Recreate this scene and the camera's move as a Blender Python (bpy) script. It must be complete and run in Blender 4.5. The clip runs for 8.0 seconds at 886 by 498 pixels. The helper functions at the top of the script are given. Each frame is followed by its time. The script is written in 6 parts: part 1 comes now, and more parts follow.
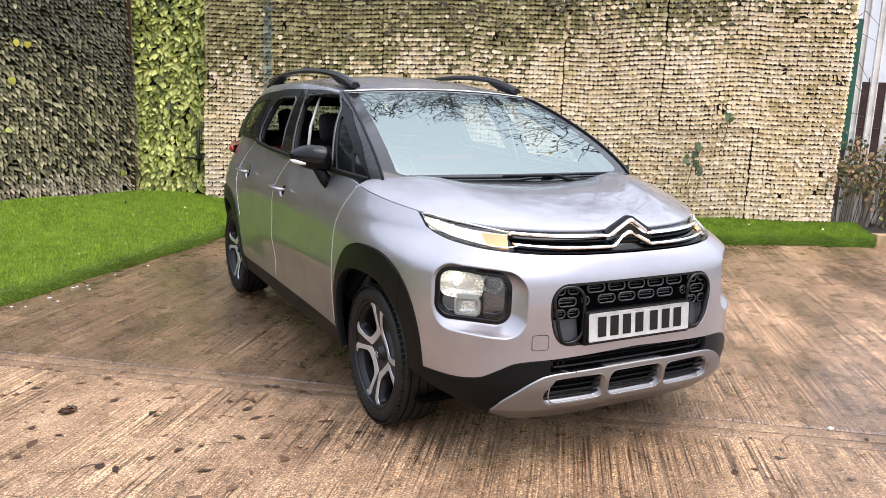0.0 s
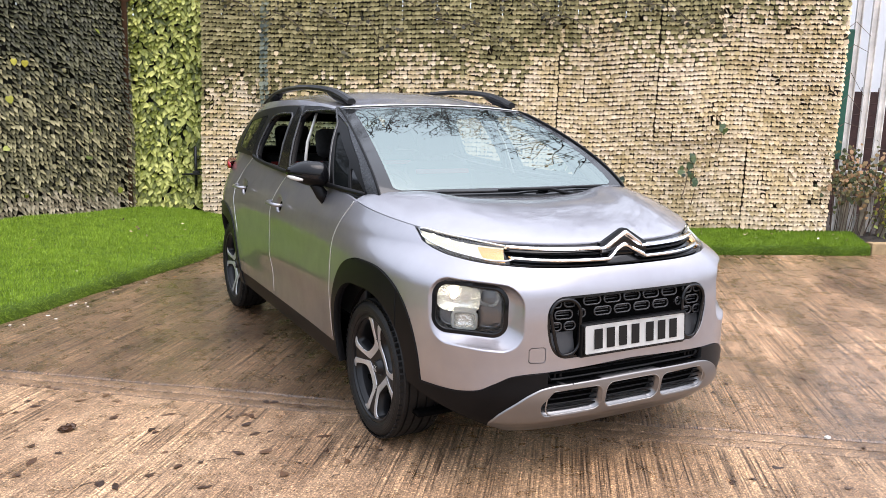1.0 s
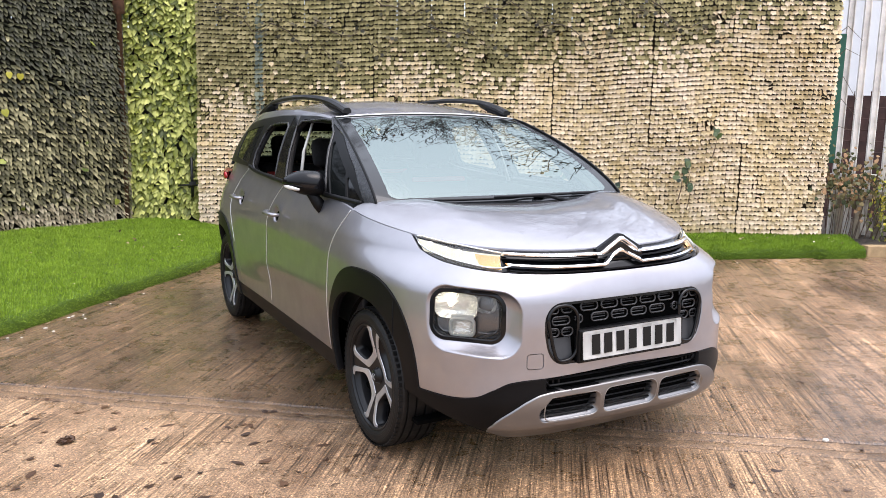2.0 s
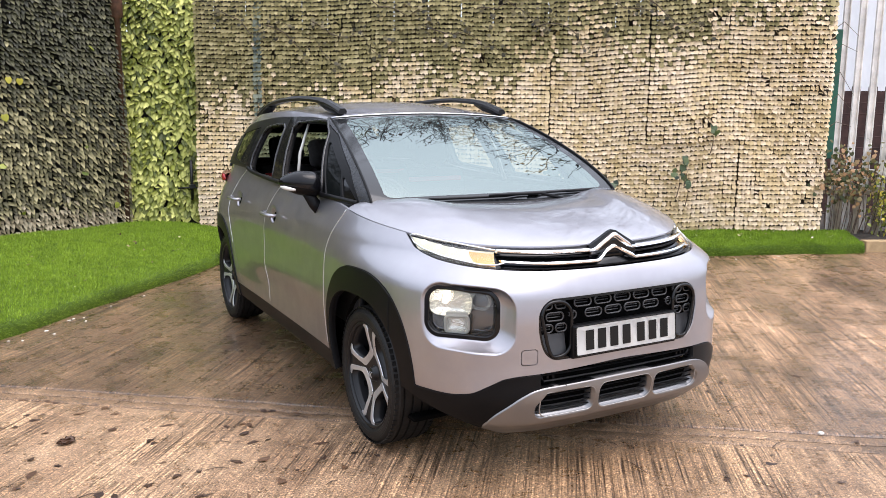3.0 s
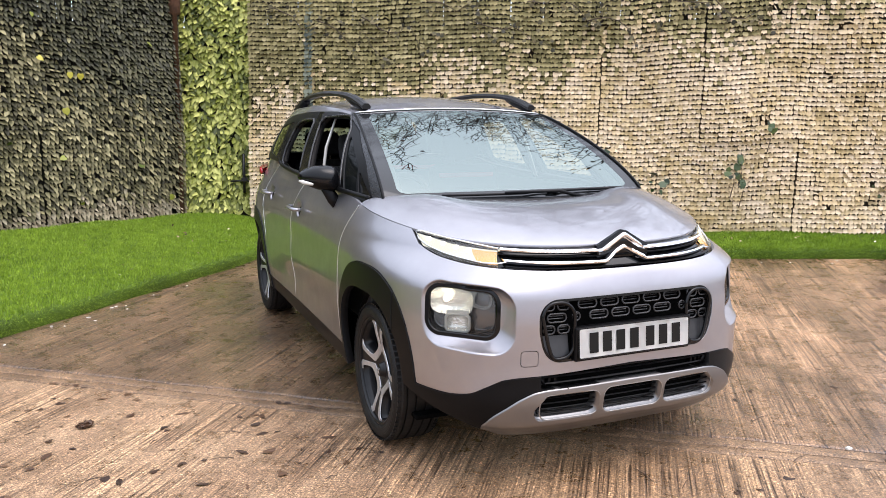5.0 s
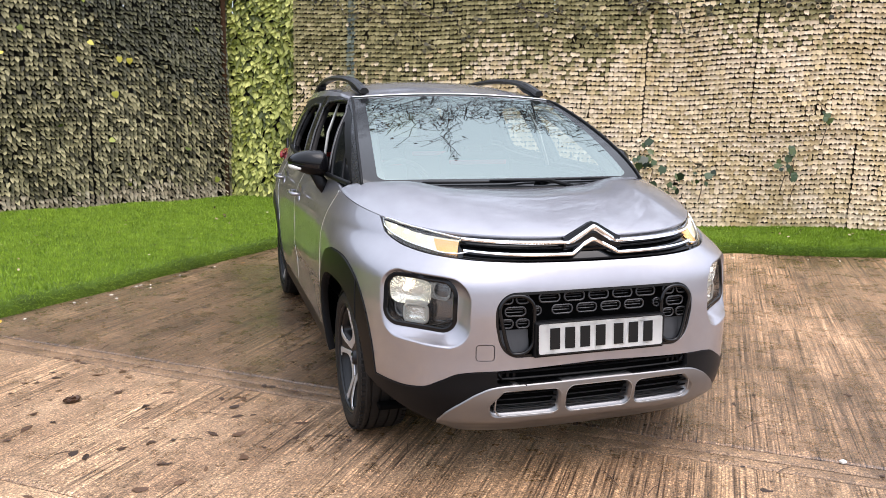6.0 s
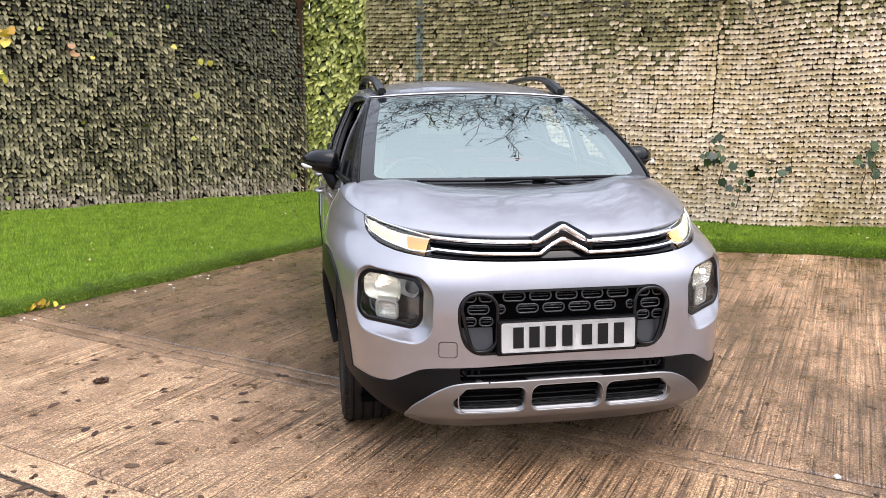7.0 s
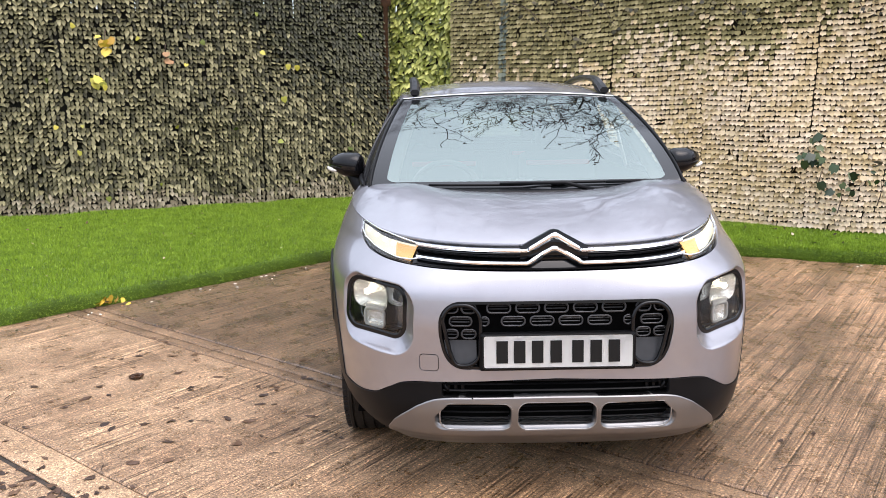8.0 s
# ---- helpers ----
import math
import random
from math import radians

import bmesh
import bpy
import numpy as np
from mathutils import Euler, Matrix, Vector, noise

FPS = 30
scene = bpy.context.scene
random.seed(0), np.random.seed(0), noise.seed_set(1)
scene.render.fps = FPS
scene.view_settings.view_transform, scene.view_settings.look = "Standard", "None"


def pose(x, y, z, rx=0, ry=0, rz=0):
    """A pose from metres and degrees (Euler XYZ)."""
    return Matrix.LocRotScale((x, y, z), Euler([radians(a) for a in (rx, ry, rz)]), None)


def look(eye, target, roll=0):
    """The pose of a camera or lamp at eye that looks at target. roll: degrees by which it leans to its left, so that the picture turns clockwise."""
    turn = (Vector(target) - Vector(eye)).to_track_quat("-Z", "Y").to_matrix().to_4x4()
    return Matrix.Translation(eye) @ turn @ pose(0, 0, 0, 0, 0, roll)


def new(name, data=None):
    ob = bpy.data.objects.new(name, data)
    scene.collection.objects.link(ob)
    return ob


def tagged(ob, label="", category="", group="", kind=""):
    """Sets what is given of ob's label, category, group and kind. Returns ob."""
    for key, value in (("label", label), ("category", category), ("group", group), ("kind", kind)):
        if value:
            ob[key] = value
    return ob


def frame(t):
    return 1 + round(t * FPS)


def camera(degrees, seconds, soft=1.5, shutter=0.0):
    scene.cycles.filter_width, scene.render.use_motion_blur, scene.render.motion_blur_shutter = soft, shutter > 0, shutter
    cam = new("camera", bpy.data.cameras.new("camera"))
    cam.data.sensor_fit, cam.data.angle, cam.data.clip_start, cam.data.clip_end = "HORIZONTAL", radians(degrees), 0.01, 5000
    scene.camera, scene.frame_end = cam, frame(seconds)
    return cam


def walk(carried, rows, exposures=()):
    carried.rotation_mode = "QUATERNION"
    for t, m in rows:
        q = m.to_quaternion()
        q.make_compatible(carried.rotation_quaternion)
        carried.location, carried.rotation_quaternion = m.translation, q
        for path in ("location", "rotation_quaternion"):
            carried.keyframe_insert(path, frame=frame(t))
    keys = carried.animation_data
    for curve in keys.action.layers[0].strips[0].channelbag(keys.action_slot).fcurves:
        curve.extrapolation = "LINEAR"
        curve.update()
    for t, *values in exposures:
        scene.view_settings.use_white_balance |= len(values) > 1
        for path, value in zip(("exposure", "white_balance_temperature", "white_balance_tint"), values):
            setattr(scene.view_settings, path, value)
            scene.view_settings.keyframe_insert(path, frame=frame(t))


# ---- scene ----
cam = camera(59.4, 8.0, soft=0.7)
PATH = [
    (0, (-2.135, -3.055, 1.408), (-1.201, -1.325, 1.042), 2.4),
    (0.5, (-2.135, -3.069, 1.415), (-1.2, -1.336, 1.063), 2.1),
    (1, (-2.142, -3.077, 1.419), (-1.201, -1.344, 1.085), 1.8),
    (1.5, (-2.154, -3.078, 1.422), (-1.208, -1.346, 1.102), 1.5),
    (3, (-2.132, -3.126, 1.413), (-1.188, -1.391, 1.101), 0.5),
    (3.5, (-2.133, -3.138, 1.414), (-1.197, -1.398, 1.103), 0.3),
    (4, (-2.135, -3.136, 1.418), (-1.225, -1.383, 1.108), 0.4),
    (4.2, (-2.137, -3.144, 1.418), (-1.24, -1.383, 1.108), 0.5),
    (5.3, (-1.758, -3.219, 1.413), (-1.014, -1.392, 1.08), 1.2),
    (5.5, (-1.685, -3.231, 1.421), (-0.969, -1.395, 1.078), 1.5),
    (6, (-1.45, -3.282, 1.415), (-0.842, -1.411, 1.055), 1.4),
    (6.5, (-1.248, -3.344, 1.437), (-0.772, -1.437, 1.065), 1.1),
    (7, (-0.945, -3.46, 1.445), (-0.612, -1.524, 1.068), 0.7),
    (7.5, (-0.707, -3.458, 1.428), (-0.522, -1.502, 1.054), 0.3),
    (8, (-0.433, -3.379, 1.448), (-0.412, -1.415, 1.072), -0.1),
]
walk(cam, [(t, look(eye, target, roll)) for t, eye, target, roll in PATH], [(0, 0.19, 6380, 17), (4, 0.12, 6380, 17), (8, 0.08, 6380, 17)])

CLOUD = 14.5
# ---- daylight: bright overcast sky with a wide soft sun ----
world = bpy.data.worlds.new("sky")
scene.world = world
world.use_nodes = True
wn, wl = world.node_tree.nodes, world.node_tree.links
sky = wn.new("ShaderNodeTexSky")
sky.sky_type, sky.sun_disc = "NISHITA", False
sky.sun_elevation, sky.sun_rotation = radians(66), radians(138)
sky.air_density, sky.dust_density, sky.ozone_density = 1.0, 4.0, 1.0
wn["Background"].inputs["Strength"].default_value = 0.14
# thin bright cloud over the whole sky, a third as bright at the horizon as overhead
wt_c, wt_s = wn.new("ShaderNodeTexCoord"), wn.new("ShaderNodeSeparateXYZ")
wt_r = wn.new("ShaderNodeMapRange")
wl.new(wt_c.outputs["Generated"], wt_s.inputs[0])
wl.new(wt_s.outputs["Z"], wt_r.inputs[0])
wt_r.inputs[3].default_value, wt_r.inputs[4].default_value = CLOUD / 3.3, CLOUD
wt_k, wt_a = wn.new("ShaderNodeVectorMath"), wn.new("ShaderNodeVectorMath")
wt_k.operation, wt_a.operation = "SCALE", "ADD"
wt_k.inputs[0].default_value = (0.90, 0.97, 1.0)
wl.new(wt_r.outputs[0], wt_k.inputs["Scale"])
wl.new(sky.outputs[0], wt_a.inputs[0])
wl.new(wt_k.outputs[0], wt_a.inputs[1])
wl.new(wt_a.outputs[0], wn["Background"].inputs["Color"])
sun = new("sun", bpy.data.lights.new("sun", "SUN"))
sun.data.energy, sun.data.angle, sun.data.color = 1.4, radians(50), (1.0, 0.98, 0.95)
sun.matrix_world = look((3.2, -3.6, 11), (0, 0, 0))


# ---- materials ----
def ramp(nt, src, stops):
    r = nt.nodes.new("ShaderNodeValToRGB")
    e = r.color_ramp.elements
    while len(e) < len(stops):
        e.new(0.5)
    for el, (pos, col) in zip(e, stops):
        el.position, el.color = pos, (*col, 1)
    nt.links.new(src, r.inputs[0])
    return r.outputs[0]


def noise_node(nt, scale, detail=4.0, rough=0.55, coord="Object", stretch=None, turn=0.0):
    tc = nt.nodes.new("ShaderNodeTexCoord")
    src = tc.outputs[coord]
    if stretch or turn:
        mp = nt.nodes.new("ShaderNodeMapping")
        mp.vector_type = "TEXTURE"
        mp.inputs["Rotation"].default_value = (0, 0, turn)
        mp.inputs["Scale"].default_value = [1 / c for c in (stretch or (1, 1, 1))]
        nt.links.new(src, mp.inputs[0])
        src = mp.outputs[0]
    n = nt.nodes.new("ShaderNodeTexNoise")
    n.inputs["Scale"].default_value, n.inputs["Detail"].default_value, n.inputs["Roughness"].default_value = scale, detail, rough
    nt.links.new(src, n.inputs["Vector"])
    return n.outputs[0]


def bump_on(nt, bsdf, height, strength, distance):
    b = nt.nodes.new("ShaderNodeBump")
    b.inputs["Strength"].default_value, b.inputs["Distance"].default_value = strength, distance
    nt.links.new(height, b.inputs["Height"])
    nt.links.new(b.outputs[0], bsdf.inputs["Normal"])
    return b


def mat(name, col, rough=0.5, metal=0.0, vary=0.0, scale=8.0, coat=0.0, bump=0.0, bscale=60.0, bdist=0.002, rvary=0.0, dark=None, spec=0.5):
    m = bpy.data.materials.new(name)
    m.use_nodes = True
    nt = m.node_tree
    b = nt.nodes["Principled BSDF"]
    b.inputs["Base Color"].default_value = (*col, 1)
    b.inputs["Roughness"].default_value, b.inputs["Metallic"].default_value = rough, metal
    b.inputs["Coat Weight"].default_value, b.inputs["Coat Roughness"].default_value = coat, 0.05
    b.inputs["Specular IOR Level"].default_value = spec
    if vary:
        n = noise_node(nt, scale)
        lo = dark or tuple(c * (1 - vary) for c in col)
        hi = tuple(min(1, c * (1 + vary)) for c in col)
        nt.links.new(ramp(nt, n, [(0.3, lo), (0.7, hi)]), b.inputs["Base Color"])
    if rvary:
        n = noise_node(nt, scale * 3.1)
        mr = nt.nodes.new("ShaderNodeMapRange")
        mr.inputs[3].default_value, mr.inputs[4].default_value = max(0.02, rough - rvary), rough + rvary
        nt.links.new(n, mr.inputs[0])
        nt.links.new(mr.outputs[0], b.inputs["Roughness"])
    if bump:
        bump_on(nt, b, noise_node(nt, bscale), bump, bdist)
    return m


# ---- building tools ----
def part(name, bm, material, parent=None, label="", smooth=False):
    me = bpy.data.meshes.new(name)
    if smooth:
        for f in bm.faces:
            f.smooth = True
    bm.to_mesh(me)
    bm.free()
    me.materials.append(material)
    ob = new(name, me)
    if parent:
        ob.parent = parent
    return tagged(ob, label)


def box(bm, c, s, m=None, bevel=0.0):
    r = bmesh.ops.create_cube(bm, size=1.0, matrix=(m or Matrix()) @ Matrix.Translation(c) @ Matrix.Diagonal((*s, 1)))
    if bevel:
        ed = list({e for v in r["verts"] for e in v.link_edges})
        bmesh.ops.bevel(bm, geom=ed, offset=bevel, segments=2, profile=0.5, affect="EDGES")
    return bm


def tube(bm, pts, rad, sides=8, flat=1.0, up=Vector((0, 0, 1)), cap=True):
    """A swept tube along pts; rad is one radius or a list; flat squashes it along its second axis."""
    pts = [Vector(p) for p in pts]
    rads = rad if isinstance(rad, (list, tuple)) else [rad] * len(pts)
    rings = []
    for i, p in enumerate(pts):
        d = (pts[min(i + 1, len(pts) - 1)] - pts[max(i - 1, 0)]).normalized()
        a = d.cross(up)
        a = a.normalized() if a.length > 1e-4 else d.orthogonal().normalized()
        b = a.cross(d)
        rings.append([bm.verts.new(p + rads[i] * (a * math.cos(k) + flat * b * math.sin(k))) for k in (2 * math.pi * j / sides for j in range(sides))])
    for r, q in zip(rings, rings[1:]):
        for j in range(sides):
            bm.faces.new((r[j], r[(j + 1) % sides], q[(j + 1) % sides], q[j]))
    if cap:
        bm.faces.new(rings[0][::-1])
        bm.faces.new(rings[-1])
    return bm


def loop_tube(bm, pts, rad, sides=6):
    """A closed ring of tube through pts."""
    pts = [Vector(p) for p in pts]
    n = len(pts)
    mid = sum(pts, Vector()) / n
    nrm = sum(((pts[i] - mid).cross(pts[(i + 1) % n] - mid) for i in range(n)), Vector()).normalized()
    rings = []
    for i, p in enumerate(pts):
        d = (pts[(i + 1) % n] - pts[i - 1]).normalized()
        a = d.cross(nrm).normalized()
        rings.append([bm.verts.new(p + rad * (a * math.cos(k) + nrm * math.sin(k))) for k in (2 * math.pi * j / sides for j in range(sides))])
    for i in range(n):
        r, q = rings[i], rings[(i + 1) % n]
        for j in range(sides):
            bm.faces.new((r[j], r[(j + 1) % sides], q[(j + 1) % sides], q[j]))
    return bm


def lathe(bm, profile, axis_m, steps=48, close=False):
    """Revolve (radius, along) pairs round the local z axis of axis_m."""
    rings = []
    for r, a in profile:
        rings.append([bm.verts.new(axis_m @ Vector((r * math.cos(k), r * math.sin(k), a))) for k in (2 * math.pi * j / steps for j in range(steps))])
    prs = list(zip(rings, rings[1:])) + ([(rings[-1], rings[0])] if close else [])
    for r, q in prs:
        for j in range(steps):
            bm.faces.new((r[j], r[(j + 1) % steps], q[(j + 1) % steps], q[j]))
    return bm


def rrect(w, h, r, n=6):
    """Points of a rounded rectangle round the origin, anticlockwise."""
    out = []
    for cx, cy, a0 in ((w / 2 - r, h / 2 - r, 0), (-w / 2 + r, h / 2 - r, 90), (-w / 2 + r, -h / 2 + r, 180), (w / 2 - r, -h / 2 + r, 270)):
        for i in range(n + 1):
            a = radians(a0 + 90 * i / n)
            out.append((cx + r * math.cos(a), cy + r * math.sin(a)))
    return out


class Skin:
    """A triangulated piece of surface: points, outward normals, triangles."""

    def __init__(self, P, N, T, A=None):
        self.P, self.N, self.T = P, N, T
        self.A = A if A is not None else np.zeros((len(P), 1))

    def mirrored(self):
        f = np.array([-1.0, 1, 1])
        return Skin(self.P * f, self.N * f, self.T[:, ::-1], self.A)

    def joined(self, o):
        return Skin(np.vstack([self.P, o.P]), np.vstack([self.N, o.N]), np.vstack([self.T, o.T + len(self.P)]), np.vstack([self.A, o.A]))

    def both(self):
        return self.joined(self.mirrored())

    def moved(self, d):
        d = np.asarray(d)
        return Skin(self.P + self.N * (d[:, None] if d.ndim else d), self.N, self.T, self.A)

    def renormal(self):
        a, b, c = (self.P[self.T[:, i]] for i in range(3))
        fn = np.cross(b - a, c - a)
        N = np.zeros_like(self.P)
        for i in range(3):
            np.add.at(N, self.T[:, i], fn)
        N /= np.linalg.norm(N, axis=1)[:, None] + 1e-12
        return Skin(self.P, N, self.T, self.A)

    def clip(self, g):
        """The part where g < 0, cut exactly along g = 0."""
        P, N, A, T = self.P, self.N, self.A, self.T
        ins = g < 0
        k = ins[T].sum(1)
        out = [T[k == 3]]
        e1, e2 = [], []
        one, two = T[k == 1], T[k == 2]
        i1 = np.argmax(ins[one], 1) if len(one) else np.zeros(0, int)
        i2 = np.argmin(ins[two], 1) if len(two) else np.zeros(0, int)
        r = np.arange(len(one))
        a, b, c = one[r, i1], one[r, (i1 + 1) % 3], one[r, (i1 + 2) % 3]
        q = np.arange(len(two))
        o, s, t = two[q, i2], two[q, (i2 + 1) % 3], two[q, (i2 + 2) % 3]
        ed = np.vstack([np.c_[a, b], np.c_[a, c], np.c_[s, o], np.c_[t, o]])
        if len(ed):
            key = np.sort(ed, 1)
            uq, inv = np.unique(key, axis=0, return_inverse=True)
            inv = inv.reshape(-1)
            g0, g1 = g[uq[:, 0]], g[uq[:, 1]]
            w = (g0 / (g0 - g1))[:, None]
            mix = lambda X: X[uq[:, 0]] * (1 - w) + X[uq[:, 1]] * w
            base = len(P)
            P, N, A = np.vstack([P, mix(P)]), np.vstack([N, mix(N)]), np.vstack([A, mix(A)])
            n1, n2 = len(one), len(two)
            ab, ac, so, to = (base + x for x in np.split(inv, [n1, 2 * n1, 2 * n1 + n2]))
            out += [np.c_[a, ab, ac], np.c_[s, t, to], np.c_[s, to, so]]
        T = np.vstack(out)
        used = np.unique(T)
        new_i = np.full(len(P), -1)
        new_i[used] = np.arange(len(used))
        return Skin(P[used], N[used], new_i[T], A[used])

    def split(self, fn, gap=0.0):
        g = fn(self)
        return self.clip(g + gap / 2), self.clip(gap / 2 - g)

    def put(self, name, material, parent, label="", rim=0.0, bend=0.0):
        """Link as one mesh; rim: depth of the turned-in edge."""
        P, N, T = self.P, self.N / (np.linalg.norm(self.N, axis=1)[:, None] + 1e-12), self.T
        if rim:
            # points that coincide count as one, so that a seam is no edge
            _, at, same = np.unique(np.round(P, 4) + 0.0, axis=0, return_index=True, return_inverse=True)
            e = at[same.reshape(-1)][np.vstack([T[:, [0, 1]], T[:, [1, 2]], T[:, [2, 0]]])]
            e = e[e[:, 0] != e[:, 1]]
            k = np.sort(e, 1)
            _, inv, cnt = np.unique(k, axis=0, return_inverse=True, return_counts=True)
            e = e[cnt[inv.reshape(-1)] == 1]
            a, b = e[:, 0], e[:, 1]
            side = np.cross(P[b] - P[a], N[a])
            acc = np.zeros_like(P)
            np.add.at(acc, a, side), np.add.at(acc, b, side)
            for _ in range(2):
                acc2 = acc.copy()
                np.add.at(acc2, a, 0.5 * acc[b]), np.add.at(acc2, b, 0.5 * acc[a])
                acc = acc2
            acc /= np.linalg.norm(acc, axis=1)[:, None] + 1e-12
            sa, sb = acc[a], acc[b]
            e1, e2 = P[a] + (sa - N[a]) * bend, P[b] + (sb - N[b]) * bend
            V = np.stack([P[a], P[b], e1, e2, e2 - N[b] * rim, e1 - N[a] * rim], 1).reshape(-1, 3)
            SN = np.stack([N[a] + 0.3 * sa, N[b] + 0.3 * sb, N[a] + sa, N[b] + sb, sa, sb][:4] + [sb, sa], 1).reshape(-1, 3)
            SN /= np.linalg.norm(SN, axis=1)[:, None]
            q = len(P) + 6 * np.arange(len(a))[:, None]
            T = np.vstack([T, np.hstack([q + 1, q, q + 2]), np.hstack([q + 1, q + 2, q + 3]), np.hstack([q + 3, q + 2, q + 5]), np.hstack([q + 3, q + 5, q + 4])])
            P, N = np.vstack([P, V]), np.vstack([N, SN])
        me = bpy.data.meshes.new(name)
        me.vertices.add(len(P))
        me.vertices.foreach_set("co", P.astype(np.float32).ravel())
        me.loops.add(T.size)
        me.loops.foreach_set("vertex_index", T.astype(np.int32).ravel())
        me.polygons.add(len(T))
        me.polygons.foreach_set("loop_start", np.arange(0, T.size, 3, dtype=np.int32))
        me.polygons.foreach_set("use_smooth", np.ones(len(T), dtype=bool))
        me.update(calc_edges=True)
        me.normals_split_custom_set_from_vertices(N.astype(np.float32))
        me.materials.append(material)
        ob = new(name, me)
        ob.parent = parent
        return tagged(ob, label)


def sheet(P, A=None, flip=False):
    """A Skin from a grid of points P[i, j], with normals from the grid's slopes."""
    du, dv = np.gradient(P, axis=0), np.gradient(P, axis=1)
    N = np.cross(du, dv)
    N /= np.linalg.norm(N, axis=2)[..., None] + 1e-12
    n, m = P.shape[:2]
    i = np.arange(n * m).reshape(n, m)
    a, b, c, d = i[:-1, :-1].ravel(), i[1:, :-1].ravel(), i[1:, 1:].ravel(), i[:-1, 1:].ravel()
    T = np.vstack([np.c_[a, b, c], np.c_[a, c, d]])
    if flip:
        N, T = -N, T[:, ::-1]
    return Skin(P.reshape(-1, 3), N.reshape(-1, 3), T, None if A is None else A.reshape(n * m, -1))


def sd_rrect(a, b, ha, hb, r):
    """Signed distance to a rounded rectangle of half sizes ha, hb."""
    qa, qb = np.abs(a) - ha + r, np.abs(b) - hb + r
    return np.hypot(np.maximum(qa, 0), np.maximum(qb, 0)) + np.minimum(np.maximum(qa, qb), 0) - r


def sd_poly(a, b, pts):
    """Signed distance to a polygon, negative inside."""
    pts = np.array(pts, float)
    d = np.full(len(a), 1e9)
    s = np.ones(len(a))
    for i in range(len(pts)):
        p, q = pts[i], pts[i - 1]
        e, wx, wy = q - p, a - p[0], b - p[1]
        t = np.clip((wx * e[0] + wy * e[1]) / (e @ e), 0, 1)
        d = np.minimum(d, np.hypot(wx - e[0] * t, wy - e[1] * t))
        c1, c2, c3 = b >= p[1], b < q[1], e[0] * wy > e[1] * wx
        s = np.where((c1 & c2 & c3) | (~c1 & ~c2 & ~c3), -s, s)
    return s * d


def smooth01(x):
    x = np.clip(x, 0, 1)
    return x * x * (3 - 2 * x)


def curve(x, xs, ys):
    """Smooth (monotone cubic) interpolation through a few stations."""
    xs, ys = np.array(xs, float), np.array(ys, float)
    h, dl = np.diff(xs), np.diff(ys) / np.diff(xs)
    m = np.r_[dl[0], np.where(dl[:-1] * dl[1:] > 0, 2 * dl[:-1] * dl[1:] / (dl[:-1] + dl[1:] + 1e-12), 0), dl[-1]]
    x = np.clip(np.asarray(x, float), xs[0], xs[-1])
    i = np.clip(np.searchsorted(xs, x) - 1, 0, len(h) - 1)
    t = (x - xs[i]) / h[i]
    return ys[i] * (1 + 2 * t) * (1 - t) ** 2 + h[i] * m[i] * t * (1 - t) ** 2 + ys[i + 1] * t * t * (3 - 2 * t) + h[i] * m[i + 1] * t * t * (t - 1)


# ---- the yard: ground, slabs, turf, leaf-screened fences ----
JOIN = radians(-37.2)                      # the slab joints run this way in plan
JD, JN = (math.cos(JOIN), math.sin(JOIN)), (-math.sin(JOIN), math.cos(JOIN))
WN = (0.562, 0.827)                        # plan normal of the back fence, away from the yard


def gz(x, y):
    """Height of the slab: a slight fall towards the turf on the low side."""
    x, y = np.asarray(x, float), np.asarray(y, float)
    s = WN[0] * x + WN[1] * y
    return 0.012 * np.clip(x, -0.7, 6) + 0.02 * np.clip(s - 2.5, 0, 3)


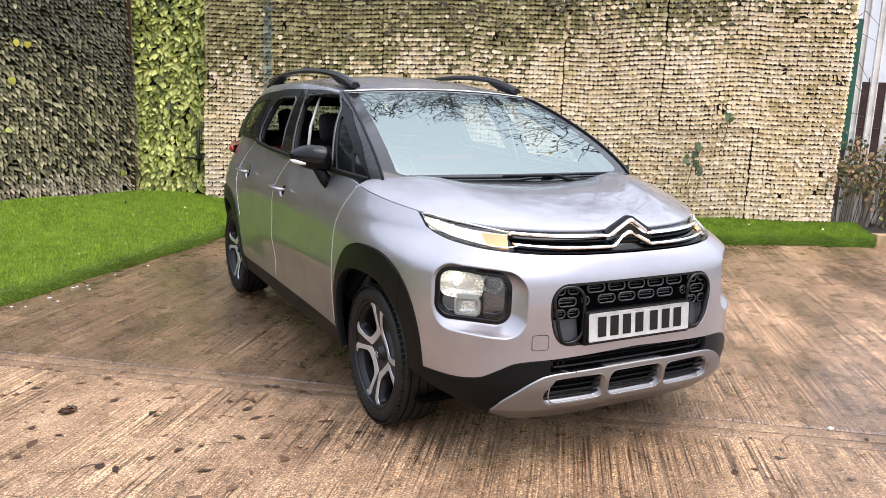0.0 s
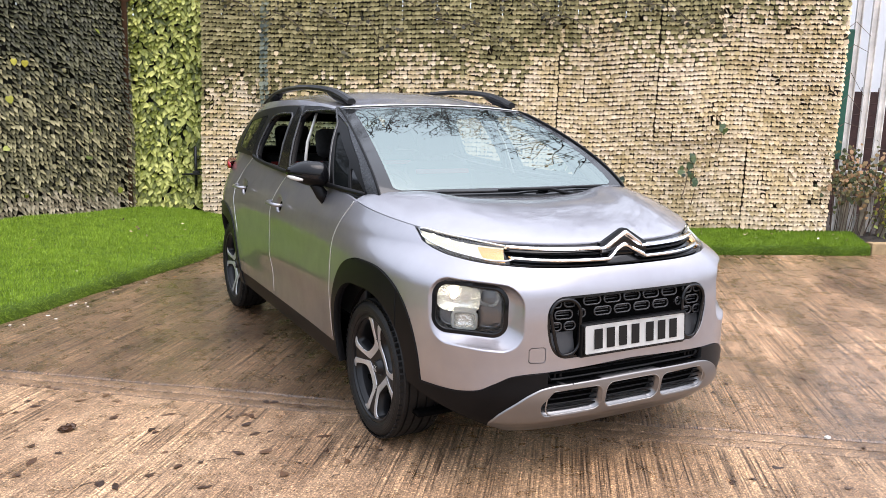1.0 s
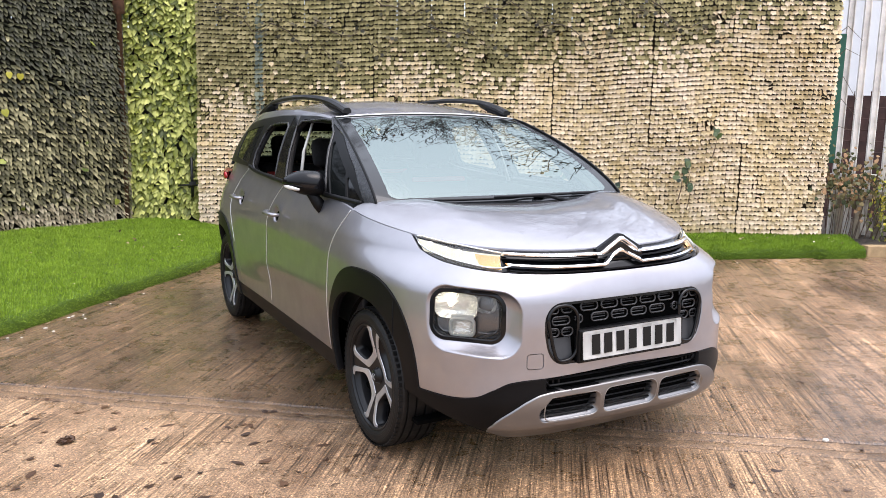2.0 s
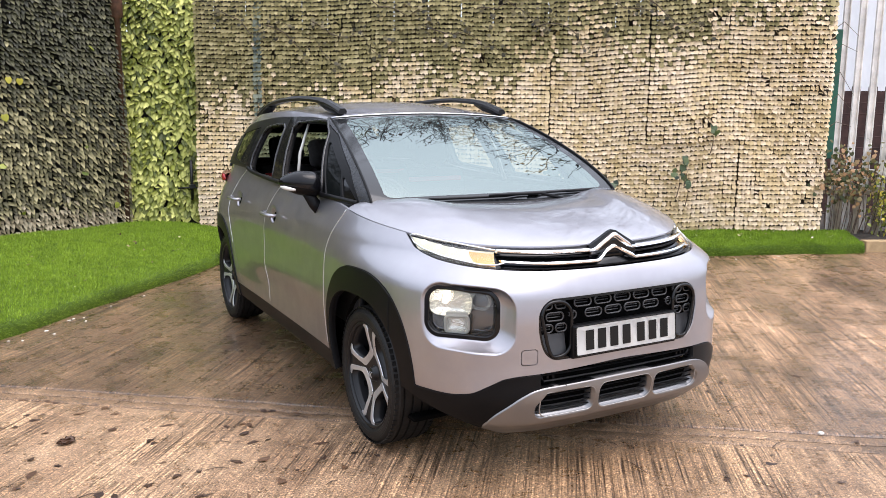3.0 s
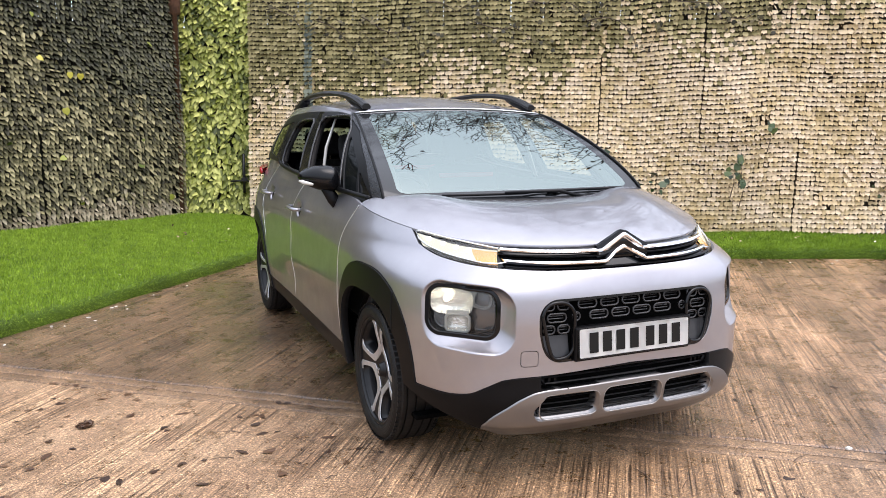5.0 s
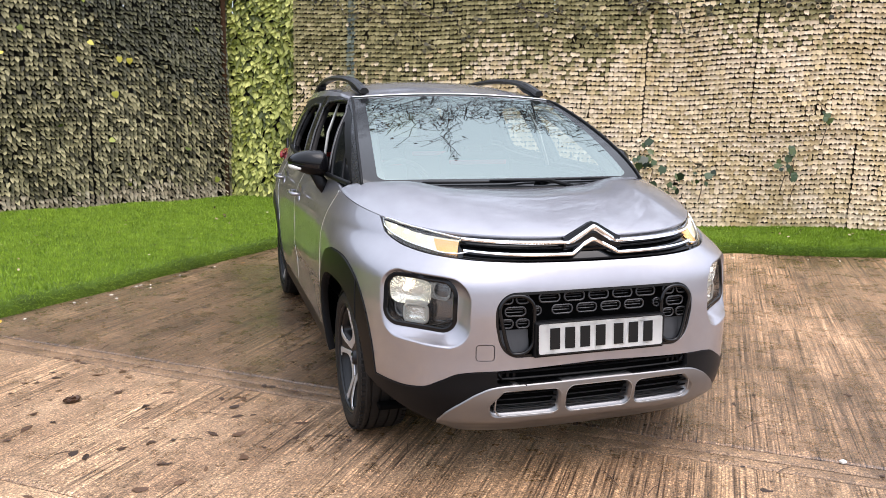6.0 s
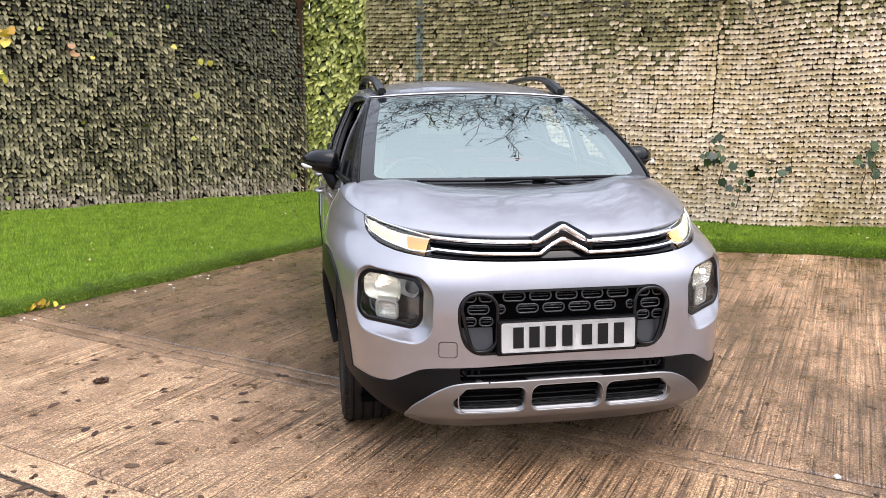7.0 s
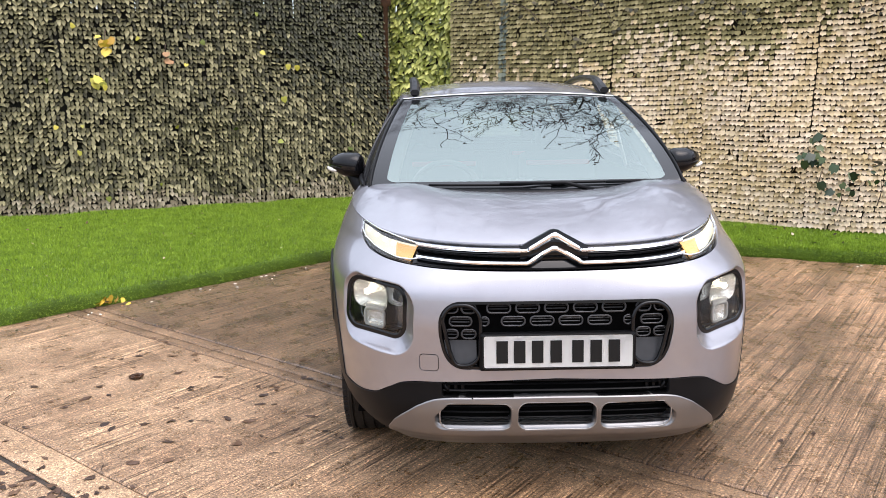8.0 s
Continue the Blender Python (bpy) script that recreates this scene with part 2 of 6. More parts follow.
def concrete(name, base, light, groove, wet, worn_to=0.2, sheen=0.5, dry_sheen=False, damp_shade=False):
    """Rain-wet concrete: drifting stains, pale grit, straight combed grooves that are worn away in patches."""
    m = bpy.data.materials.new(name)
    m.use_nodes = True
    nt = m.node_tree
    b = nt.nodes["Principled BSDF"]

    def times(a, c, factor=1.0):
        k = nt.nodes.new("ShaderNodeMix")
        k.data_type, k.blend_type = "RGBA", "MULTIPLY"
        if isinstance(factor, float):
            k.inputs["Factor"].default_value = factor
        else:
            nt.links.new(factor, k.inputs["Factor"])
        nt.links.new(a, k.inputs["A"])
        nt.links.new(c, k.inputs["B"])
        return k.outputs["Result"]

    def spread(src, a0, a1, b0, b1):
        r = nt.nodes.new("ShaderNodeMapRange")
        for i, v in enumerate((a0, a1, b0, b1)):
            r.inputs[i + 1].default_value = v
        nt.links.new(src, r.inputs[0])
        return r.outputs[0]

    big = noise_node(nt, 0.9, 7, 0.68, stretch=(1.6, 0.8, 1.0), turn=JOIN)
    mid = noise_node(nt, 6.0, 7, 0.78)
    fine = noise_node(nt, 105.0, 4, 0.8)
    col = ramp(nt, big, [(0.36, base), (0.64, light)])
    col = times(col, ramp(nt, mid, [(0.30, (0.62, 0.59, 0.56)), (0.45, (0.90, 0.89, 0.87)), (0.56, (1.05, 1.04, 1.02)), (0.72, (1.35, 1.33, 1.29))]))
    if dry_sheen:
        # pale half-dry patches; the gain towards +x also paints in that side's wet glare
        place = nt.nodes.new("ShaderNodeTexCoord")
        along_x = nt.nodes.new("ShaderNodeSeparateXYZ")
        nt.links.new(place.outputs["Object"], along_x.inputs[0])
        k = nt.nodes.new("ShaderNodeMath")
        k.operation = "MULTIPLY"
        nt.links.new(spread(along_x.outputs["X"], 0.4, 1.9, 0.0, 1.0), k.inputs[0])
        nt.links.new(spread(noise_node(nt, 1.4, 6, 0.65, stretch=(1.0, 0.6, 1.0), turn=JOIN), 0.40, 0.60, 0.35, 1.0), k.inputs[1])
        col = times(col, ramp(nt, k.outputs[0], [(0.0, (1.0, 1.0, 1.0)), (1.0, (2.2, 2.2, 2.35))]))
    if damp_shade:
        # wet patch before the nose, darkened further to paint in the car's shade
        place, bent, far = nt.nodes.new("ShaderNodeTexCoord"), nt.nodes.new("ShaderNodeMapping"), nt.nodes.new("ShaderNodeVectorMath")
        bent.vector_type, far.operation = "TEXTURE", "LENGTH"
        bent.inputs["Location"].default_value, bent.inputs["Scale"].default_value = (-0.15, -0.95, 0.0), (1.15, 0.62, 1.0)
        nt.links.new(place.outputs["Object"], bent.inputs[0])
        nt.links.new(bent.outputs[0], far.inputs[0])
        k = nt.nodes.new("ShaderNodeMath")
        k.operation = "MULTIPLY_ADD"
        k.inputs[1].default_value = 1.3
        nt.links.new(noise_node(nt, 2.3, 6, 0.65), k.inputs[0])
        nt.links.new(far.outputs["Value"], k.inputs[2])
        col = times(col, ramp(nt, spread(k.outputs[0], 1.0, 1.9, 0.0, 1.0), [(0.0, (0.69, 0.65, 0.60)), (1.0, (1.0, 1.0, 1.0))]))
    # grit: every grain has its own tone
    tc, v = nt.nodes.new("ShaderNodeTexCoord"), nt.nodes.new("ShaderNodeTexVoronoi")
    v.inputs["Scale"].default_value = 190.0
    nt.links.new(tc.outputs["Object"], v.inputs["Vector"])
    sep = nt.nodes.new("ShaderNodeSeparateColor")
    nt.links.new(v.outputs["Color"], sep.inputs[0])
    col = times(col, ramp(nt, sep.outputs[0], [(0.0, (0.42, 0.40, 0.38)), (0.25, (0.74, 0.73, 0.72)), (0.7, (1.05, 1.05, 1.04)), (0.9, (1.35, 1.33, 1.29)), (1.0, (2.3, 2.26, 2.15))]))
    col = times(col, ramp(nt, fine, [(0.36, (0.45, 0.43, 0.41)), (0.48, (0.95, 0.95, 0.94)), (0.62, (1.3, 1.29, 1.26))]))
    height = fine
    if groove:
        strokes = noise_node(nt, 1.0, 2.5, 0.7, stretch=(92.0, 1.0, 1.0), turn=JOIN)
        worn = spread(noise_node(nt, 1.7, 5, 0.65), 0.42, 0.58, 1.0, worn_to)
        col = times(col, ramp(nt, strokes, [(0.36, (0.16, 0.14, 0.125)), (0.45, (0.70, 0.68, 0.66)), (0.53, (1.05, 1.04, 1.03)), (0.64, (1.55, 1.53, 1.49))]), worn)
        rakes = noise_node(nt, 1.0, 3.5, 0.72, stretch=(27.0, 0.4, 1.0), turn=JOIN)
        col = times(col, ramp(nt, rakes, [(0.34, (0.55, 0.52, 0.50)), (0.44, (0.86, 0.85, 0.83)), (0.54, (1.03, 1.02, 1.01)), (0.66, (1.2, 1.19, 1.16))]), worn)
        k = nt.nodes.new("ShaderNodeMath")
        k.operation = "MULTIPLY_ADD"
        k.inputs[1].default_value = groove
        nt.links.new(strokes, k.inputs[0])
        nt.links.new(fine, k.inputs[2])
        height = k.outputs[0]
    nt.links.new(col, b.inputs["Base Color"])
    nt.links.new(spread(mid, 0.36, 0.62, wet, 0.55), b.inputs["Roughness"])
    b.inputs["Specular IOR Level"].default_value = 0.5
    nt.links.new(spread(big, 0.35, 0.65, sheen, 0.3 * sheen), b.inputs["Coat Weight"])
    b.inputs["Coat Roughness"].default_value = 0.16
    bump_on(nt, b, height, 0.8, 0.007)
    return m


M_soil = mat("soil", (0.045, 0.035, 0.026), 0.9, vary=0.5, scale=14, bump=0.8, bscale=40, bdist=0.02)
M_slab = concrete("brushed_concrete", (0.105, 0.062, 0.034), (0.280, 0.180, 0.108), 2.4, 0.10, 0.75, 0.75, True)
M_slab_dry = concrete("drier_brushed_concrete", (0.25, 0.153, 0.090), (0.54, 0.365, 0.233), 1.6, 0.18, 0.15, 0.15, damp_shade=True)
M_trowel = concrete("trowelled_concrete", (0.13, 0.078, 0.043), (0.34, 0.218, 0.130), 0.0, 0.2, sheen=0.12)
M_trowel_dry = concrete("pale_trowelled_concrete", (0.34, 0.215, 0.128), (0.66, 0.45, 0.285), 0.0, 0.3, sheen=0.1)

# one ground sheet out to the horizon
gx = np.r_[-900, -300, -100, -40, -20, np.linspace(-10, 10, 41), 20, 40, 100, 300, 900]
GX, GY = np.meshgrid(gx, gx, indexing="ij")
ground = sheet(np.dstack([GX, GY, gz(GX, GY) - 0.014])).put("ground", M_soil, None)
tagged(ground, "dark moist soil beneath and beyond the concrete yard", "ground", kind="structure")


def slab(name, n0, n1, material, e0=-9.0, e1=9.0):
    """A strip of slab between two joint lines, with a softened arris."""
    e = np.linspace(e0, e1, 90)
    n = np.r_[n0, n0 + 0.004, np.linspace(n0 + 0.012, n1 - 0.012, max(3, int((n1 - n0) / 0.2))), n1 - 0.004, n1]
    E, Nn = np.meshgrid(e, n, indexing="ij")
    X, Y = E * JD[0] + Nn * JN[0], E * JD[1] + Nn * JN[1]
    d = np.minimum(Nn - n0, n1 - Nn)
    wob = 0.0012 * np.sin(E * 7.3) + 0.001 * np.sin(E * 17.1 + Nn * 9)
    Z = gz(X, Y) - 0.006 * (1 - smooth01(d / 0.012)) + wob
    ob = sheet(np.dstack([X, Y, Z])).put(name, material, None, rim=0.03)
    return tagged(ob, "wet brown concrete slab with brushed grooves" if "brushed" in material.name else "smooth trowelled concrete strip along the slab joint",
                  "pavement", "yard slabs", kind="structure")


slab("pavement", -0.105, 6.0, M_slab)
slab("pavement", -0.20, -0.117, M_trowel)
slab("pavement", -0.288, -0.211, M_trowel)
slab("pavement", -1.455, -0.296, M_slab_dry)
slab("pavement", -1.615, -1.46, M_trowel_dry)
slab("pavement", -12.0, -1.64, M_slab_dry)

# turf: the outer edge and the foot of the fences, as plan lines
EDGE = [(-8.0, -3.6), (-0.43, 4.72), (5.72, 1.91)]
FOOT = [(-8.0, 3.46, 0.22), (-0.62, 6.85, 0.25), (0.0, 6.38, 0.17), (3.6, 3.97, 0.19), (4.9, 3.09, 0.27), (6.0, 2.34, 0.30)]
M_turf = mat("turf_mat", (0.07, 0.125, 0.008), 0.85, vary=0.35, scale=3.0, bump=0.9, bscale=160, bdist=0.012)


def along(path, n):
    p = np.array(path, float)
    d = np.r_[0, np.cumsum(np.linalg.norm(np.diff(p[:, :2], axis=0), axis=1))]
    s = np.linspace(0, d[-1], n)
    return np.stack([np.interp(s, d, p[:, i]) for i in range(p.shape[1])], 1)


def turf(edge, foot, n):
    a, f = along(edge, n), along(foot, n)
    wig = 0.018 * np.sin(np.linspace(0, 31, n)) + 0.012 * np.sin(np.linspace(0, 77, n) + 1)
    prof = [(0.0, 0.0, 0.0), (0.0, 0.0, 0.045), (0.012, 0.0, 0.078), (0.035, 0.0, 0.096), (0.075, 0.0, 0.105)] + [(0.09, k, 0.106) for k in np.linspace(0.03, 1, 26)]
    rows = []
    for off, k, h in prof:
        d = f[:, :2] - a
        L = np.linalg.norm(d, axis=1)[:, None]
        xy = a + d / L * (off + wig[:, None] * (1 - k)) + d * k * (1 - off / L)
        e0 = gz(a[:, 0], a[:, 1])
        z = (e0 + h) * (1 - k) + f[:, 2] * k + 0.008 * np.sin(xy[:, 0] * 5 + xy[:, 1] * 3) * (k > 0)
        rows.append(np.c_[xy, z])
    return np.stack(rows, 1)


turf_left = turf(EDGE[:2], [FOOT[0], (-0.62, 6.85, 0.25)], 150)
turf_right = turf(EDGE[1:], FOOT[1:], 140)


def put_turf(P, name, label):
    ob = sheet(P, flip=P is turf_left or P is turf_right).put(name, M_turf, None)
    return tagged(ob, label, "artificial grass", kind="structure")


lawn_left = put_turf(turf_left, "artificial_grass", "bright green artificial grass laid over a raised step below the dark leaf screen")
lawn_right = put_turf(turf_right, "artificial_grass", "bright green artificial grass on a raised step below the bleached leaf screen")


def scatter_mesh(name, P, T, material, label, category, kind="stuff"):
    me = bpy.data.meshes.new(name)
    me.vertices.add(len(P))
    me.vertices.foreach_set("co", P.astype(np.float32).ravel())
    me.loops.add(T.size)
    me.loops.foreach_set("vertex_index", T.astype(np.int32).ravel())
    me.polygons.add(len(T))
    me.polygons.foreach_set("loop_start", np.arange(0, T.size, 3, dtype=np.int32))
    me.update(calc_edges=True)
    me.materials.append(material)
    return tagged(new(name, me), label, category, kind=kind)


def grass_blades(P, count, rng):
    """Short bent blades over a grid of turf points."""
    n, m = P.shape[:2]
    A = np.linalg.norm(np.cross(P[1:, :-1] - P[:-1, :-1], P[:-1, 1:] - P[:-1, :-1]), axis=2).ravel()
    c = rng.choice(A.size, count, p=A / A.sum())
    i, j = c // (m - 1), c % (m - 1)
    u, v = rng.random((2, count, 1))
    base = P[i, j] * (1 - u) * (1 - v) + P[i + 1, j] * u * (1 - v) + P[i, j + 1] * (1 - u) * v + P[i + 1, j + 1] * u * v
    nr = np.cross(P[i + 1, j] - P[i, j], P[i, j + 1] - P[i, j])
    nr /= np.linalg.norm(nr, axis=1)[:, None] + 1e-12
    nr *= np.sign(nr[:, 2].mean())
    a = rng.random(count) * 2 * np.pi
    w = np.c_[np.cos(a), np.sin(a), np.zeros(count)] * 0.0023
    lean = rng.normal(0, 0.0075, (count, 3)) + nr * (0.011 + 0.008 * rng.random((count, 1)))
    V = np.stack([base - w, base + w, base + lean], 1).reshape(-1, 3)
    return V, np.arange(count * 3).reshape(-1, 3)


def island_mat(name, stops, rough=0.6, trans=0.0, spec=0.4, noise_scale=1.2, noise_mix=0.5, bump=0.0):
    """Colour that differs from piece to piece and drifts over the whole."""
    m = bpy.data.materials.new(name)
    m.use_nodes = True
    nt = m.node_tree
    b = nt.nodes["Principled BSDF"]
    g = nt.nodes.new("ShaderNodeNewGeometry")
    n = noise_node(nt, noise_scale, 4, 0.6)
    mx = nt.nodes.new("ShaderNodeMix")
    mx.inputs["Factor"].default_value = noise_mix
    oi, ad, fr = nt.nodes.new("ShaderNodeObjectInfo"), nt.nodes.new("ShaderNodeMath"), nt.nodes.new("ShaderNodeMath")
    ad.operation, fr.operation = "ADD", "FRACT"
    nt.links.new(g.outputs["Random Per Island"], ad.inputs[0])
    nt.links.new(oi.outputs["Random"], ad.inputs[1])
    nt.links.new(ad.outputs[0], fr.inputs[0])
    nt.links.new(fr.outputs[0], mx.inputs["A"])
    nt.links.new(n, mx.inputs["B"])
    nt.links.new(ramp(nt, mx.outputs["Result"], stops), b.inputs["Base Color"])
    b.inputs["Roughness"].default_value = rough
    b.inputs["Specular IOR Level"].default_value = spec
    if trans:
        b.inputs["Transmission Weight"].default_value = 0.0
        b.inputs["Subsurface Weight"].default_value = 0.0
    if bump:
        bump_on(nt, b, noise_node(nt, 90), bump, 0.004)
    return m


M_blade = island_mat("grass_blades", [(0.2, (0.06, 0.105, 0.004)), (0.5, (0.19, 0.31, 0.013)), (0.8, (0.36, 0.50, 0.045))], 0.5, noise_scale=8.0, noise_mix=0.55)
rng = np.random.default_rng(4)
for P, count, nm in ((turf_left, 760000, "left"), (turf_right, 330000, "right")):
    V, T = grass_blades(P, count, rng)
    scatter_mesh("grass_blades", V, T, M_blade, "short green plastic grass blades of the turf", "artificial grass")


# ---- leaf-screened fences ----
M_back_tan = mat("tan_backing", (0.026, 0.020, 0.011), 0.95, vary=0.4, scale=5)
M_back = mat("dark_backing", (0.009, 0.0085, 0.006), 0.95, vary=0.4, scale=5)


def leaf_shape(kind):
    """A small leaf, tip down, in (u, out, z); a fan of triangles round its middle."""
    if kind == "ivy":
        rim = [(0, 0, 0.42), (0.33, 0.02, 0.46), (0.45, 0.10, 0.05), (0.36, 0.2, -0.30), (0.19, 0.22, -0.26), (0, 0.3, -0.62), (-0.19, 0.22, -0.26), (-0.36, 0.2, -0.30), (-0.45, 0.10, 0.05), (-0.33, 0.02, 0.46)]
        mid = (0, 0.16, 0.02)
    elif kind == "oval":
        rim = [(0, 0.0, 0.5), (0.26, 0.03, 0.3), (0.34, 0.06, -0.02), (0.2, 0.16, -0.36), (0, 0.24, -0.62), (-0.2, 0.16, -0.36), (-0.34, 0.06, -0.02), (-0.26, 0.03, 0.3)]
        mid = (0, 0.15, -0.02)
    elif kind == "heart":
        rim = [(0, 0.0, 0.36), (0.2, 0.0, 0.48), (0.40, -0.06, 0.22), (0.30, 0.04, -0.22), (0.0, 0.24, -0.78), (-0.30, 0.04, -0.22), (-0.40, -0.06, 0.22), (-0.2, 0.0, 0.48)]
        mid = (0, 0.17, -0.02)
    else:
        rim = [(0, 0.02, 0.36), (0.3, 0.05, 0.46), (0.5, 0.06, 0.14), (0.36, 0.14, -0.26), (0, 0.22, -0.6), (-0.36, 0.14, -0.26), (-0.5, 0.06, 0.14), (-0.3, 0.05, 0.46)]
        mid = (0, 0.17, -0.02)
    V = np.array([mid] + rim)
    k = len(rim)
    return V, np.array([(0, 1 + i, 1 + (i + 1) % k) for i in range(k)])


def leaf_screen(p0, p1, z0, top, du, dz, kind, size, rng, tilt=(12, 9), twist=10, roll=9, miss=0.03, jit=0.12, mat_w=1.05, mat_h=1.0, sag=0.02, wave=0.012, mess=0.05, flip=1):
    """Rows of leaves on a plan line p0-p1; returns the frame of every leaf (middle, axes, size)."""
    p0, p1 = np.array(p0, float), np.array(p1, float)
    L = np.linalg.norm(p1 - p0)
    d = (p1 - p0) / L
    nrm = np.array([d[1], -d[0]]) * flip
    nu, nz = int(L / du), int((top - 0.05) / dz)
    U, K = np.meshgrid(np.arange(nu) + 0.5, np.arange(nz) + 0.5, indexing="ij")
    U, K = U.ravel() * du, K.ravel() * dz
    cu, cz = np.floor(U / mat_w), np.floor(K / mat_h)
    h = lambda a, b, s: np.modf(np.abs(np.sin(a * 127.1 + b * 311.7 + s * 74.7) * 43758.5453))[0]
    U = U + (h(cu, cz, 1) - 0.5) * du * 0.6 + rng.normal(0, jit * du, U.size)
    zz = K + (h(cu, 0 * cz, 2) - 0.5) * dz * 0.5 + rng.normal(0, jit * dz * 0.7, U.size)
    zz += sag * np.sin(U * 2.1 + zz * 0.9) + wave * np.sin(U * 6.3 + 0.7 * zz)
    keep = rng.random(U.size) > miss
    keep &= (U > 0.0) & (U < L)
    U, zz, cu, cz = U[keep], zz[keep], cu[keep], cz[keep]
    n = U.size
    out = 0.02 + 0.03 * h(cu, cz, 3) + 0.02 * np.sin(U * 3.1 + zz * 2.3) + rng.normal(0, 0.006, n)
    base = np.c_[p0[0] + d[0] * U + nrm[0] * out, p0[1] + d[1] * U + nrm[1] * out, z0(U / L) + zz]
    rx = np.radians(tilt[0] + rng.normal(0, tilt[1], n))
    rzz = np.radians(rng.normal(0, twist, n))
    ry = np.radians(rng.normal(0, roll, n) + 10 * (h(cu, cz, 5) - 0.5))
    # patches where the rows hang loose
    loose = np.sin(U * 5.3 + 2 * np.sin(zz * 3.1)) * np.sin(zz * 7.7 + 2 * np.sin(U * 2.3)) + 0.5 * np.sin(U * 13.1 + zz * 9.7) > 1.25 - 4 * mess * rng.random(n)
    ry, rx, rzz = ry + loose * np.radians(rng.normal(0, 26, n)), rx + loose * np.radians(rng.normal(0, 18, n)), rzz + loose * np.radians(rng.normal(0, 30, n))
    au = np.c_[d[0] * np.cos(rzz) + nrm[0] * np.sin(rzz), d[1] * np.cos(rzz) + nrm[1] * np.sin(rzz), np.zeros(n)]
    ao = np.c_[nrm[0] * np.cos(rzz) - d[0] * np.sin(rzz), nrm[1] * np.cos(rzz) - d[1] * np.sin(rzz), np.zeros(n)]
    az = np.tile([0.0, 0, 1], (n, 1))
    ao, az = ao * np.cos(rx)[:, None] + az * np.sin(rx)[:, None], az * np.cos(rx)[:, None] - ao * np.sin(rx)[:, None]
    au, az = au * np.cos(ry)[:, None] + az * np.sin(ry)[:, None], az * np.cos(ry)[:, None] - au * np.sin(ry)[:, None]
    return base, au, ao, az, size * (0.85 + 0.3 * rng.random(n))


def put_leaves(name, frames, kind, material, label, parent=None, single=0, order=None):
    """All leaves as one mesh, but for `single` of them, which are pieces of their own."""
    base, au, ao, az, s = frames
    V, T = leaf_shape(kind)
    idx = np.arange(len(base)) if order is None else np.argsort(order(base))
    lone, rest = idx[:single], idx[single:]
    W = base[rest][:, None] + s[rest][:, None, None] * (V[None, :, 0:1] * au[rest][:, None] + V[None, :, 1:2] * ao[rest][:, None] + V[None, :, 2:3] * az[rest][:, None])
    TT = (T[None] + (np.arange(len(rest)) * len(V))[:, None, None]).reshape(-1, 3)
    ob = scatter_mesh(name, W.reshape(-1, 3), TT, material, label, "")
    ob.parent = parent
    if single:
        me = bpy.data.meshes.new("leaf")
        me.from_pydata([tuple(v) for v in V], [], [tuple(int(i) for i in t) for t in T])
        me.materials.append(material)
        for i in lone:
            lf = new("leaf", me)
            lf.parent = parent
            m = Matrix.Identity(4)
            for r in range(3):
                m[r][0], m[r][1], m[r][2], m[r][3] = au[i][r] * s[i], ao[i][r] * s[i], az[i][r] * s[i], base[i][r]
            lf.matrix_basis = m
    return ob


def backing(name, p0, p1, z0, z1, label, back=0.03, thick=0.06, flip=1, material=None):
    p0, p1 = Vector(p0), Vector(p1)
    d = (p1 - p0).normalized()
    nrm = Vector((d.y, -d.x)) * flip
    bm = bmesh.new()
    c = (p0 + p1) / 2 - nrm * (back + thick / 2)
    box(bm, (0, 0, 0), ((p1 - p0).length, thick, z1 - z0), Matrix.Translation((c.x, c.y, (z0 + z1) / 2)) @ Matrix.Rotation(math.atan2(d.y, d.x), 4, "Z"))
    ob = part(name, bm, material or M_back)
    return tagged(ob, label, "wall", kind="structure")


TOP = 3.05
BACK0, BACK1 = (-0.22, 6.57), (5.786, 2.49)
LEFT0, LEFT1 = (-8.2, 3.40), (-1.0, 6.79)
GREEN0, GREEN1 = (-1.12, 6.95), (-0.12, 6.72)
M_leaf_back = island_mat("bleached_leaves", [(0.2, (0.38, 0.27, 0.11)), (0.4, (0.62, 0.475, 0.26)), (0.58, (0.76, 0.61, 0.41)), (0.85, (0.84, 0.69, 0.53))], 0.65, spec=0.2, noise_scale=1.6, noise_mix=0.75)
M_leaf_dark = island_mat("weathered_leaves", [(0.18, (0.03, 0.028, 0.012)), (0.4, (0.095, 0.088, 0.041)), (0.6, (0.21, 0.188, 0.092)), (0.88, (0.44, 0.395, 0.215))], 0.5, spec=0.25, noise_scale=0.8, noise_mix=0.4)
M_leaf_green = island_mat("green_leaves", [(0.2, (0.04, 0.055, 0.008)), (0.48, (0.24, 0.265, 0.04)), (0.75, (0.6, 0.6, 0.17))], 0.5, noise_scale=1.0, noise_mix=0.45)
wall_back = backing("wall_back", BACK0, BACK1, 0.1, 2.5, "dark fence panel behind sun-bleached artificial ivy screening", material=M_back_tan)
wall_left = backing("wall_left", LEFT0, LEFT1, 0.1, 2.42, "dark fence panel behind weathered grey-green leaf screening")
wall_corner = backing("wall_corner", GREEN0, GREEN1, 0.1, 2.4, "dark fence panel behind bright green leaf screening in the corner")


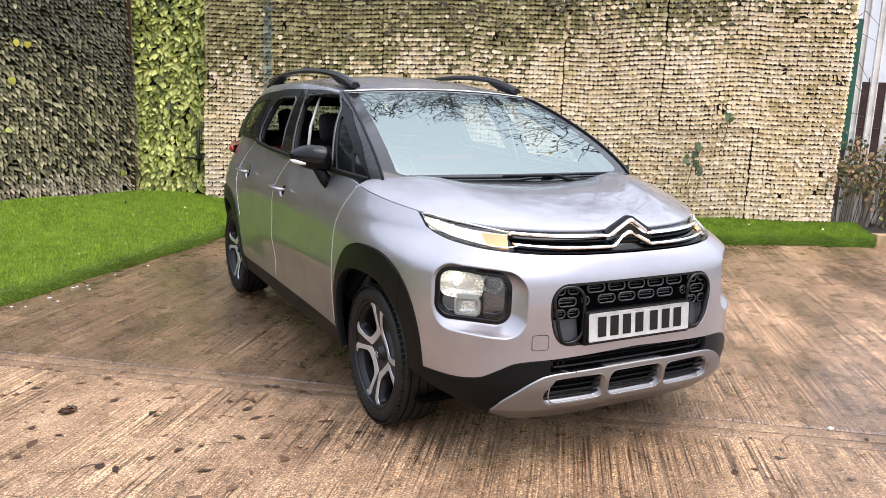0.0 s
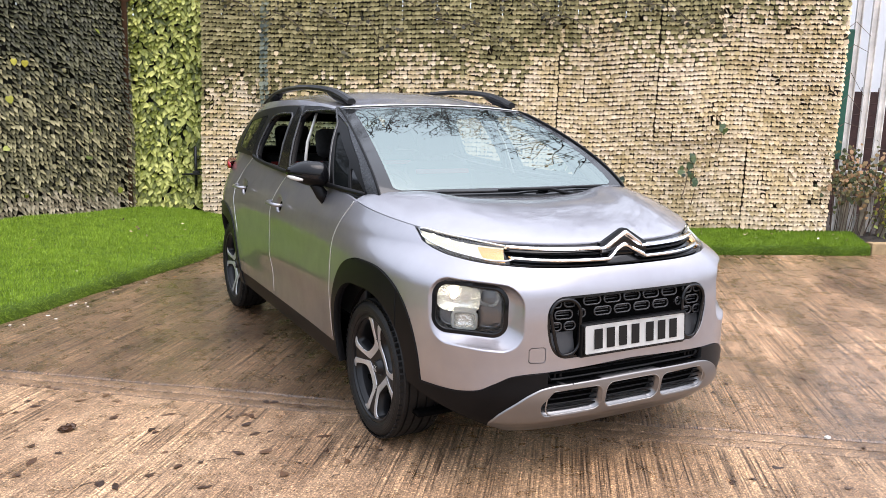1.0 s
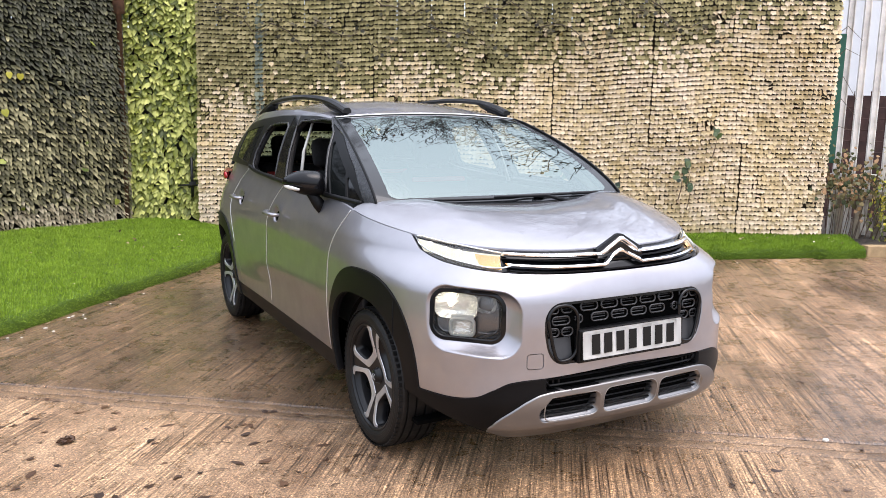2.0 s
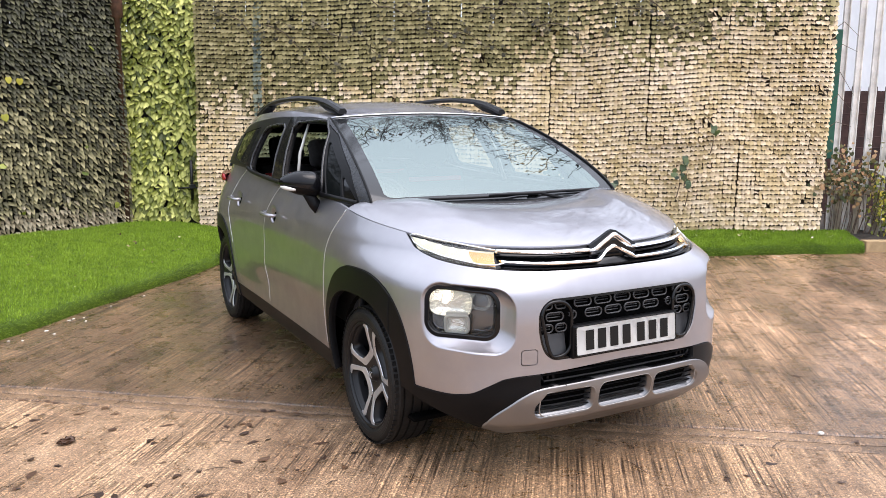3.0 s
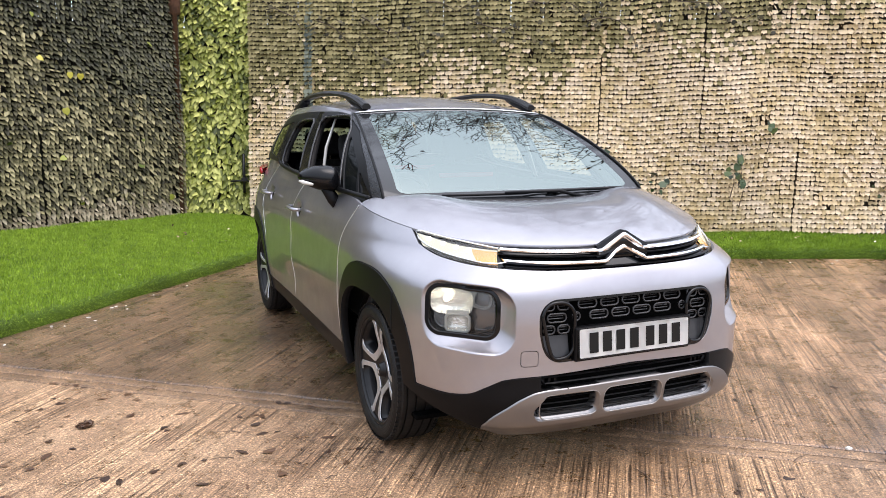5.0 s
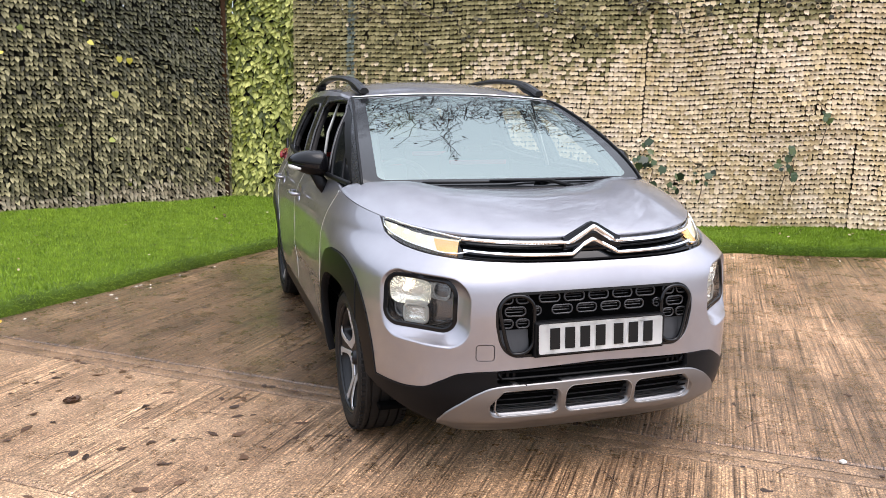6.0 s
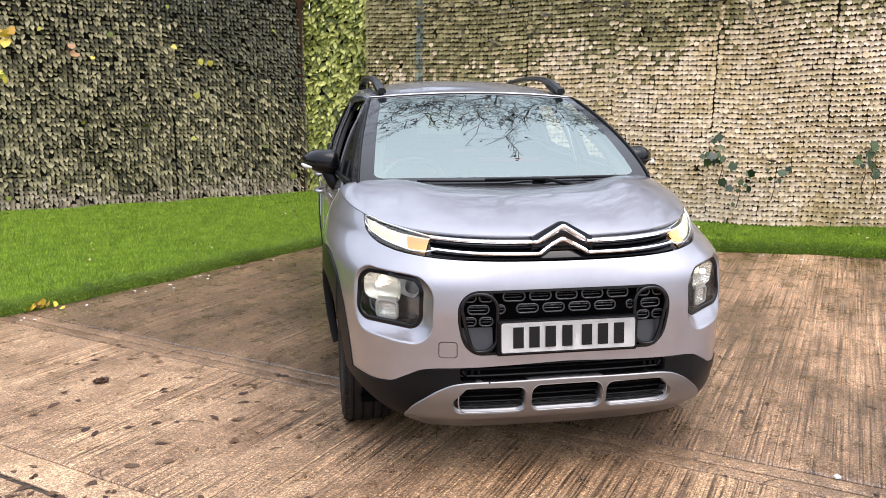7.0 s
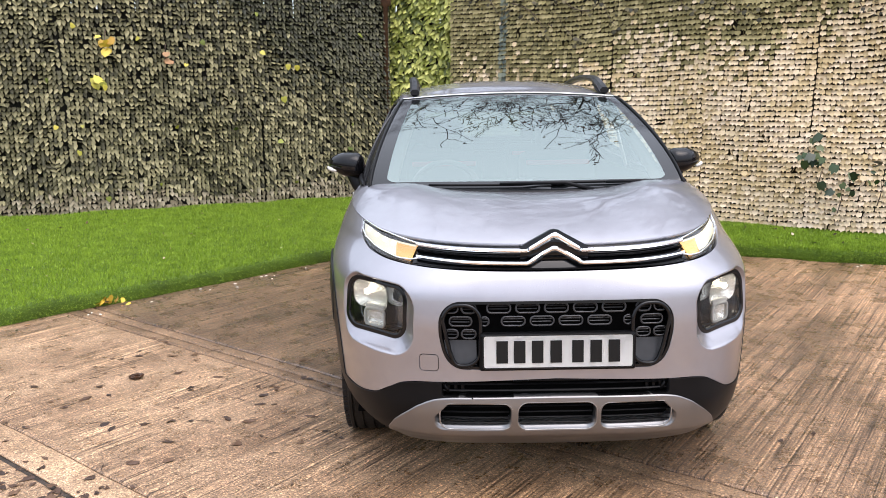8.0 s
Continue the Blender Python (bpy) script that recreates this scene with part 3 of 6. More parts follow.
def top_slats(parent, p0, p1, z0, z1):
    """Upright slats along the top of a fence, with slits of sky between some of them."""
    p0, p1 = Vector(p0), Vector(p1)
    d = (p1 - p0).normalized()
    nrm = Vector((d.y, -d.x))
    L, u = (p1 - p0).length, 0.0
    rs = random.Random(int(L * 100))
    while u < L:
        w = min(rs.uniform(0.16, 0.4), L - u + 0.001)
        bm = bmesh.new()
        c = p0 + d * (u + w / 2) - nrm * 0.06
        box(bm, (0, 0, 0), (w - rs.choice((-0.002, 0.012, 0.02)), 0.02, z1 - z0), Matrix.Translation((c.x, c.y, (z0 + z1) / 2)) @ Matrix.Rotation(math.atan2(d.y, d.x), 4, "Z"))
        part("slat", bm, M_back, parent)
        u += w


top_slats(wall_back, BACK0, BACK1, 2.5, TOP + 0.1)
top_slats(wall_left, LEFT0, LEFT1, 2.42, TOP + 0.1)
top_slats(wall_corner, GREEN0, GREEN1, 2.4, TOP + 0.1)
rng = np.random.default_rng(11)
fr = leaf_screen(BACK0, BACK1, lambda u: np.interp(u, [0, 0.62, 0.84, 1], [0.17, 0.19, 0.27, 0.29]), TOP - 0.2, 0.047, 0.050, "ivy", 0.062, rng, tilt=(17, 7), twist=8, roll=6, miss=0.001, jit=0.06, mess=0.045, sag=0.012, wave=0.005)
u_fr = np.hypot(fr[0][:, 0] - BACK0[0], fr[0][:, 1] - BACK0[1]) / 7.35
shade = fr[0][:, 2] > 1.5 + 1.3 * u_fr ** 1.1 + 0.16 * np.sin(u_fr * 23) + 0.1 * np.sin(u_fr * 61 + fr[0][:, 2] * 3) + rng.normal(0, 0.2, len(u_fr))
M_leaf_olive = island_mat("green_stained_leaves", [(0.15, (0.10, 0.085, 0.026)), (0.45, (0.24, 0.20, 0.075)), (0.7, (0.40, 0.33, 0.15)), (0.9, (0.55, 0.46, 0.25))], 0.6, noise_scale=0.9, noise_mix=0.5)
put_leaves("ivy_leaves", [a[shade] for a in fr], "ivy", M_leaf_olive, "rows of green-stained olive artificial ivy leaves", wall_back)
fr = [a[~shade] for a in fr]
put_leaves("ivy_leaves", fr, "ivy", M_leaf_back, "rows of sun-bleached beige artificial ivy leaves", wall_back, 300, lambda b: np.abs(b[:, 2] - 1.3) + np.abs(b[:, 0] - 4.2))
fr = leaf_screen(LEFT0, LEFT1, lambda u: 0.22 + 0 * u, TOP - 0.2, 0.046, 0.047, "heart", 0.063, rng, tilt=(30, 10), twist=9, roll=7, jit=0.08, sag=0.01, wave=0.006)
# darker leaves high up near the corner stand in for overhang shade
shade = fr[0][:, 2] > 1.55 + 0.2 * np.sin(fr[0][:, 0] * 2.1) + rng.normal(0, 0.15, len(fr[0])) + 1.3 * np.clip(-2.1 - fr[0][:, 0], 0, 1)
M_leaf_top_shade = island_mat("dark_top_shade_leaves", [(0.15, (0.018, 0.02, 0.008)), (0.5, (0.05, 0.05, 0.022)), (0.85, (0.12, 0.115, 0.055))], 0.55, noise_scale=0.8, noise_mix=0.4)
put_leaves("hanging_leaves", [a[shade] for a in fr], "heart", M_leaf_top_shade, "dark green leaves along the top of the screen, with shade in their colour", wall_left)
fr = [a[~shade] for a in fr]
low = fr[0][:, 2] < 0.40 + 0.07 * np.sin(fr[0][:, 0] * 2.7) + rng.normal(0, 0.05, len(fr[0]))
M_leaf_dusty = island_mat("dusty_leaves", [(0.2, (0.12, 0.10, 0.06)), (0.5, (0.27, 0.23, 0.15)), (0.85, (0.45, 0.40, 0.28))], 0.75, spec=0.15, noise_scale=1.5, noise_mix=0.5)
put_leaves("hanging_leaves", [a[low] for a in fr], "heart", M_leaf_dusty, "pale dusty leaves along the foot of the screen", wall_left)
fr = [a[~low] for a in fr]
put_leaves("hanging_leaves", fr, "heart", M_leaf_dark, "columns of weathered grey-olive artificial leaves", wall_left, 300, lambda b: np.abs(b[:, 2] - 0.9) + np.abs(b[:, 0] + 3.0))
for k in range(2):
    fr = leaf_screen(GREEN0, GREEN1, lambda u: 0.24 + 0 * u, TOP - 0.2, 0.060, 0.062, "heart", 0.094, rng, tilt=(26, 14), twist=18, roll=17, jit=0.28, miss=0.05)
    put_leaves("broad_leaves", fr, "heart", M_leaf_green, "bright yellow-green artificial leaves", wall_corner, 0)


# teal-stained seam between two widths of the bleached screen
bd = (Vector(BACK1) - Vector(BACK0)).normalized()
bn = Vector((bd.y, -bd.x))
M_teal = island_mat("teal_stained_leaves", [(0.2, (0.05, 0.065, 0.05)), (0.5, (0.12, 0.14, 0.10)), (0.85, (0.24, 0.25, 0.17))], 0.5, noise_mix=0.3)
fr = leaf_screen(Vector(BACK0) + bd * 0.74 + bn * 0.035, Vector(BACK0) + bd * 0.86 + bn * 0.035, lambda u: 1.15 + 0 * u, 1.75, 0.047, 0.050, "ivy", 0.062, rng, tilt=(17, 7), twist=9, roll=9, jit=0.07)
put_leaves("ivy_leaves", fr, "ivy", M_teal, "strip of teal-stained leaves along a seam", wall_back)
M_old_stem = mat("dead_vine_stem", (0.07, 0.05, 0.032), 0.85, vary=0.4, scale=30)
M_old_leaf = island_mat("dead_vine_leaves", [(0.2, (0.03, 0.026, 0.012)), (0.55, (0.09, 0.075, 0.032)), (0.9, (0.2, 0.165, 0.08))], 0.6, noise_mix=0.2)
vr = np.random.default_rng(33)
for k in range(9):
    vine = new("dead_vine")
    tagged(vine, "dry brown vine trailing over the top of the leaf screen", "vine", "dead vines")
    u, z = 0.3 + 0.62 * k + vr.uniform(-0.2, 0.2), vr.uniform(2.45, 2.85)
    pts = []
    for i in range(9):
        q = Vector(BACK0) + bd * (u + 0.11 * i) + bn * (0.11 + 0.02 * math.sin(i * 1.7 + k))
        pts.append(Vector((q.x, q.y, z - 0.05 * i * vr.uniform(0.2, 1.2) + 0.05 * math.sin(i + k))))
    bm = bmesh.new()
    tube(bm, pts, [0.007 - 0.0006 * i for i in range(9)], 5)
    part("stem", bm, M_old_stem, vine)
    at = np.array([tuple(p) for p in pts])[vr.integers(0, 9, 34)] + vr.normal(0, 1, (34, 3)) * np.array([0.05, 0.03, 0.07])
    q = vr.normal(0, 0.5, (34, 3)) + np.array([bn.x, bn.y, 0.1])
    ao = q / np.linalg.norm(q, axis=1)[:, None]
    au = np.cross(vr.normal(0, 0.5, (34, 3)) + np.array([0, 0, 1.0]), ao)
    au /= np.linalg.norm(au, axis=1)[:, None]
    put_leaves("leaves", (at, au, ao, np.cross(ao, au), 0.045 * (0.6 + 0.7 * vr.random(34))), "ivy", M_old_leaf, "", vine)
# pipe clip in the corner and the post between the two dark screens
M_pipe = mat("black_pipe", (0.012, 0.012, 0.012), 0.4, vary=0.3, scale=20)
pipe = new("pipe_bracket")
tagged(pipe, "short black pipe with a clip among the green leaves", "pipe")
for pts, r in (([(-0.30, 6.66, 0.50), (-0.30, 6.66, 0.98)], 0.018), ([(-0.46, 6.69, 0.64), (-0.30, 6.64, 0.655), (-0.15, 6.61, 0.63)], 0.011)):
    bm = bmesh.new()
    tube(bm, pts, r, 8)
    part("pipe", bm, M_pipe, pipe, smooth=True)
bm = bmesh.new()
box(bm, (-0.30, 6.63, 0.665), (0.075, 0.03, 0.05), bevel=0.006)
part("clip", bm, M_pipe, pipe)
M_post = mat("brown_post", (0.10, 0.045, 0.025), 0.8, vary=0.4, scale=14, bump=0.5, bscale=40, bdist=0.006)
bm = bmesh.new()
tube(bm, [(-1.04, 6.74, z) for z in (0.2, 2.60, 2.62, 3.3)], [0.03, 0.03, 0.07, 0.065], 10)
tagged(part("post", bm, M_post, smooth=True), "brown timber post where the two leaf screens meet", "post")


# ---- the car ----
def wet_paint(name, col, rough=0.36, metal=0.95, coat=0.5, spec=0.5):
    """Metallic paint under clear coat, with beads of rain standing on it."""
    m = mat(name, col, rough, metal, coat=coat, vary=0.07, scale=5, rvary=0.08, spec=spec)
    nt = m.node_tree
    b = nt.nodes["Principled BSDF"]
    tc, v = nt.nodes.new("ShaderNodeTexCoord"), nt.nodes.new("ShaderNodeTexVoronoi")
    v.inputs["Scale"].default_value = 190.0
    nt.links.new(tc.outputs["Object"], v.inputs["Vector"])
    bead = nt.nodes.new("ShaderNodeMapRange")
    bead.inputs[1].default_value, bead.inputs[2].default_value, bead.inputs[3].default_value, bead.inputs[4].default_value = 0.12, 0.34, 1.0, 0.0
    nt.links.new(v.outputs["Distance"], bead.inputs[0])
    few = nt.nodes.new("ShaderNodeMath")
    few.operation = "GREATER_THAN"
    few.inputs[1].default_value = 0.7
    sep = nt.nodes.new("ShaderNodeSeparateColor")
    nt.links.new(v.outputs["Color"], sep.inputs[0])
    nt.links.new(sep.outputs[0], few.inputs[0])
    k = nt.nodes.new("ShaderNodeMath")
    k.operation = "MULTIPLY"
    nt.links.new(bead.outputs[0], k.inputs[0])
    nt.links.new(few.outputs[0], k.inputs[1])
    bp = nt.nodes.new("ShaderNodeBump")
    bp.inputs["Strength"].default_value, bp.inputs["Distance"].default_value = 0.35, 0.0009
    nt.links.new(k.outputs[0], bp.inputs["Height"])
    nt.links.new(bp.outputs[0], b.inputs["Coat Normal"])
    nt.links.new(bp.outputs[0], b.inputs["Normal"])
    return m


M_paint = wet_paint("silver_paint", (0.36, 0.35, 0.375), 0.41, 0.96, 1.0)
M_wet_black = wet_paint("wet_gloss_black", (0.004, 0.004, 0.005), 0.10, 0.0, 0.0, 0.3)
M_wet_satin = wet_paint("wet_satin_black", (0.008, 0.008, 0.009), 0.34, 0.0, 0.1, 0.22)
M_frit = mat("black_glass_border", (0.01, 0.011, 0.012), 0.08, spec=0.5)
M_ring = mat("grille_black", (0.03, 0.03, 0.032), 0.28, rvary=0.08)
M_filler = mat("grey_filler", (0.03, 0.031, 0.034), 0.4, vary=0.15, scale=20)
M_clad = mat("black_cladding", (0.004, 0.004, 0.0045), 0.36, bump=0.2, bscale=500, bdist=0.0005, vary=0.2, scale=6, spec=0.14)
M_gloss = mat("gloss_black", (0.004, 0.004, 0.0045), 0.07, rvary=0.03, spec=0.3)
M_pillar = mat("pillar_black", (0.02, 0.021, 0.024), 0.28, vary=0.3, scale=20, rvary=0.12)
M_trim = mat("satin_window_trim", (0.022, 0.022, 0.024), 0.28, rvary=0.08, spec=0.5)
M_void = mat("black_inside", (0.002, 0.002, 0.002), 0.9, spec=0.05)
M_well = mat("wheel_well", (0.007, 0.006, 0.005), 0.95, spec=0.1, vary=0.5, scale=25, bump=0.6, bscale=80, bdist=0.004)
M_skid = mat("satin_silver", (0.23, 0.225, 0.225), 0.32, 0.85, vary=0.04, scale=6)
M_lip = mat("pale_satin_lip", (0.38, 0.375, 0.37), 0.3, 0.8, vary=0.04, scale=8)
M_chrome = mat("chrome", (0.86, 0.87, 0.88), 0.08, 1.0)
M_tyre = mat("tyre_rubber", (0.008, 0.0077, 0.0075), 0.55, vary=0.4, scale=14, bump=0.2, bscale=150, bdist=0.001, spec=0.3)
M_rim = mat("machined_alloy", (0.6, 0.6, 0.61), 0.42, 0.75, vary=0.06, scale=30)
M_rimblack = mat("black_alloy", (0.008, 0.008, 0.009), 0.3, spec=0.3)
M_steel = mat("brake_steel", (0.09, 0.085, 0.08), 0.4, 0.9, vary=0.3, scale=20)
M_fabric = mat("dark_seat_cloth", (0.018, 0.018, 0.02), 0.9, vary=0.3, scale=40)
M_dash = mat("dash_plastic", (0.02, 0.02, 0.022), 0.6, vary=0.2, scale=30)
M_red = mat("red_trim", (0.42, 0.03, 0.025), 0.5, vary=0.15, scale=20)
M_cream = mat("pale_headlining", (0.55, 0.54, 0.5), 0.85, vary=0.08, scale=10)
M_plate = mat("plate_white", (0.82, 0.82, 0.79), 0.35, vary=0.03, scale=12)
M_ink = mat("plate_black", (0.008, 0.008, 0.008), 0.4, spec=0.2)
M_amber = mat("amber_lens", (0.8, 0.47, 0.17), 0.2, coat=0.5)
M_tail = mat("red_lens", (0.35, 0.012, 0.015), 0.12, coat=0.8)
M_reflector = mat("lamp_reflector", (0.86, 0.85, 0.80), 0.22, 0.75, bump=0.7, bscale=90, bdist=0.008)


def pane(name, tint, ior, coat):
    """A thin coated pane: mirror-like by angle, clear behind."""
    m = bpy.data.materials.new(name)
    m.use_nodes = True
    nt = m.node_tree
    nt.nodes.remove(nt.nodes["Principled BSDF"])
    t, g, x, f = (nt.nodes.new(k) for k in ("ShaderNodeBsdfTransparent", "ShaderNodeBsdfGlossy", "ShaderNodeMixShader", "ShaderNodeFresnel"))
    t.inputs["Color"].default_value = (*tint, 1)
    g.inputs["Roughness"].default_value = 0.0
    g.inputs["Color"].default_value = (*coat, 1)
    f.inputs["IOR"].default_value = ior
    nt.links.new(f.outputs[0], x.inputs[0])
    nt.links.new(t.outputs[0], x.inputs[1])
    nt.links.new(g.outputs[0], x.inputs[2])
    nt.links.new(x.outputs[0], nt.nodes["Material Output"].inputs["Surface"])
    return m


def glass(name, tint, rough=0.0):
    m = bpy.data.materials.new(name)
    m.use_nodes = True
    nt = m.node_tree
    b = nt.nodes["Principled BSDF"]
    b.inputs["Base Color"].default_value = (*tint, 1)
    b.inputs["Roughness"].default_value = rough
    b.inputs["Transmission Weight"].default_value = 1.0
    b.inputs["IOR"].default_value = 1.5
    return m


M_screen = pane("windscreen_glass", (0.38, 0.44, 0.42), 3.1, (0.87, 1.0, 0.95))
M_rear_glass = pane("tinted_rear_glass", (0.22, 0.3, 0.25), 1.5, (1, 1, 1))
M_dark_glass = mat("privacy_glass", (0.006, 0.007, 0.007), 0.05, spec=0.05)
M_lens = pane("lamp_lens", (0.97, 0.98, 0.98), 1.4, (1, 1, 1))


def lit(name, col, strength):
    m = bpy.data.materials.new(name)
    m.use_nodes = True
    b = m.node_tree.nodes["Principled BSDF"]
    b.inputs["Base Color"].default_value = (*col, 1)
    b.inputs["Emission Color"].default_value = (*col, 1)
    b.inputs["Emission Strength"].default_value = strength
    b.inputs["Roughness"].default_value = 0.3
    return m


M_glow = lit("lamp_module", (0.95, 0.93, 0.8), 0.8)
M_housing = mat("lamp_housing", (0.14, 0.14, 0.145), 0.22, 0.85, bump=0.3, bscale=30, bdist=0.01)
M_bulb = lit("lamp_bulb", (1.0, 0.93, 0.72), 7.0)
M_drl = lit("running_light", (0.72, 0.68, 0.52), 0.25)

car = new("car")
car.empty_display_size = 0.3
tagged(car, "wet silver crossover car with black cladding and open side windows", "car")
car.matrix_world = Matrix.Rotation(math.atan(-0.012), 4, "Y")

# stations of the body: half width and nose by height, shoulder height by length
W_Z, W_V = [0.18, 0.24, 0.32, 0.45, 0.62, 0.8, 0.92, 1.0, 1.08, 1.2], [0.80, 0.832, 0.852, 0.868, 0.874, 0.868, 0.845, 0.812, 0.775, 0.735]
F_Z, F_V = [0.18, 0.24, 0.30, 0.38, 0.44, 0.52, 0.66, 0.76, 0.83, 0.89, 0.94, 1.0, 1.2], [-0.66, -0.735, -0.768, -0.782, -0.778, -0.775, -0.775, -0.765, -0.742, -0.705, -0.655, -0.58, -0.3]
R_Z, R_V = [0.18, 0.3, 0.6, 1.0, 1.2], [3.2, 3.3, 3.32, 3.28, 3.2]
S_Y, S_V = [-0.70, -0.6, -0.375, -0.276, 0.0, 0.24, 0.6, 1.3, 1.9, 2.1, 3.4], [0.942, 0.948, 0.972, 0.986, 1.022, 1.054, 1.066, 1.085, 1.112, 1.14, 1.14]
NU, NV = 900, 190                          # points of the body's grid along and up
LAMP = Vector((0.648, -0.572, 0.698))
LT = Vector((0.80, 0.60, 0)).normalized()
LAMP_H, LAMP_V, LAMP_R = 0.147, 0.099, 0.060


def nose_exp(z):
    """How square the nose is in plan: square low down, rounder at the bonnet's edge."""
    t = smooth01((np.asarray(z, float) - 0.78) / 0.14)
    return 4.2 - 1.6 * t, 2.8 - 0.6 * t


def plan_line(w, f, r, s, z):
    """Half outline of the body at one height, at fractions s of its length: nose to tail."""
    k = np.linspace(0, np.pi / 2, 240)
    ea, eb = nose_exp(z)
    fx, fy = w * np.sin(k) ** (2 / ea), 0.3 - (0.3 - f) * np.cos(k) ** (2 / eb)
    sy = np.linspace(0.3, 2.3, 120)[1:]
    sx = w * (1 - 0.01 * ((sy - 0.3) / 2) ** 2)
    rx, ry = sx[-1] * np.cos(k[1:]) ** (2 / 3.0), 2.3 + (r - 2.3) * np.sin(k[1:]) ** (2 / 2.8)
    x, y = np.r_[fx, sx, rx], np.r_[fy, sy, ry]
    d = np.r_[0, np.cumsum(np.hypot(np.diff(x), np.diff(y)))]
    return np.interp(s * d[-1], d, x), np.interp(s * d[-1], d, y)


def lamp_sd(P, grow=0.0):
    """Signed distance to the headlamp's outline, measured on its slanted face."""
    l = (P[:, 0] - LAMP.x) * LT.x + (P[:, 1] - LAMP.y) * LT.y
    v = P[:, 2] - LAMP.z - 0.004 - 0.055 * l
    far = np.where(P[:, 1] > 0.1, 1.0, 0.0)
    return sd_rrect(l, v, LAMP_H + grow, LAMP_V + grow, LAMP_R + grow) + far


def body_grid(nu=NU, nv=NV):
    s = np.linspace(0, 1, nu) ** 1.3
    xs, ys = plan_line(np.interp(0.9, W_Z, W_V), np.interp(0.9, F_Z, F_V), 3.28, s, 0.9)
    top = curve(ys, S_Y, S_V)
    t = np.linspace(0, 1, nv)
    Z = 0.185 + t[None, :] * (top[:, None] - 0.185)
    zs = np.linspace(0.185, 1.2, 120)
    X, Y = np.zeros_like(Z), np.zeros_like(Z)
    tabx, taby = [], []
    for z in zs:
        x, y = plan_line(curve(z, W_Z, W_V), curve(z, F_Z, F_V), curve(z, R_Z, R_V), s, z)
        tabx.append(x), taby.append(y)
    tabx, taby = np.array(tabx), np.array(taby)
    for i in range(nu):
        X[i], Y[i] = np.interp(Z[i], zs, tabx[:, i]), np.interp(Z[i], zs, taby[:, i])
    # wings swell over the wheels, doors are drawn in low down
    up = smooth01((Z - 0.3) / 0.3) * (1 - smooth01((Z - 0.8) / 0.25))
    X += 0.012 * up * (np.exp(-((Y - 0.02) / 0.42) ** 2) + np.exp(-((Y - 2.6) / 0.45) ** 2)) * smooth01(X / 0.5)
    X -= 0.02 * np.exp(-((Y - 1.2) / 0.72) ** 4) * np.exp(-((Z - 0.47) / 0.13) ** 2)
    X -= 0.010 * np.exp(-((Y - 1.3) / 0.9) ** 4) * np.exp(-((Z - 0.72) / 0.10) ** 2)
    # the lamps sit flat in the rounded corners: a silver dish, wide towards the grille and below
    P = np.dstack([X, Y, Z])
    f = P.reshape(-1, 3)
    sd = lamp_sd(f)
    l = (f[:, 0] - LAMP.x) * LT.x + (f[:, 1] - LAMP.y) * LT.y
    out = (f[:, 0] - LAMP.x) * 0.6 - (f[:, 1] - LAMP.y) * 0.8
    v = f[:, 2] - LAMP.z - 0.004 - 0.055 * l
    rim = sd_rrect(l + 0.026, v + 0.010, LAMP_H + 0.040, LAMP_V + 0.026, 0.085) + np.where(f[:, 1] > 0.1, 1.0, 0.0)
    t = np.where(rim < 0, -rim / (np.maximum(sd - 0.004, 0) - rim + 1e-6), 0) ** 0.7
    drop = np.clip(out + 0.006 + 0.12 * (f[:, 2] - LAMP.z), 0, 0.06) * t
    f[:, 0] -= 0.6 * drop
    f[:, 1] += 0.8 * drop
    P = f.reshape(P.shape)
    d = top[:, None] - Z
    return sheet(P, np.dstack([d]))


half = body_grid()
WHEELS = (0.0, 2.604)


def arch(P, yc, a, b, zc):
    k = (np.abs((P[:, 1] - yc) / a) ** 2.6 + np.abs((P[:, 2] - zc) / b) ** 2.6) ** (1 / 2.6)
    return (k - 1) * min(a, b)


def arch_hole(S):
    P = S.P
    g = np.minimum(arch(P, -0.02, 0.335, 0.385, 0.315), arch(P, 2.604, 0.345, 0.375, 0.315))
    return np.where(P[:, 0] > 0.45, g, 1.0)


def clad_line(S):
    """Black lower body: arch bands, sills and the lower bumper."""
    P = S.P
    x, y, z = np.abs(P[:, 0]), P[:, 1], P[:, 2]
    g = np.minimum(arch(P, -0.045, 0.388, 0.49, 0.325), arch(P, 2.63, 0.42, 0.47, 0.315))
    g = np.minimum(g, np.where((y > 0.1) & (y < 2.7), z - 0.345, 1))
    zb = curve(x, [0, 0.41, 0.48, 0.54, 0.6, 0.657, 0.72, 0.78, 0.9], [0.482, 0.470, 0.468, 0.46, 0.43, 0.398, 0.388, 0.392, 0.40])
    g = np.minimum(g, np.where(y < 0.1, z - zb, 1))
    return np.minimum(g, np.where(y > 2.5, z - 0.5, 1))


def grille_sd(S):
    P = S.P
    x, z = P[:, 0], P[:, 2]
    low = smooth01((0.66 - z) / 0.1)
    return np.where(P[:, 1] < -0.4, sd_rrect(x, z - 0.6405, 0.414 - 0.014 * low, 0.1225, 0.080), 1)


def band_line(S):
    """The black band under the bonnet lip that carries the two bright bars."""
    P = S.P
    x, d = np.abs(P[:, 0]), S.A[:, 0]
    low = curve(x, [0, 0.3, 0.48, 0.6, 0.67, 0.70, 0.718], [0.083, 0.081, 0.079, 0.078, 0.073, 0.062, 0.045])
    end = 0.717 - x
    return np.where(P[:, 1] < -0.15, np.maximum(d - low, -end), 1)


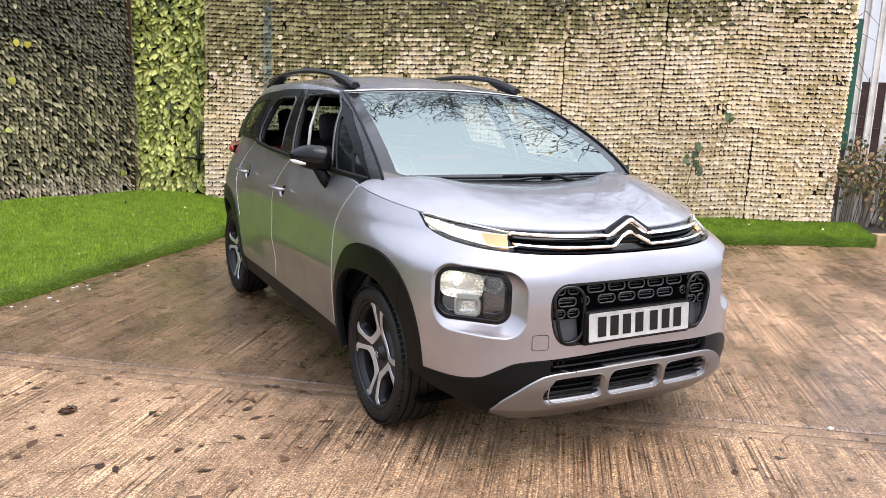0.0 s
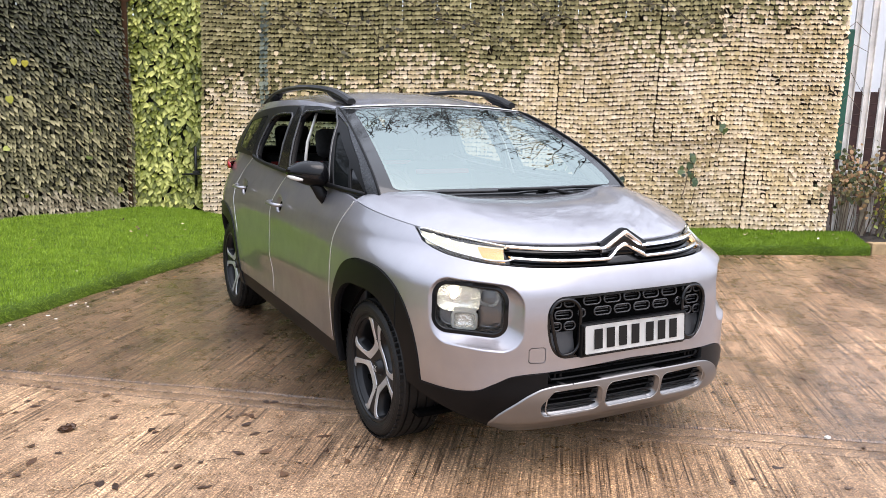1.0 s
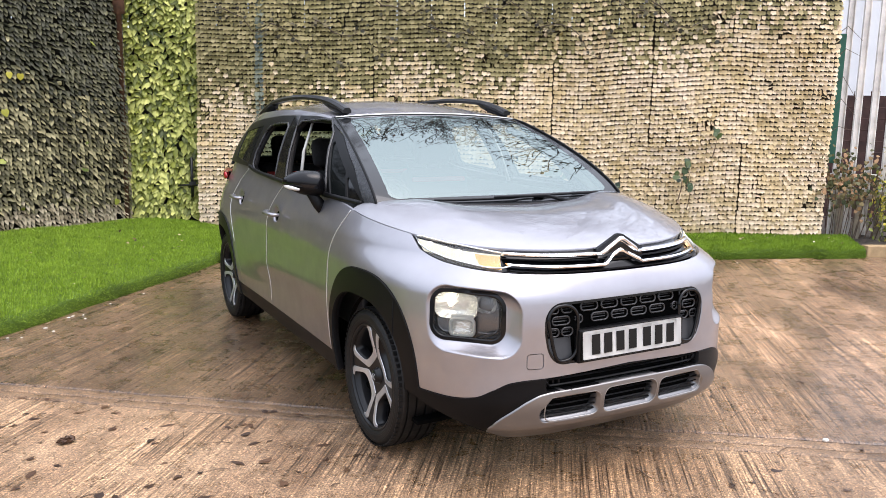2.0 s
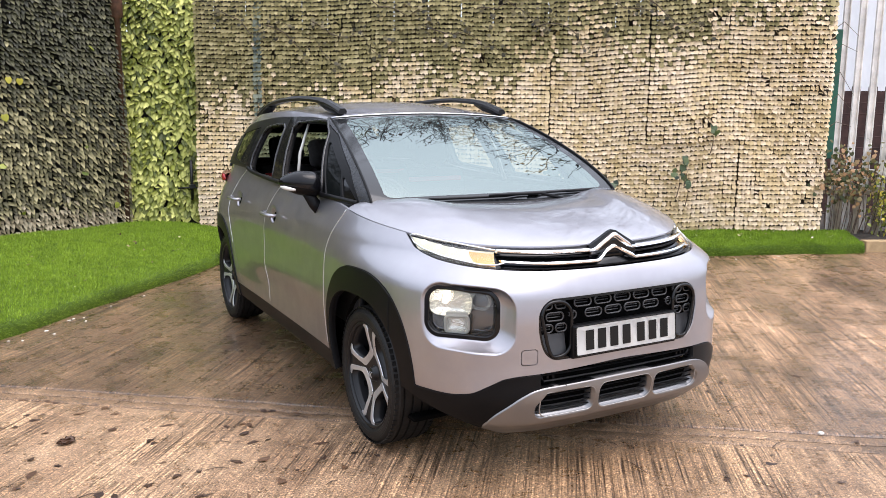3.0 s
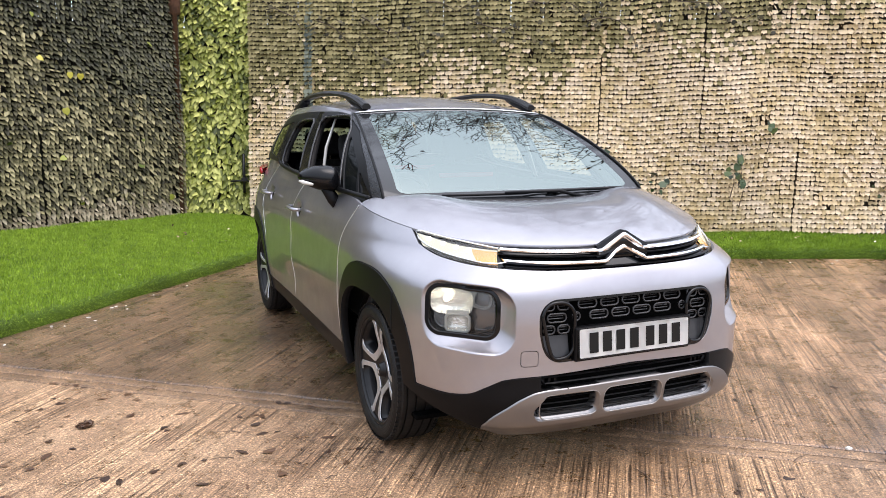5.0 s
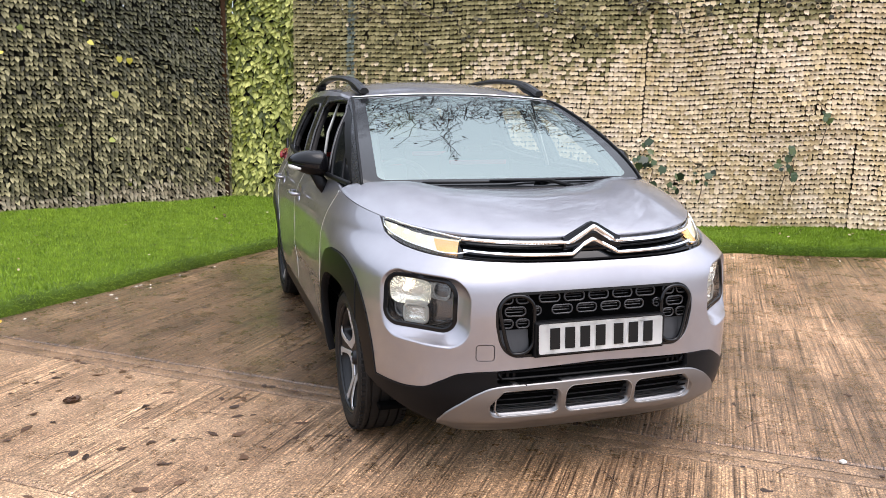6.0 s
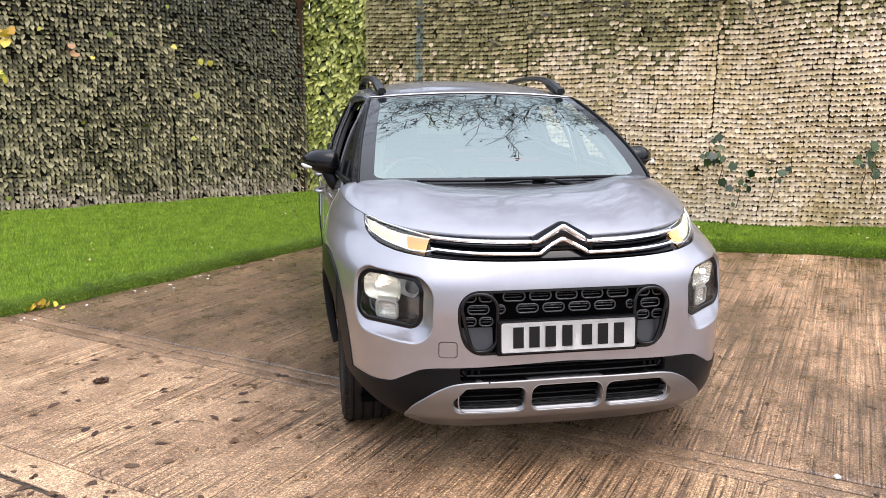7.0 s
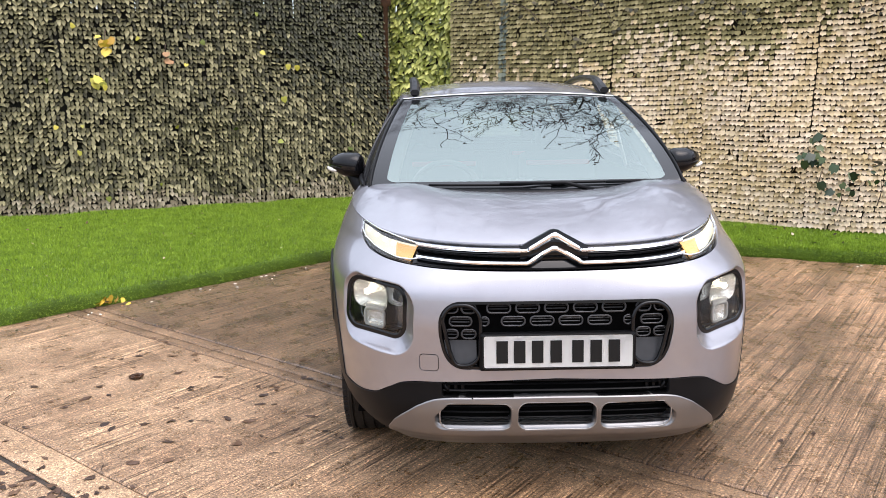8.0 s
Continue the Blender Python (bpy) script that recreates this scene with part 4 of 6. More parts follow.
def slot_sd(S):
    P = S.P
    return np.where(P[:, 1] < -0.4, sd_rrect(P[:, 0], P[:, 2] - 0.447, 0.405, 0.029, 0.012), 1)


def skid_line(S):
    P = S.P
    x, z = np.abs(P[:, 0]), P[:, 2]
    ztop = curve(x, [0, 0.36, 0.42, 0.48, 0.53, 0.575, 0.60], [0.417, 0.414, 0.408, 0.385, 0.35, 0.308, 0.265])
    return np.where(P[:, 1] < -0.4, np.maximum(z - ztop, np.maximum(0.196 - z, x - 0.598)), 1)


def vent_sd(S, side):
    P = S.P
    if side == 0:
        return np.where(P[:, 1] < -0.4, sd_rrect(P[:, 0] - 0.004, P[:, 2] - 0.347, 0.142, 0.054, 0.036), 1)
    x = P[:, 0] * side
    cut = 0.05 * smooth01((x - 0.33) / 0.1) * smooth01((P[:, 2] - 0.34) / 0.06)
    return np.where(P[:, 1] < -0.4, sd_rrect(x - 0.294 + cut, P[:, 2] - 0.346, 0.138, 0.052, 0.036), 1)


def floor_line(S):
    """The lower edge of the front bumper, rising towards the wheels."""
    x, y, z = np.abs(S.P[:, 0]), S.P[:, 1], S.P[:, 2]
    return np.where(y < 0.05, curve(x, [0, 0.5, 0.6, 0.7, 0.77, 0.83, 0.9], [0.198, 0.214, 0.252, 0.295, 0.335, 0.39, 0.42]) - z, np.where(x > 0.5, 0.255 - z, -1))


shell = half.clip(-arch_hole(half))
shell = shell.clip(floor_line(shell))
full = shell.both()

# liner: a black inner shell that shows in every gap
liner = full.clip(-np.minimum(grille_sd(full), np.minimum(lamp_sd(np.c_[np.abs(full.P[:, 0]), full.P[:, 1:]]) - 0.045, band_line(full) + 0.004)))
liner = liner.clip(-np.minimum(skid_line(liner), slot_sd(liner) - 0.02))
liner.moved(-0.016).put("inner_shell", M_void, car)

clad, upper = full.split(clad_line, 0.003)

# lower black bumper, arch bands and sills
nose_lo = clad.clip(clad.P[:, 1] - (-0.30))
rest_lo = clad.clip(-0.30 - clad.P[:, 1])
skid, nose_lo = nose_lo.split(skid_line, 0.002)
slot, nose_lo = nose_lo.split(slot_sd)
nose_lo.moved(0.004).put("lower_bumper", M_clad, car, "textured black lower bumper", rim=0.048)
slot.moved(-0.045).put("lower_grille", M_void, car, "black lower grille slot")
for s in (-1, 0, 1):
    hole, skid = skid.split(lambda S: vent_sd(S, s))
    hole.moved(-0.05).put("vent_back", M_void, car)
bulge = 0.014 * smooth01((skid.P[:, 2] - 0.232) / 0.05)
skid.moved(bulge).renormal().put("skid_plate", M_skid, car, "satin silver skid plate with three vents", rim=0.064, bend=0.003)
for sx in (1, -1):
    half_lo = rest_lo.clip(-sx * rest_lo.P[:, 0])
    sill = half_lo.clip(np.maximum(0.36 - half_lo.P[:, 1], half_lo.P[:, 1] - 2.18))
    sill.put("sill", M_clad, car, rim=0.02)
    fa = half_lo.clip(half_lo.P[:, 1] - 0.36)
    fa.moved(0.007).put("arch_trim", M_clad, car, "textured black wheel arch trim", rim=0.035)
    ra = half_lo.clip(2.18 - half_lo.P[:, 1])
    ra.moved(0.007).put("arch_trim", M_clad, car, "textured black wheel arch trim", rim=0.035)

# bumper skin with its openings
lamp_abs = lambda S: lamp_sd(np.c_[np.abs(S.P[:, 0]), S.P[:, 1:]])
band, upper = upper.split(band_line, 0.002)
lampskin, upper = upper.split(lamp_abs)
grille, upper = upper.split(grille_sd)
nose_cut = lambda S: S.P[:, 1] + 0.36 - 0.55 * (S.P[:, 2] - 0.75)
nose, sides = upper.split(nose_cut)
tow = lambda S: np.where(S.P[:, 1] < -0.4, sd_rrect(S.P[:, 0] + 0.449, S.P[:, 2] - 0.541, 0.033, 0.030, 0.012), 1)
cover, nose = nose.split(tow, 0.003)
nose.put("front_bumper", M_paint, car, "silver painted front bumper skin", rim=0.03)
cover.put("tow_cover", M_paint, car, "silver towing eye cover", rim=0.006)
grille.moved(-0.06).put("grille_back", M_void, car)

# flanks: wings and doors with real shut lines
def door_front(S):
    z = S.P[:, 2]
    return curve(z, [0.2, 0.45, 0.7, 0.85, 0.97, 1.1], [0.362, 0.368, 0.365, 0.345, 0.29, 0.19]) - S.P[:, 1]


def door_mid(S):
    z = S.P[:, 2]
    return S.P[:, 1] - curve(z, [0.2, 0.5, 0.6, 0.86, 1.0, 1.12], [1.40, 1.43, 1.45, 1.44, 1.39, 1.28])


def door_rear(S):
    z = S.P[:, 2]
    return S.P[:, 1] - curve(z, [0.2, 0.45, 0.62, 0.76, 0.9, 1.02, 1.11, 1.2], [2.02, 2.1, 2.2, 2.28, 2.33, 2.30, 2.2, 2.05])


for sx in (1, -1):
    side = sides.clip(-sx * sides.P[:, 0])
    wing, rest = side.split(lambda S: -door_front(S), 0.0095)
    wing.put("front_wing", M_paint, car, rim=0.012)
    cup = lambda S, hy, hz: (np.hypot((S.P[:, 1] - hy) / 0.058, (S.P[:, 2] - hz) / 0.046) - 1) * 0.046
    fd, rest = rest.split(door_mid, 0.011)
    fd = fd.clip(-cup(fd, 1.28, 0.905)).put("front_door", M_paint, car, rim=0.012, bend=0.005)
    rd, rest = rest.split(door_rear, 0.011)
    rd = rd.clip(-cup(rd, 2.10, 0.927)).put("rear_door", M_paint, car, rim=0.012, bend=0.005)
    rest.put("rear_quarter", M_paint, car, rim=0.012, bend=0.005)
    # bead on each panel's folded edge, pale alloy painting in its sky glint
    for dr, line, z0, z1 in ((fd, lambda z: -door_front(Skin(np.c_[0 * z, 0 * z, z], None, None)), 0.37, 1.035), (rd, lambda z: -door_mid(Skin(np.c_[0 * z, 0 * z, z], None, None)), 0.37, 1.085), (rd, lambda z: -door_rear(Skin(np.c_[0 * z, 0 * z, z], None, None)), 0.62, 1.12)):
        z = np.linspace(z0, z1, 40)
        y = line(z) * (1 if line(z)[0] > 0 else -1)
        x = np.array([side.P[np.argmin((side.P[:, 1] - b) ** 2 + (side.P[:, 2] - c) ** 2), 0] for b, c in zip(y, z)])
        x = np.convolve(np.r_[x[:1], x[:1], x, x[-1:], x[-1:]], np.ones(5) / 5, "valid")
        bm = bmesh.new()
        tube(bm, [(a - sx * 0.001, b + 0.0035, c) for a, b, c in zip(x, y, z)], 0.0027, 6)
        part("edge_glint", bm, M_rim, dr, "pale bead painting in the glint of a panel edge", True)
    # door handles: a dished cup and a grip bar
    for dr, hy, hz in ((fd, 1.285, 0.915), (rd, 2.105, 0.937)):
        hx = 0.864 if hy < 2 else 0.858
        bm = bmesh.new()
        tube(bm, [(sx * (hx + o), hy + a, hz + 0.006 * a) for a, o in ((-0.11, -0.004), (-0.10, 0.022), (-0.06, 0.034), (0.05, 0.034), (0.09, 0.022), (0.10, -0.004))], [0.011, 0.014, 0.016, 0.016, 0.014, 0.011], 10, 0.75)
        part("door_handle", bm, M_paint, dr, "silver door handle", True)
        cy, cz = hy - 0.005, hz - 0.010
        cx = side.P[np.argmin((side.P[:, 1] - cy) ** 2 + (side.P[:, 2] - cz) ** 2), 0]
        r, th = np.meshgrid(np.linspace(0.02, 1.4, 16), np.linspace(0, 2 * np.pi, 33), indexing="ij")
        bowl = sheet(np.dstack([cx - sx * (0.004 + 0.024 * np.clip(1 - r ** 2, 0, 1)), cy + 0.058 * r * np.cos(th), cz + 0.046 * r * np.sin(th)]), flip=sx < 0)
        bowl.put("handle_cup", M_paint, dr, "dished silver cup behind the handle")

# bonnet: fans back from the shoulder line to the cowl

def shoulder(nu):
    edge = half.P.reshape(NU, NV, 3)[:, -1]
    keep = edge[:, 1] < 0.235
    e = edge[keep]
    d = np.r_[0, np.cumsum(np.linalg.norm(np.diff(e, axis=0), axis=1))]
    q = np.linspace(0, d[-1], nu)
    return np.stack([np.interp(q, d, e[:, i]) for i in range(3)], 1)


edge = shoulder(150)
q = np.linspace(0, 1, 150)
cowl = np.c_[0.70 * q ** 0.85, 0.015 + 0.205 * q ** 2.2, curve(q, [0, 0.4, 0.75, 0.92, 1.0], [1.058, 1.062, 1.078, 1.078, 1.066])]
b = np.linspace(0, 1, 70)
rise = 1 - (1 - b) ** 1.75
lift = edge.copy()
lift[:, 2] += 0.004
Hd = lift[:, None] * (1 - b)[None, :, None] + cowl[:, None] * b[None, :, None]
Hd[..., 2] = lift[:, None, 2] + (cowl[:, None, 2] - lift[:, None, 2]) * rise[None] + 0.016 * (np.sin(np.pi * b[None]) ** 0.7) * (1 - 0.5 * q[:, None] ** 3)
Hd[..., 2] -= 0.012 * np.exp(-((Hd[..., 0]) / 0.3) ** 2) * smooth01(b[None] / 0.5) * 0.6
Hd[..., 2] += 0.010 * np.exp(-((Hd[..., 0] - 0.5) / 0.12) ** 2) * smooth01(b[None] / 0.6)
bonnet = sheet(Hd).both().renormal()
bonnet.put("bonnet", M_paint, car, "silver bonnet beaded with rain", rim=0.018)
lk = sheet(np.dstack([Hd[..., 0], Hd[..., 1], Hd[..., 2] - 0.03])).both()
lk.put("bonnet_liner", M_void, car)

# greenhouse lines
B_Y = [0.0, 0.2, 0.6, 1.3, 2.0, 2.6, 3.1]
belt_x = lambda y: curve(y, B_Y, [0.70, 0.735, 0.785, 0.80, 0.79, 0.742, 0.66])
belt_z = lambda y: curve(y, [0.0, 0.24, 0.6, 1.3, 1.9, 2.1, 3.1], [1.03, 1.054, 1.068, 1.087, 1.114, 1.142, 1.14])
R_Y = [0.95, 1.25, 1.7, 2.2, 2.6, 3.0]
rail_x = lambda y: curve(y, R_Y, [0.585, 0.608, 0.617, 0.605, 0.57, 0.50])
rail_z = lambda y: curve(y, R_Y, [1.458, 1.487, 1.505, 1.497, 1.472, 1.42])
tau, hh = np.linspace(0, 1, 260), np.linspace(0, 1, 70)
yb, yt = 0.12 + 2.83 * tau, 0.985 + 1.95 * tau
lo = np.c_[belt_x(yb) + 0.004, yb, belt_z(yb) - 0.004]
hi = np.c_[rail_x(yt), yt, rail_z(yt)]
SG = lo[:, None] * (1 - hh)[None, :, None] + hi[:, None] * hh[None, :, None]
SG[..., 0] += 0.022 * 4 * (hh * (1 - hh))[None]
SG[..., 1] -= 0.12 * ((4 * hh * (1 - hh)) ** 0.8)[None] * np.exp(-tau * 6)[:, None]
side_glass = sheet(SG)
APOST = [(0.20, 1.05), (0.985, 1.458)]
WIN_F = [(0.63, 1.092), (1.215, 1.108), (1.37, 1.40), (1.34, 1.428), (0.99, 1.428), (0.875, 1.375)]
WIN_Q = [(0.425, 1.082), (0.555, 1.088), (0.775, 1.325), (0.51, 1.19)]
WIN_S = [(0.265, 1.068), (0.375, 1.076), (0.45, 1.165)]
WIN_R = [(1.46, 1.118), (1.90, 1.14), (1.965, 1.165), (1.98, 1.22), (1.955, 1.36), (1.91, 1.392), (1.60, 1.412), (1.565, 1.395)]
WIN_C = [(2.10, 1.18), (2.60, 1.2), (2.62, 1.34), (2.12, 1.385)]
wsd = lambda S, poly, r=0.02: sd_poly(S.P[:, 1], S.P[:, 2], poly) - r
for sx in (1, -1):
    S = side_glass if sx > 0 else side_glass.mirrored()
    hole_f, S = S.split(lambda k: wsd(k, WIN_F))
    hole_q, S = S.split(lambda k: wsd(k, WIN_Q, 0.012))
    hole_s, S = S.split(lambda k: wsd(k, WIN_S, 0.008))
    hole_r, S = S.split(lambda k: wsd(k, WIN_R))
    hole_c, S = S.split(lambda k: wsd(k, WIN_C))
    # front post is satin dark grey, the rest gloss black frames
    post = lambda k: sd_poly(k.P[:, 1], k.P[:, 2], [(-0.3, 0.98), (0.20, 1.045), (0.43, 1.212), (0.735, 1.368), (1.02, 1.452), (1.05, 1.6), (-0.3, 1.6)])
    ap, S = S.split(post, 0.003)
    ap.put("front_pillar", M_pillar, car, "dark grey windscreen pillar spotted with rain", rim=0.02)
    rail = lambda k: curve(k.P[:, 1], R_Y, [1.448, 1.468, 1.470, 1.450, 1.415, 1.37]) - k.P[:, 2]
    edge_s, S = S.split(rail, 0.003)
    edge_s.put("roof_edge", M_paint, car, rim=0.01)
    bp = lambda k: np.maximum(1.255 + 0.52 * (k.P[:, 2] - 1.12) - k.P[:, 1], k.P[:, 1] - 1.435 - 0.27 * (k.P[:, 2] - 1.12))
    mid, S = S.split(bp, 0.002)
    mid.moved(0.002).put("door_pillar", M_wet_black, car, "gloss black door pillar with raindrops", rim=0.03)
    S.put("window_frame", M_clad, car, "black window surround", rim=0.035)
    hole_q.moved(-0.008).put("quarter_light", M_dark_glass, car, "dark front quarter light beaded with rain")
    hole_s.moved(-0.006).put("quarter_light", M_gloss, car)
    hole_c.moved(-0.004).put("rear_quarter_glass", M_dark_glass, car, "dark tinted rear quarter glass")
    # bevelled inner frames round the open windows
    for poly, grow in ((WIN_F, 0.020), (WIN_R, 0.020)):
        mid_y, mid_z = np.mean([p[0] for p in poly]), np.mean([p[1] for p in poly])
        pts = []
        for (y0, z0), (y1, z1) in zip(poly, poly[1:] + poly[:1]):
            for t in np.linspace(0, 1, 8)[:-1]:
                y, z = y0 + (y1 - y0) * t, z0 + (z1 - z0) * t
                L = math.hypot(y - mid_y, z - mid_z)
                y, z = y + (y - mid_y) / L * grow, z + (z - mid_z) / L * grow
                x = side_glass.P[np.argmin((side_glass.P[:, 1] - y) ** 2 + (side_glass.P[:, 2] - z) ** 2), 0]
                pts.append((sx * (x - 0.001), y, z))
        bm = bmesh.new()
        loop_tube(bm, pts, 0.0075, 6)
        part("window_trim", bm, M_trim, car, "satin grey-black trim round a window", True)
    # waist seal under the windows
    yy = np.linspace(0.24, 2.02, 60)
    bm = bmesh.new()
    tube(bm, [(sx * (float(belt_x(y)) + 0.008), float(y), float(belt_z(y)) + 0.010) for y in yy], 0.012, 8, 1.1)
    part("waist_seal", bm, M_clad, car, smooth=True)

# windscreen between the posts
nq = 150
q2 = np.linspace(-1, 1, nq)
wb = np.c_[0.715 * np.sign(q2) * np.abs(q2) ** 0.9, 0.03 + 0.105 * np.abs(q2) ** 2.2, 1.046 + 0.006 * np.abs(q2) ** 2]
wt = np.c_[0.588 * q2, 0.945 + 0.042 * np.abs(q2) ** 2, 1.485 - 0.026 * np.abs(q2) ** 2]
k2 = np.linspace(0, 1, 90)
WS = wb[:, None] * (1 - k2)[None, :, None] + wt[:, None] * k2[None, :, None]
bow = 4 * (k2 * (1 - k2))[None] * (1 - np.abs(q2)[:, None] ** 3)
WS[..., 0] += 0.022 * 4 * (k2 * (1 - k2))[None] * np.sign(q2)[:, None] * np.abs(q2)[:, None] ** 3
WS[..., 2] += 0.026 * bow
WS[..., 1] -= 0.012 * bow + 0.12 * ((4 * k2 * (1 - k2)) ** 0.8)[None] * np.abs(q2)[:, None] ** 3
A2 = np.dstack([np.broadcast_to(q2[:, None], WS.shape[:2]), np.broadcast_to(k2[None], WS.shape[:2])])
screen = sheet(WS, A2)
clear = lambda S: sd_rrect(S.A[:, 0] * 0.66, (S.A[:, 1] - 0.525) * 0.98, 0.590, 0.43, 0.05)
clear_s, frit = screen.split(clear)
clear_s.put("windscreen", M_screen, car, "wet windscreen reflecting pale sky and bare branches")
frit.put("screen_border", M_frit, car, "black dotted border of the windscreen")
for sx in (1, -1):
    i = 0 if sx < 0 else nq - 1
    bm = bmesh.new()
    tube(bm, [WS[i, j] + np.array([sx * 0.002, 0, 0.004]) for j in range(0, 90, 6)] + [WS[i, 89]], 0.007, 6)
    part("screen_seal", bm, M_clad, car, smooth=True)

# roof
yr = np.linspace(0, 1, 120)
RP = np.zeros((nq, 120, 3))
for j, t in enumerate(yr):
    y0 = wt[:, 1] * (1 - t) + 3.02 * t
    w = np.interp(y0, R_Y, rail_x(np.array(R_Y)))
    ze = rail_z(np.clip(y0, 0.95, 3.0))
    cr = 0.030 + 0.034 * smooth01((y0 - 0.95) / 0.6) - 0.02 * smooth01((y0 - 2.2) / 0.8)
    RP[:, j] = np.c_[w * q2, y0, ze + cr * (1 - np.abs(q2) ** 2.4)]
RP[:, 0] = wt + np.array([0, 0, 0.002])
RP[:, 1, 2] = 0.6 * RP[:, 0, 2] + 0.4 * RP[:, 2, 2]
sheet(RP).put("roof", M_paint, car, "silver roof beaded with rain", rim=0.02)
sheet(RP - np.array([0, 0, 0.03]), flip=True).put("headlining", M_cream, car)
bm = bmesh.new()
tube(bm, [wt[i] + np.array([0, -0.004, 0.003]) for i in range(0, nq, 5)] + [wt[-1]], 0.004, 6)
part("roof_strip", bm, M_chrome, car, "bright strip along the top of the windscreen", True)

# tail: closing panels
tl = np.linspace(0, 1, 30)
TG = np.zeros((nq, 30, 3))
bx = np.c_[0.70 * q2, 3.16 - 0.22 * np.abs(q2) ** 3, np.full(nq, 1.11)]
TG = bx[:, None] * (1 - tl)[None, :, None] + RP[:, -1][:, None] * tl[None, :, None]
tg = sheet(TG, flip=True)
rearwin, frame_t = tg.split(lambda S: np.maximum(np.abs(S.P[:, 0]) - 0.5, np.abs(S.P[:, 2] - 1.26) - 0.10))
frame_t.put("tailgate", M_clad, car, rim=0.02)
rearwin.put("rear_screen", M_rear_glass, car, "dark tinted rear screen")
bm = bmesh.new()
box(bm, (0, 1.35, 0.205), (1.5, 3.4, 0.02), bevel=0.004)
part("underbody", bm, M_void, car)

# wheel wells
def half_tube(bm, prof, sx, yw):
    """The upper part of a drum round the axle, open below."""
    rings = [[bm.verts.new((sx * (0.45 + a), yw + r * math.cos(k), 0.312 + r * math.sin(k))) for k in np.linspace(radians(24), radians(156), 40)] for r, a in prof]
    for p, o in zip(rings, rings[1:]):
        for j in range(39):
            bm.faces.new((p[j], p[j + 1], o[j + 1], o[j]))


for sx in (1, -1):
    for yw in WHEELS:
        bm = bmesh.new()
        half_tube(bm, [(0.05, 0.0), (0.37, 0.0), (0.375, 0.1), (0.37, 0.335)], sx, yw)
        part("wheel_well", bm, M_well, car, smooth=True)


# ---- wheels ----
def wheel(sx, yw):
    R = 0.314
    hub = new("wheel")
    hub.parent = car
    hub.matrix_basis = pose(sx * 0.714, yw, 0.312, 0, 90 * sx, 0)
    tagged(hub, "four-petal black and machined alloy wheel with a muddy tyre")
    bm = bmesh.new()
    prof = [(0.218, -0.09), (0.236, -0.098), (0.25, -0.105), (0.285, -0.102), (0.303, -0.088)]
    for g in (-0.062, -0.022, 0.022, 0.062):
        prof += [(R, g - 0.016), (R, g - 0.005), (R - 0.009, g - 0.003), (R - 0.009, g + 0.003), (R, g + 0.005)]
    prof += [(R, 0.078), (0.303, 0.090), (0.292, 0.102), (0.284, 0.107), (0.281, 0.1065), (0.278, 0.108), (0.262, 0.1085), (0.259, 0.107), (0.256, 0.1075), (0.249, 0.104), (0.244, 0.101), (0.239, 0.094)]
    lathe(bm, prof, Matrix(), 72)
    # cut blocks on both shoulders
    for k in range(72):
        a = 2 * math.pi * k / 72
        for zz in (-0.088, 0.088):
            box(bm, (0, 0, 0), (0.006, 0.018, 0.026), Matrix.Rotation(a, 4, "Z") @ Matrix.Translation((0.3055, 0, zz)))
    part("tyre", bm, M_tyre, hub, "black tyre with worn brown dust")
    bm = bmesh.new()
    lathe(bm, [(0.241, 0.094), (0.237, 0.099), (0.232, 0.096), (0.227, 0.075), (0.214, 0.02), (0.208, -0.09)], Matrix(), 72)
    part("rim", bm, M_rimblack, hub, smooth=True)
    bm = bmesh.new()
    lathe(bm, [(0.242, 0.095), (0.2375, 0.101), (0.231, 0.098), (0.228, 0.09)], Matrix(), 72)
    part("rim_lip", bm, M_rimblack, hub, smooth=True)
    bm = bmesh.new()
    lathe(bm, [(0.001, -0.03), (0.14, -0.03), (0.142, -0.05), (0.001, -0.05)], Matrix(), 48)
    part("brake_disc", bm, M_steel, hub, "rust-tinged brake disc")
    bm = bmesh.new()
    box(bm, (0.115, 0.02, -0.012), (0.07, 0.13, 0.05), bevel=0.012)
    part("brake_caliper", bm, M_steel, hub)
    bm = bmesh.new()
    lathe(bm, [(0.001, 0.082), (0.024, 0.081), (0.030, 0.076), (0.034, 0.06), (0.055, 0.045), (0.06, 0.0)], Matrix(), 40)
    part("hub_cap", bm, M_rimblack, hub, smooth=True)
    # machined face: four petal windows, a narrow black cleft between neighbours, a black diamond at the hub
    r, th = np.linspace(0.022, 0.2315, 70), np.linspace(0, 2 * np.pi, 481)
    RR, TH = np.meshgrid(r, th, indexing="ij")
    face = sheet(np.dstack([RR * np.cos(TH), RR * np.sin(TH), 0.060 + 0.030 * smooth01((RR - 0.03) / 0.19)]))
    turned = radians(40)

    def petal(S):
        """Window value, distance from the cleft, distance along the petal and radius for the wheel's face."""
        rr, t = np.hypot(S.P[:, 0], S.P[:, 1]), np.arctan2(S.P[:, 1], S.P[:, 0])
        f = np.mod(t - turned + radians(45), radians(90)) - radians(45)
        a, cleft = rr * np.cos(f), rr * np.sin(radians(45) - np.abs(f))
        band = 0.0195 + 0.27 * np.clip(rr - 0.10, 0, 1)
        sides = np.stack([band - cleft, 0.094 - a, rr - 0.223])
        win = np.log(np.exp(sides * 90).sum(0)) / 90
        return win, cleft, a, rr

    black = face.moved(-0.0035)
    black = black.clip(-petal(black)[0])
    black.put("spoke_core", M_rimblack, hub, "gloss black wheel face", rim=0.06)
